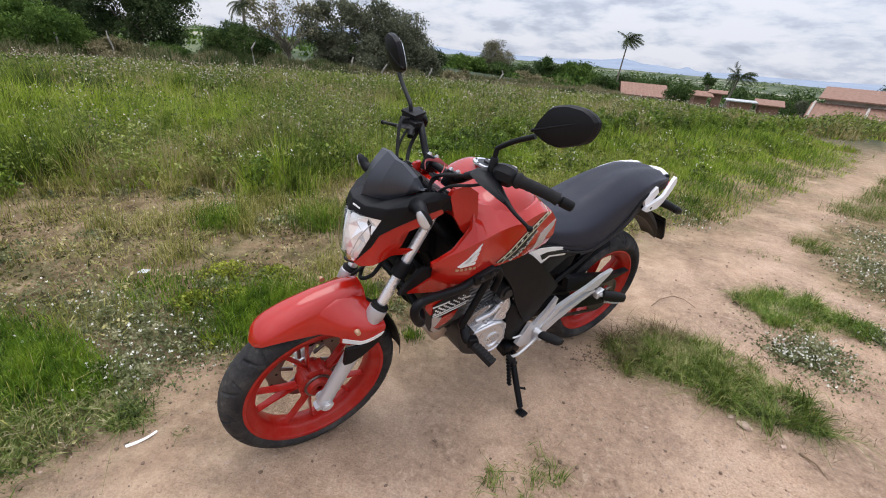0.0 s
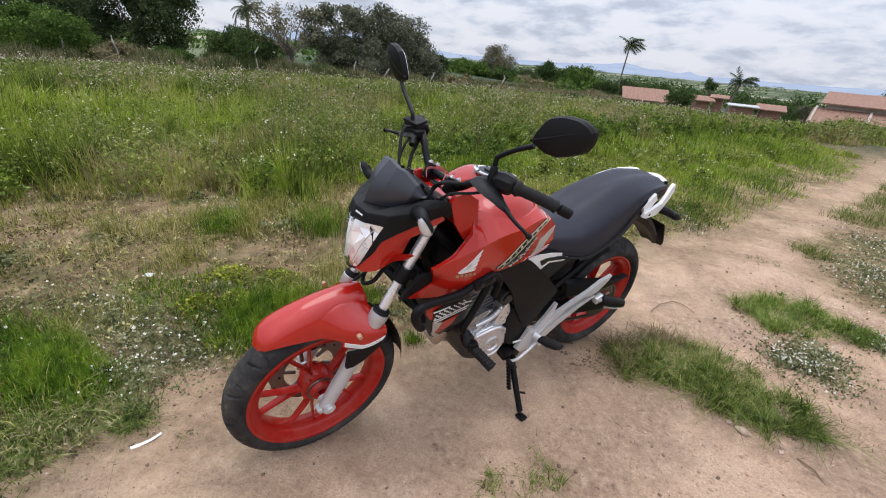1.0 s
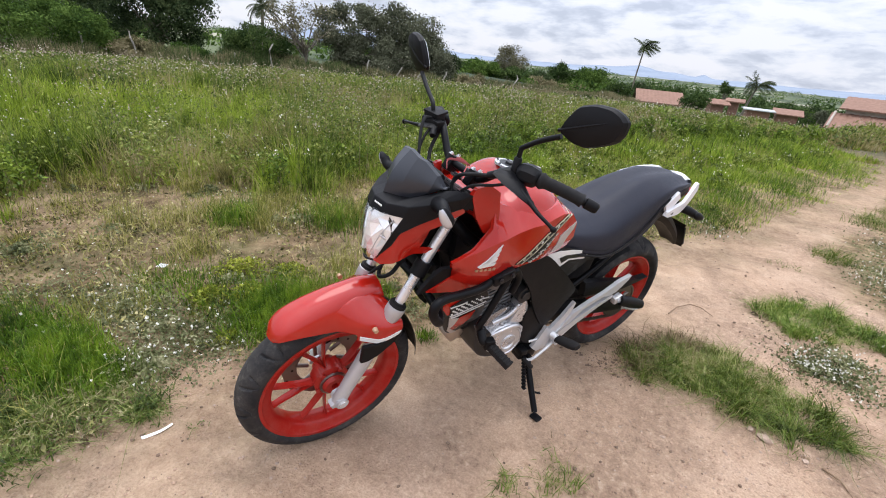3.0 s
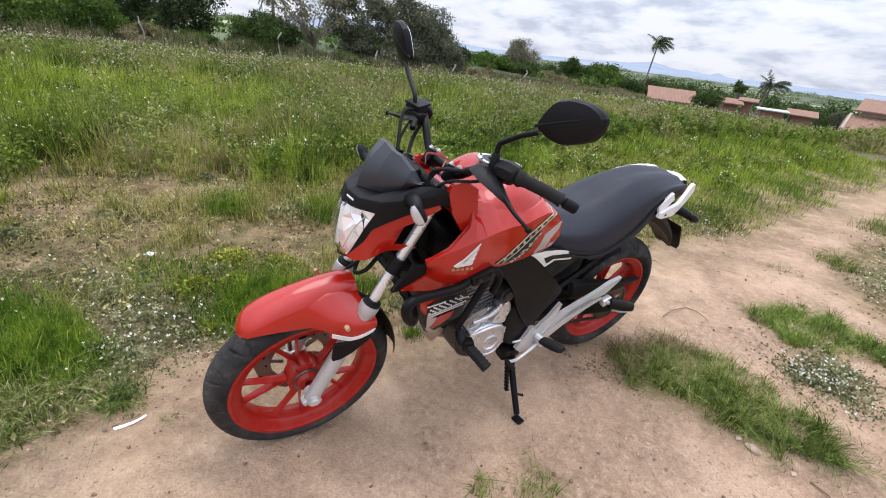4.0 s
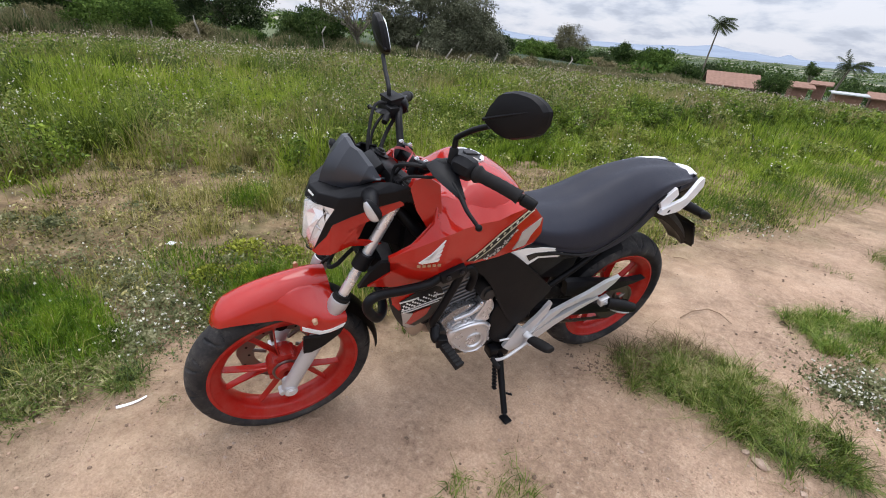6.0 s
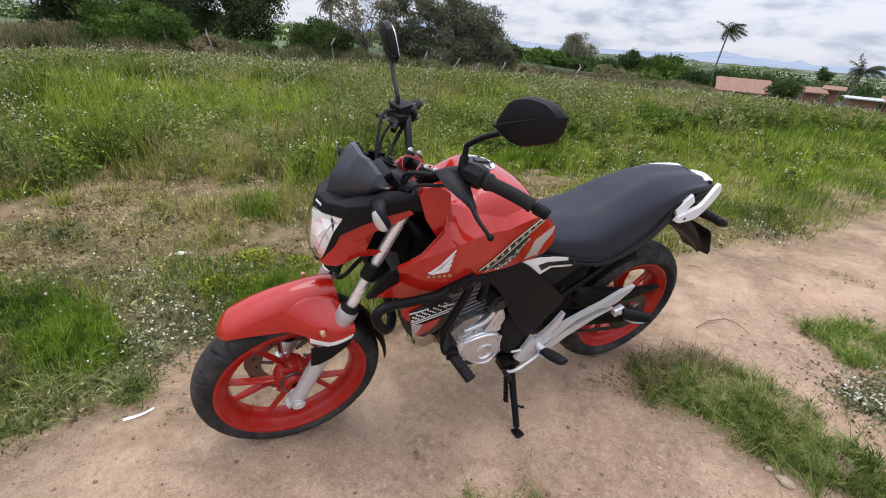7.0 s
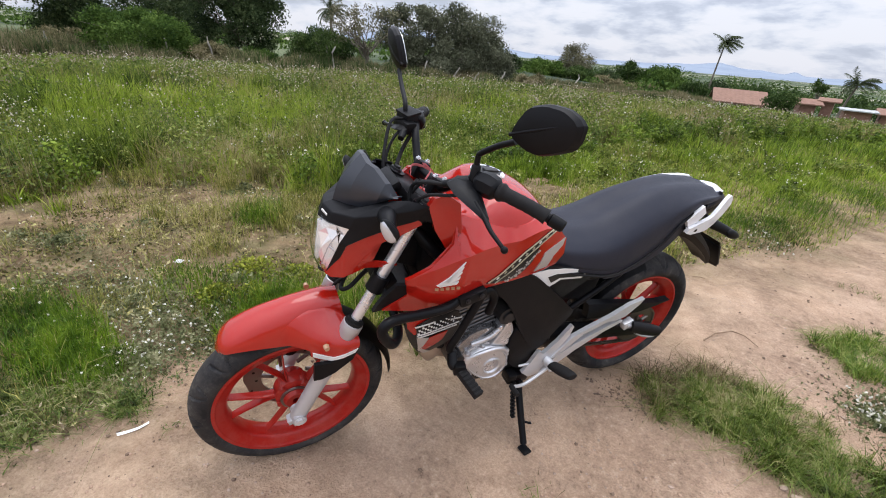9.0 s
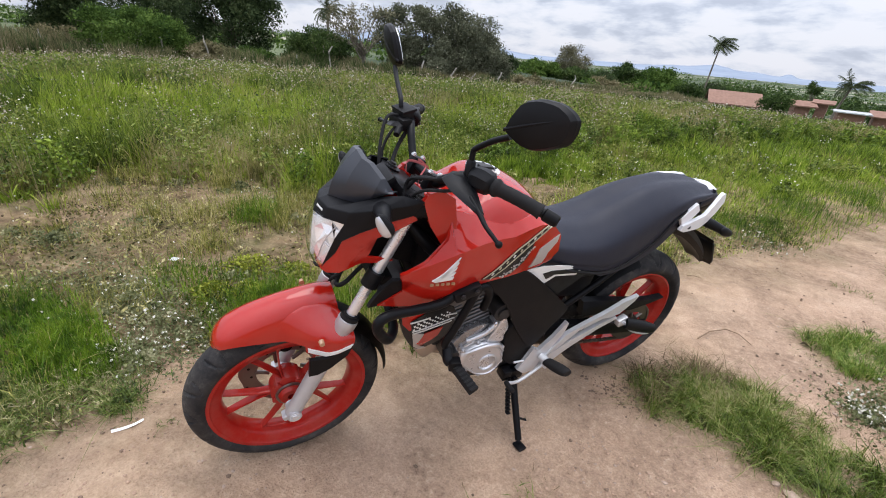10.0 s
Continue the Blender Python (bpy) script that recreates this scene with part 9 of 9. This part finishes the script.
# lower side fairing with speckled graphic
for sg in (1, -1):
    low = [(1.088, 0.648), (1.085, 0.600), (1.065, 0.540), (1.046, 0.500), (1.020, 0.455), (0.996, 0.432), (0.972, 0.436), (0.944, 0.458), (0.915, 0.490), (0.900, 0.520), (0.905, 0.570), (0.925, 0.620), (0.955, 0.662), (1.000, 0.680), (1.050, 0.672)]
    dl = lambda x, z: float(np.interp(z, [0.42, 0.50, 0.60, 0.70], [0.085, 0.118, 0.140, 0.150])) - 0.12 * max(0, x - 1.02)
    f_ = lambda e: (lambda x, z: dl(x, z) + e)
    lf = bpart("lower_fairing", panel(low, dl, 0.012, sg, 4), B_BLKDEC, None, "lower side fairing with red and black graphics")
    bpart("red_flash", panel([(1.086, 0.640), (1.078, 0.598), (1.052, 0.562), (1.036, 0.572), (1.050, 0.606), (1.000, 0.640), (1.030, 0.655)], f_(0.003), 0.003, sg, 3), B_RED, lf, "red flash")
    bpart("red_wedge", panel([(1.000, 0.540), (1.018, 0.484), (0.996, 0.464), (0.952, 0.520), (0.945, 0.560)], f_(0.0055), 0.003, sg, 3), B_RED, lf, "red lower wedge")
    # sand mirrored low on the fairing is put in as beige grey colour
    bpart("belly_edge", panel([(1.042, 0.550), (1.022, 0.470), (0.997, 0.440), (0.972, 0.442), (0.992, 0.458), (1.014, 0.484), (1.002, 0.538)], f_(0.0055), 0.003, sg, 3), B_GREYDEC, lf, "grey lower edge, its beige standing for reflected sand")
    bl = bpart("black_flash", panel([(1.056, 0.610), (1.044, 0.556), (0.930, 0.590), (0.912, 0.612), (0.930, 0.650), (0.960, 0.664), (1.010, 0.646)], f_(0.008), 0.003, sg, 3), B_BLKDEC, lf, "black speckled flash")
    bm = bmesh.new()
    for i in range(13):
        for j in range(4):
            if (i + j) % 2:
                continue
            x, z = 1.042 - 0.0085 * i, 0.572 + 0.0085 * j + 0.0032 * i
            w = 0.0066 - 0.0002 * i
            block(bm, (x, sg * (dl(x, z) + 0.0088), z), (w, 0.0016, w), (0, 25, 0), 0)
    bpart("check_speckle", bm, B_DECAL, bl, "white checkered speckles", smooth=False)
    for (xa, za), (xb, zb) in (((1.046, 0.563), (0.920, 0.604)), ((1.040, 0.553), (0.925, 0.590)), ((1.058, 0.606), (1.000, 0.622)), ((0.950, 0.620), (0.915, 0.622))):
        d = np.array([xb - xa, zb - za])
        n_ = np.array([-d[1], d[0]]) / np.hypot(*d) * 0.0021
        bpart("white_line", panel([(xa + n_[0], za + n_[1]), (xa - n_[0], za - n_[1]), (xb - n_[0], zb - n_[1]), (xb + n_[0], zb + n_[1])], f_(0.0105), 0.003, sg, 3), B_DECAL, lf, "white line")
# oil cooler behind the fairing
bm = bmesh.new()
block(bm, (1.03, 0, 0.60), (0.05, 0.22, 0.13), (0, 15, 0), 0.01)
bpart("oil_cooler", bm, B_DARKENG, None, "black oil cooler")

# exhaust header and silencer
bm = bmesh.new()
tube(bm, [(0.925, -0.03, 0.62), (0.985, -0.03, 0.585), (0.995, -0.02, 0.50), (0.955, -0.01, 0.395), (0.88, -0.01, 0.315), (0.75, -0.03, 0.262), (0.60, -0.09, 0.262), (0.45, -0.14, 0.30)], 0.024, 50, 16)
block(bm, (0.955, 0.02, 0.405), (0.07, 0.12, 0.07), (0, 35, 0), 0.02)
bpart("exhaust_header", bm, B_EXH, None, "weathered exhaust header pipe")
bm = bmesh.new()
tube(bm, [(0.46, -0.14, 0.30), (0.40, -0.165, 0.33), (0.30, -0.18, 0.38), (0.05, -0.19, 0.50), (-0.03, -0.19, 0.54)], [0.026, 0.040, 0.056, 0.060, 0.045], 24, 20)
bpart("silencer", bm, B_GLOSSBLACK, None, "black exhaust silencer")

# ---- crash bars ----
for sg in (1, -1):
    bm = bmesh.new()
    up = [(0.905, 0.172, 0.748), (0.955, 0.186, 0.728), (1.000, 0.196, 0.712), (1.080, 0.208, 0.716), (1.140, 0.222, 0.728), (1.176, 0.232, 0.728), (1.188, 0.234, 0.706), (1.176, 0.230, 0.672), (1.150, 0.218, 0.640), (1.120, 0.170, 0.628), (1.105, 0.080, 0.622), (1.100, 0.0, 0.620)]
    tube(bm, [(x, y * sg, z) for x, y, z in up], 0.0138, 90, 16)
    cb = bpart("crash_bar", bm, B_GLOSSBLACK, None, "black tubular crash bar")
    bm = bmesh.new()
    tube(bm, [(0.840, 0.170 * sg, 0.640), (0.838, 0.178 * sg, 0.700), (0.860, 0.180 * sg, 0.735), (0.885, 0.184 * sg, 0.728), (0.905, 0.188 * sg, 0.680), (0.940, 0.190 * sg, 0.590), (0.958, 0.188 * sg, 0.540), (0.935, 0.180 * sg, 0.505)], 0.0125, 60, 14)
    bpart("crash_bar_stay", bm, B_GLOSSBLACK, cb, "bent black stay")
    bm = bmesh.new()
    block(bm, (0.925, 0.192 * sg, 0.738), (0.085, 0.036, 0.036), (0, 18, 0), 0.012)
    bpart("bar_bracket", bm, B_BLACK, cb, "black clamp block")
    for dx in (-0.02, 0.02):
        bm = bmesh.new()
        bolt(bm, (0.925 + dx, 0.213 * sg, 0.744 - dx * 0.3), 0.005, 0.006, (0, sg, 0))
        bpart("bar_bolt", bm, B_DARKENG, cb, "dark bolt")
    bm = bmesh.new()
    rod(bm, (0.925, 0.16 * sg, 0.498), (0.925, 0.205 * sg, 0.498), 0.016, 6)
    bpart("bar_bolt", bm, B_DARKENG, cb, "dark mounting bolt")
    # highway peg
    bm = bmesh.new()
    tube(bm, [(0.948, 0.19 * sg, 0.520), (0.955, 0.215 * sg, 0.505), (0.950, 0.225 * sg, 0.497)], 0.016, 12, 12)
    block(bm, (0.940, 0.232 * sg, 0.497), (0.036, 0.030, 0.036), (0, 0, -12 * sg), 0.006)
    pg = bpart("highway_peg", bm, B_GLOSSBLACK, None, "black folding highway peg")
    bm = bmesh.new()
    m = Matrix.LocRotScale((0.923, 0.282 * sg, 0.478), Euler((radians(-14 * sg), radians(10), radians(14 * sg))), None)
    rings = []
    for k in range(7):
        for y, z in ((-0.044 + 0.0128 * k, 0.0115), (-0.0425 + 0.0128 * k, 0.0150), (-0.0375 + 0.0128 * k, 0.0150), (-0.036 + 0.0128 * k, 0.0115)):
            rings.append([(-0.015, y, -0.009), (-0.012, y, -0.012), (0.012, y, -0.012), (0.015, y, -0.009), (0.015, y, z - 0.004), (0.012, y, z), (-0.012, y, z), (-0.015, y, z - 0.004)])
    loft(bm, rings)
    bm.transform(m)
    bpart("peg_rubber", bm, B_RUBBER, pg, "ribbed rubber pad")

# ---- footrests ----
for sg in (1, -1):
    bm = panel([(0.625, 0.300), (0.600, 0.345), (0.578, 0.396), (0.566, 0.380), (0.552, 0.378), (0.505, 0.430), (0.466, 0.492), (0.456, 0.486), (0.462, 0.440), (0.500, 0.372), (0.535, 0.310), (0.545, 0.275), (0.590, 0.270)], lambda x, z: 0.166 + 0.0 * x, 0.014, sg, 2)
    fb = bpart("footrest_plate", bm, B_SILVER, None, "silver alloy footrest plate", angle=30)
    for nm, quad in (("bracket_arm", [(0.520, 0.345), (0.452, 0.436), (0.380, 0.468), (0.290, 0.504), (0.222, 0.542), (0.160, 0.560), (0.172, 0.536), (0.222, 0.486), (0.262, 0.476), (0.300, 0.478), (0.400, 0.440), (0.470, 0.376)]),
                     ("bracket_brace", [(0.545, 0.282), (0.500, 0.352), (0.420, 0.400), (0.300, 0.452), (0.235, 0.474), (0.225, 0.462), (0.300, 0.430), (0.410, 0.366), (0.490, 0.304)])):
        bm = panel(quad, lambda x, z: 0.172, 0.016, sg, 2)
        bpart(nm, bm, B_SILVER, fb, "silver alloy arm", angle=30)
    bm = bmesh.new()
    block(bm, (0.196, 0.172 * sg, 0.446), (0.045, 0.026, 0.036), (0, 20, 0), 0.006)
    bolt(bm, (0.196, 0.185 * sg, 0.446), 0.007, 0.008, (0, sg, 0))
    bpart("peg_mount", bm, B_SILVER, fb, "silver peg mount")
    # folded passenger peg
    bm = bmesh.new()
    rings = []
    for t in np.linspace(0, 1, 12):
        p = np.array([0.190 - 0.150 * t, (0.190 + 0.018 * t) * sg, 0.446 - 0.046 * t])
        w = 0.017 + 0.007 * math.sin(math.pi * (0.15 + 0.8 * t))
        rings.append([p + [0.3 * w * math.cos(a), w * math.cos(a) * 0.8, w * 1.15 * math.sin(a)] for a in np.linspace(0, 2 * math.pi, 12, endpoint=False)])
    loft(bm, rings)
    pp = bpart("passenger_peg", bm, B_BLACK, None, "black folded passenger footrest")
    bm = bmesh.new()
    tube(bm, [(0.165, 0.200 * sg, 0.415), (0.120, 0.206 * sg, 0.395), (0.070, 0.210 * sg, 0.385), (0.035, 0.208 * sg, 0.392)], 0.005, 14, 8)
    bpart("peg_edge", bm, B_CHROME, pp, "bright lower edge")
    # rider's footrest
    bm = bmesh.new()
    rod(bm, (0.535, 0.165 * sg, 0.345), (0.525, 0.198 * sg, 0.343), 0.015, 12)
    rm_ = bpart("rider_peg", bm, B_SILVER, None, "rubber covered rider footrest")
    bm = bmesh.new()
    rings = []
    for t in np.linspace(0, 1, 14):
        p = np.array([0.527 - 0.030 * t, (0.196 + 0.078 * t) * sg, 0.345 + 0.012 * t])
        w = 0.016 + 0.003 * math.sin(math.pi * t) + 0.0008 * (int(t * 13) % 2)
        if t > 0.93:
            w *= 0.8
        rings.append([p + [w * 1.25 * math.cos(a), 0, w * math.sin(a)] for a in np.linspace(0, 2 * math.pi, 14, endpoint=False)])
    loft(bm, rings)
    bpart("peg_rubber", bm, B_RUBBER, rm_, "ribbed rubber sleeve")

# gear lever
bm = bmesh.new()
tube(bm, [(0.520, 0.180, 0.318), (0.570, 0.186, 0.290), (0.630, 0.194, 0.272), (0.680, 0.200, 0.285)], 0.0062, 20, 10)
rod(bm, (0.520, 0.165, 0.318), (0.520, 0.196, 0.318), 0.012, 14)
tube(bm, [(0.555, 0.160, 0.330), (0.600, 0.160, 0.335), (0.640, 0.155, 0.330)], 0.0045, 10, 8)
gl = bpart("gear_lever", bm, B_SILVER, None, "silver gear lever with a rubber toe piece")
bm = bmesh.new()
rod(bm, (0.684, 0.195, 0.287), (0.684, 0.240, 0.290), 0.009, 14)
bpart("toe_rubber", bm, B_RUBBER, gl, "black rubber toe piece")

# side stand
FOOT = np.array([0.632, 0.300, 0.058])
PIVOT = np.array([0.618, 0.150, 0.245])
bm = bmesh.new()
block(bm, (0.625, 0.135, 0.262), (0.085, 0.05, 0.045), (0, 0, 0), 0.008)
rod(bm, (0.618, 0.115, 0.245), (0.618, 0.172, 0.245), 0.014, 6)
block(bm, (0.66, 0.150, 0.285), (0.035, 0.04, 0.03), (0, 0, 0), 0.006)
stand = bpart("side_stand", bm, B_GLOSSBLACK, None, "black steel side stand on the sand")
bm = bmesh.new()
tube(bm, [PIVOT, PIVOT * 0.72 + FOOT * 0.28, PIVOT * 0.25 + FOOT * 0.75, FOOT + [0, -0.006, 0.010]], [0.016, 0.0135, 0.0125, 0.0125], 16, 12)
leg = bpart("stand_leg", bm, B_GLOSSBLACK, stand, "round black leg")
bm = bmesh.new()
m = Matrix.LocRotScale(tuple(FOOT + [0.002, 0.010, -0.004]), Euler((radians(LEAN_DEG), 0, radians(8))), None)
block(bm, (0, 0, 0), (0.034, 0.042, 0.010), (0, 0, 0), 0.005)
bm.transform(m)
bpart("stand_foot", bm, B_GLOSSBLACK, leg, "flat steel foot")
bm = bmesh.new()
q = PIVOT * 0.38 + FOOT * 0.62
tube(bm, [q, q + [-0.028, 0.014, -0.006], q + [-0.034, 0.016, -0.004]], [0.0045, 0.0045, 0.007], 10, 8)
bpart("stand_tang", bm, B_GLOSSBLACK, leg, "small foot tang")
bm = bmesh.new()
a, b = np.array([0.650, 0.166, 0.262]), np.array([0.657, 0.226, 0.140])
hel = [a + (b - a) * t + [0.009 * math.cos(t * 60), 0.009 * math.sin(t * 60) * 0.8, 0.004 * math.sin(t * 60)] for t in np.linspace(0, 1, 130)]
tube(bm, hel, 0.0026, 130, 6, False)
rod(bm, a, b, 0.0075, 8)
bpart("stand_spring", bm, B_GLOSSBLACK, stand, "black return spring")

# ---- swingarm, chain and sprocket ----
for sg in (1, -1):
    bm = bmesh.new()
    rings = []
    for x, z, w, h in ((0.535, 0.405, 0.020, 0.032), (0.40, 0.392, 0.020, 0.036), (0.20, 0.355, 0.017, 0.030), (0.06, 0.328, 0.015, 0.026), (-0.02, 0.314, 0.014, 0.026), (-0.055, 0.312, 0.012, 0.020)):
        y = (0.105 + 0.008 * (0.5 - x)) * sg
        rings.append([(x, y + w * u, z + h * v) for u, v in ((-1, -0.8), (-0.8, -1), (0.8, -1), (1, -0.8), (1, 0.8), (0.8, 1), (-0.8, 1), (-1, 0.8))])
    loft(bm, rings)
    sa = bpart("swingarm", bm, B_GLOSSBLACK, None, "black box-section swingarm")
    bm = bmesh.new()
    rod(bm, (0, 0.122 * sg, RR), (0, 0.140 * sg, RR), 0.013, 6)
    rod(bm, (0, 0.120 * sg, RR), (0, 0.128 * sg, RR), 0.020, 20)
    block(bm, (-0.012, 0.124 * sg, RR), (0.07, 0.006, 0.034), (0, 0, 0), 0.004)
    bpart("axle_plate", bm, B_SILVER, sa, "silver axle nut and adjuster")
bm = bmesh.new()
block(bm, (0.46, 0, 0.42), (0.06, 0.21, 0.07), (0, 0, 0), 0.012)
bpart("swingarm_pivot", bm, B_GLOSSBLACK)
SPR = 0.092
bm = bmesh.new()
n = 42
teeth = []
for k in range(n * 4):
    a = 2 * math.pi * k / (n * 4)
    teeth.append((a, SPR + (0.0035 if k % 4 in (1, 2) else -0.0035)))
for yy in ((0.078, 0.084),):
    rings = []
    for y, inner in ((yy[0], True), (yy[0], False), (yy[1], False), (yy[1], True)):
        rings.append([bm.verts.new(((0.055 if inner else r) * math.cos(a), y, RR + (0.055 if inner else r) * math.sin(a))) for a, r in teeth])
    for a_, b_ in zip(rings, rings[1:] + rings[:1]):
        for k in range(len(teeth)):
            bm.faces.new((a_[k], a_[(k + 1) % len(teeth)], b_[(k + 1) % len(teeth)], b_[k]))
for k in range(5):
    a = 2 * math.pi * k / 5
    rod(bm, (0.03 * math.cos(a), 0.081, RR + 0.03 * math.sin(a)), (0.062 * math.cos(a), 0.081, RR + 0.062 * math.sin(a)), 0.008, 8)
revolve(bm, [(0.06, 0.02), (0.086, 0.02), (0.086, 0.035), (0.06, 0.035)], RC, 30)
bpart("sprocket", bm, B_CHAIN, rw, "steel rear sprocket")
# chain: links round the two sprockets
fx, fz, fr = 0.60, 0.385, 0.034
loop = []
d = math.hypot(fx, fz - RR)
ang = math.atan2(fz - RR, fx)
off_a = math.acos((SPR - fr) / d)
for t in np.linspace(ang + off_a, ang + 2 * math.pi - off_a, 46):
    loop.append((SPR * math.cos(t), RR + SPR * math.sin(t)))
a2 = [ang - off_a, ang + off_a]
p0, p1 = loop[-1], (fx + fr * math.cos(a2[0]), fz + fr * math.sin(a2[0]))
for t in np.linspace(0, 1, 40)[1:]:
    loop.append((p0[0] + (p1[0] - p0[0]) * t, p0[1] + (p1[1] - p0[1]) * t - 0.016 * math.sin(math.pi * t)))
for t in np.linspace(a2[0], a2[1], 12)[1:]:
    loop.append((fx + fr * math.cos(t), fz + fr * math.sin(t)))
p0, p1 = loop[-1], loop[0]
for t in np.linspace(0, 1, 40)[1:-1]:
    loop.append((p0[0] + (p1[0] - p0[0]) * t, p0[1] + (p1[1] - p0[1]) * t - 0.004 * math.sin(math.pi * t)))
bm = bmesh.new()
for k in range(len(loop)):
    (xa, za), (xb, zb) = loop[k], loop[(k + 1) % len(loop)]
    yo = 0.0035 if k % 2 else 0.0055
    L = math.hypot(xb - xa, zb - za)
    tilt = -math.degrees(math.atan2(zb - za, xb - xa))
    for s in (-1, 1):
        block(bm, ((xa + xb) / 2, 0.081 + s * yo, (za + zb) / 2), (L * 1.15, 0.0015, 0.010), (0, tilt, 0), 0)
    rod(bm, (xa, 0.0745, za), (xa, 0.0875, za), 0.0038, 6)
bpart("chain", bm, B_CHAIN, None, "oily drive chain", smooth=False)
# chain guard
bm = panel([(0.36, 0.520), (0.24, 0.505), (0.10, 0.478), (-0.01, 0.462), (-0.085, 0.462), (-0.02, 0.446), (0.08, 0.430), (0.22, 0.440), (0.35, 0.455)], lambda x, z: 0.118 - 0.25 * max(0, z - 0.49), 0.03, 1, 3)
bpart("chain_guard", bm, B_BLACK, None, "black chain guard")
bm = bmesh.new()
tube(bm, [(0.42, 0.03, 0.66), (0.36, 0.03, 0.55), (0.33, 0.03, 0.47)], 0.028, 8, 14)
bpart("rear_shock", bm, B_GLOSSBLACK, None, "black rear shock absorber")
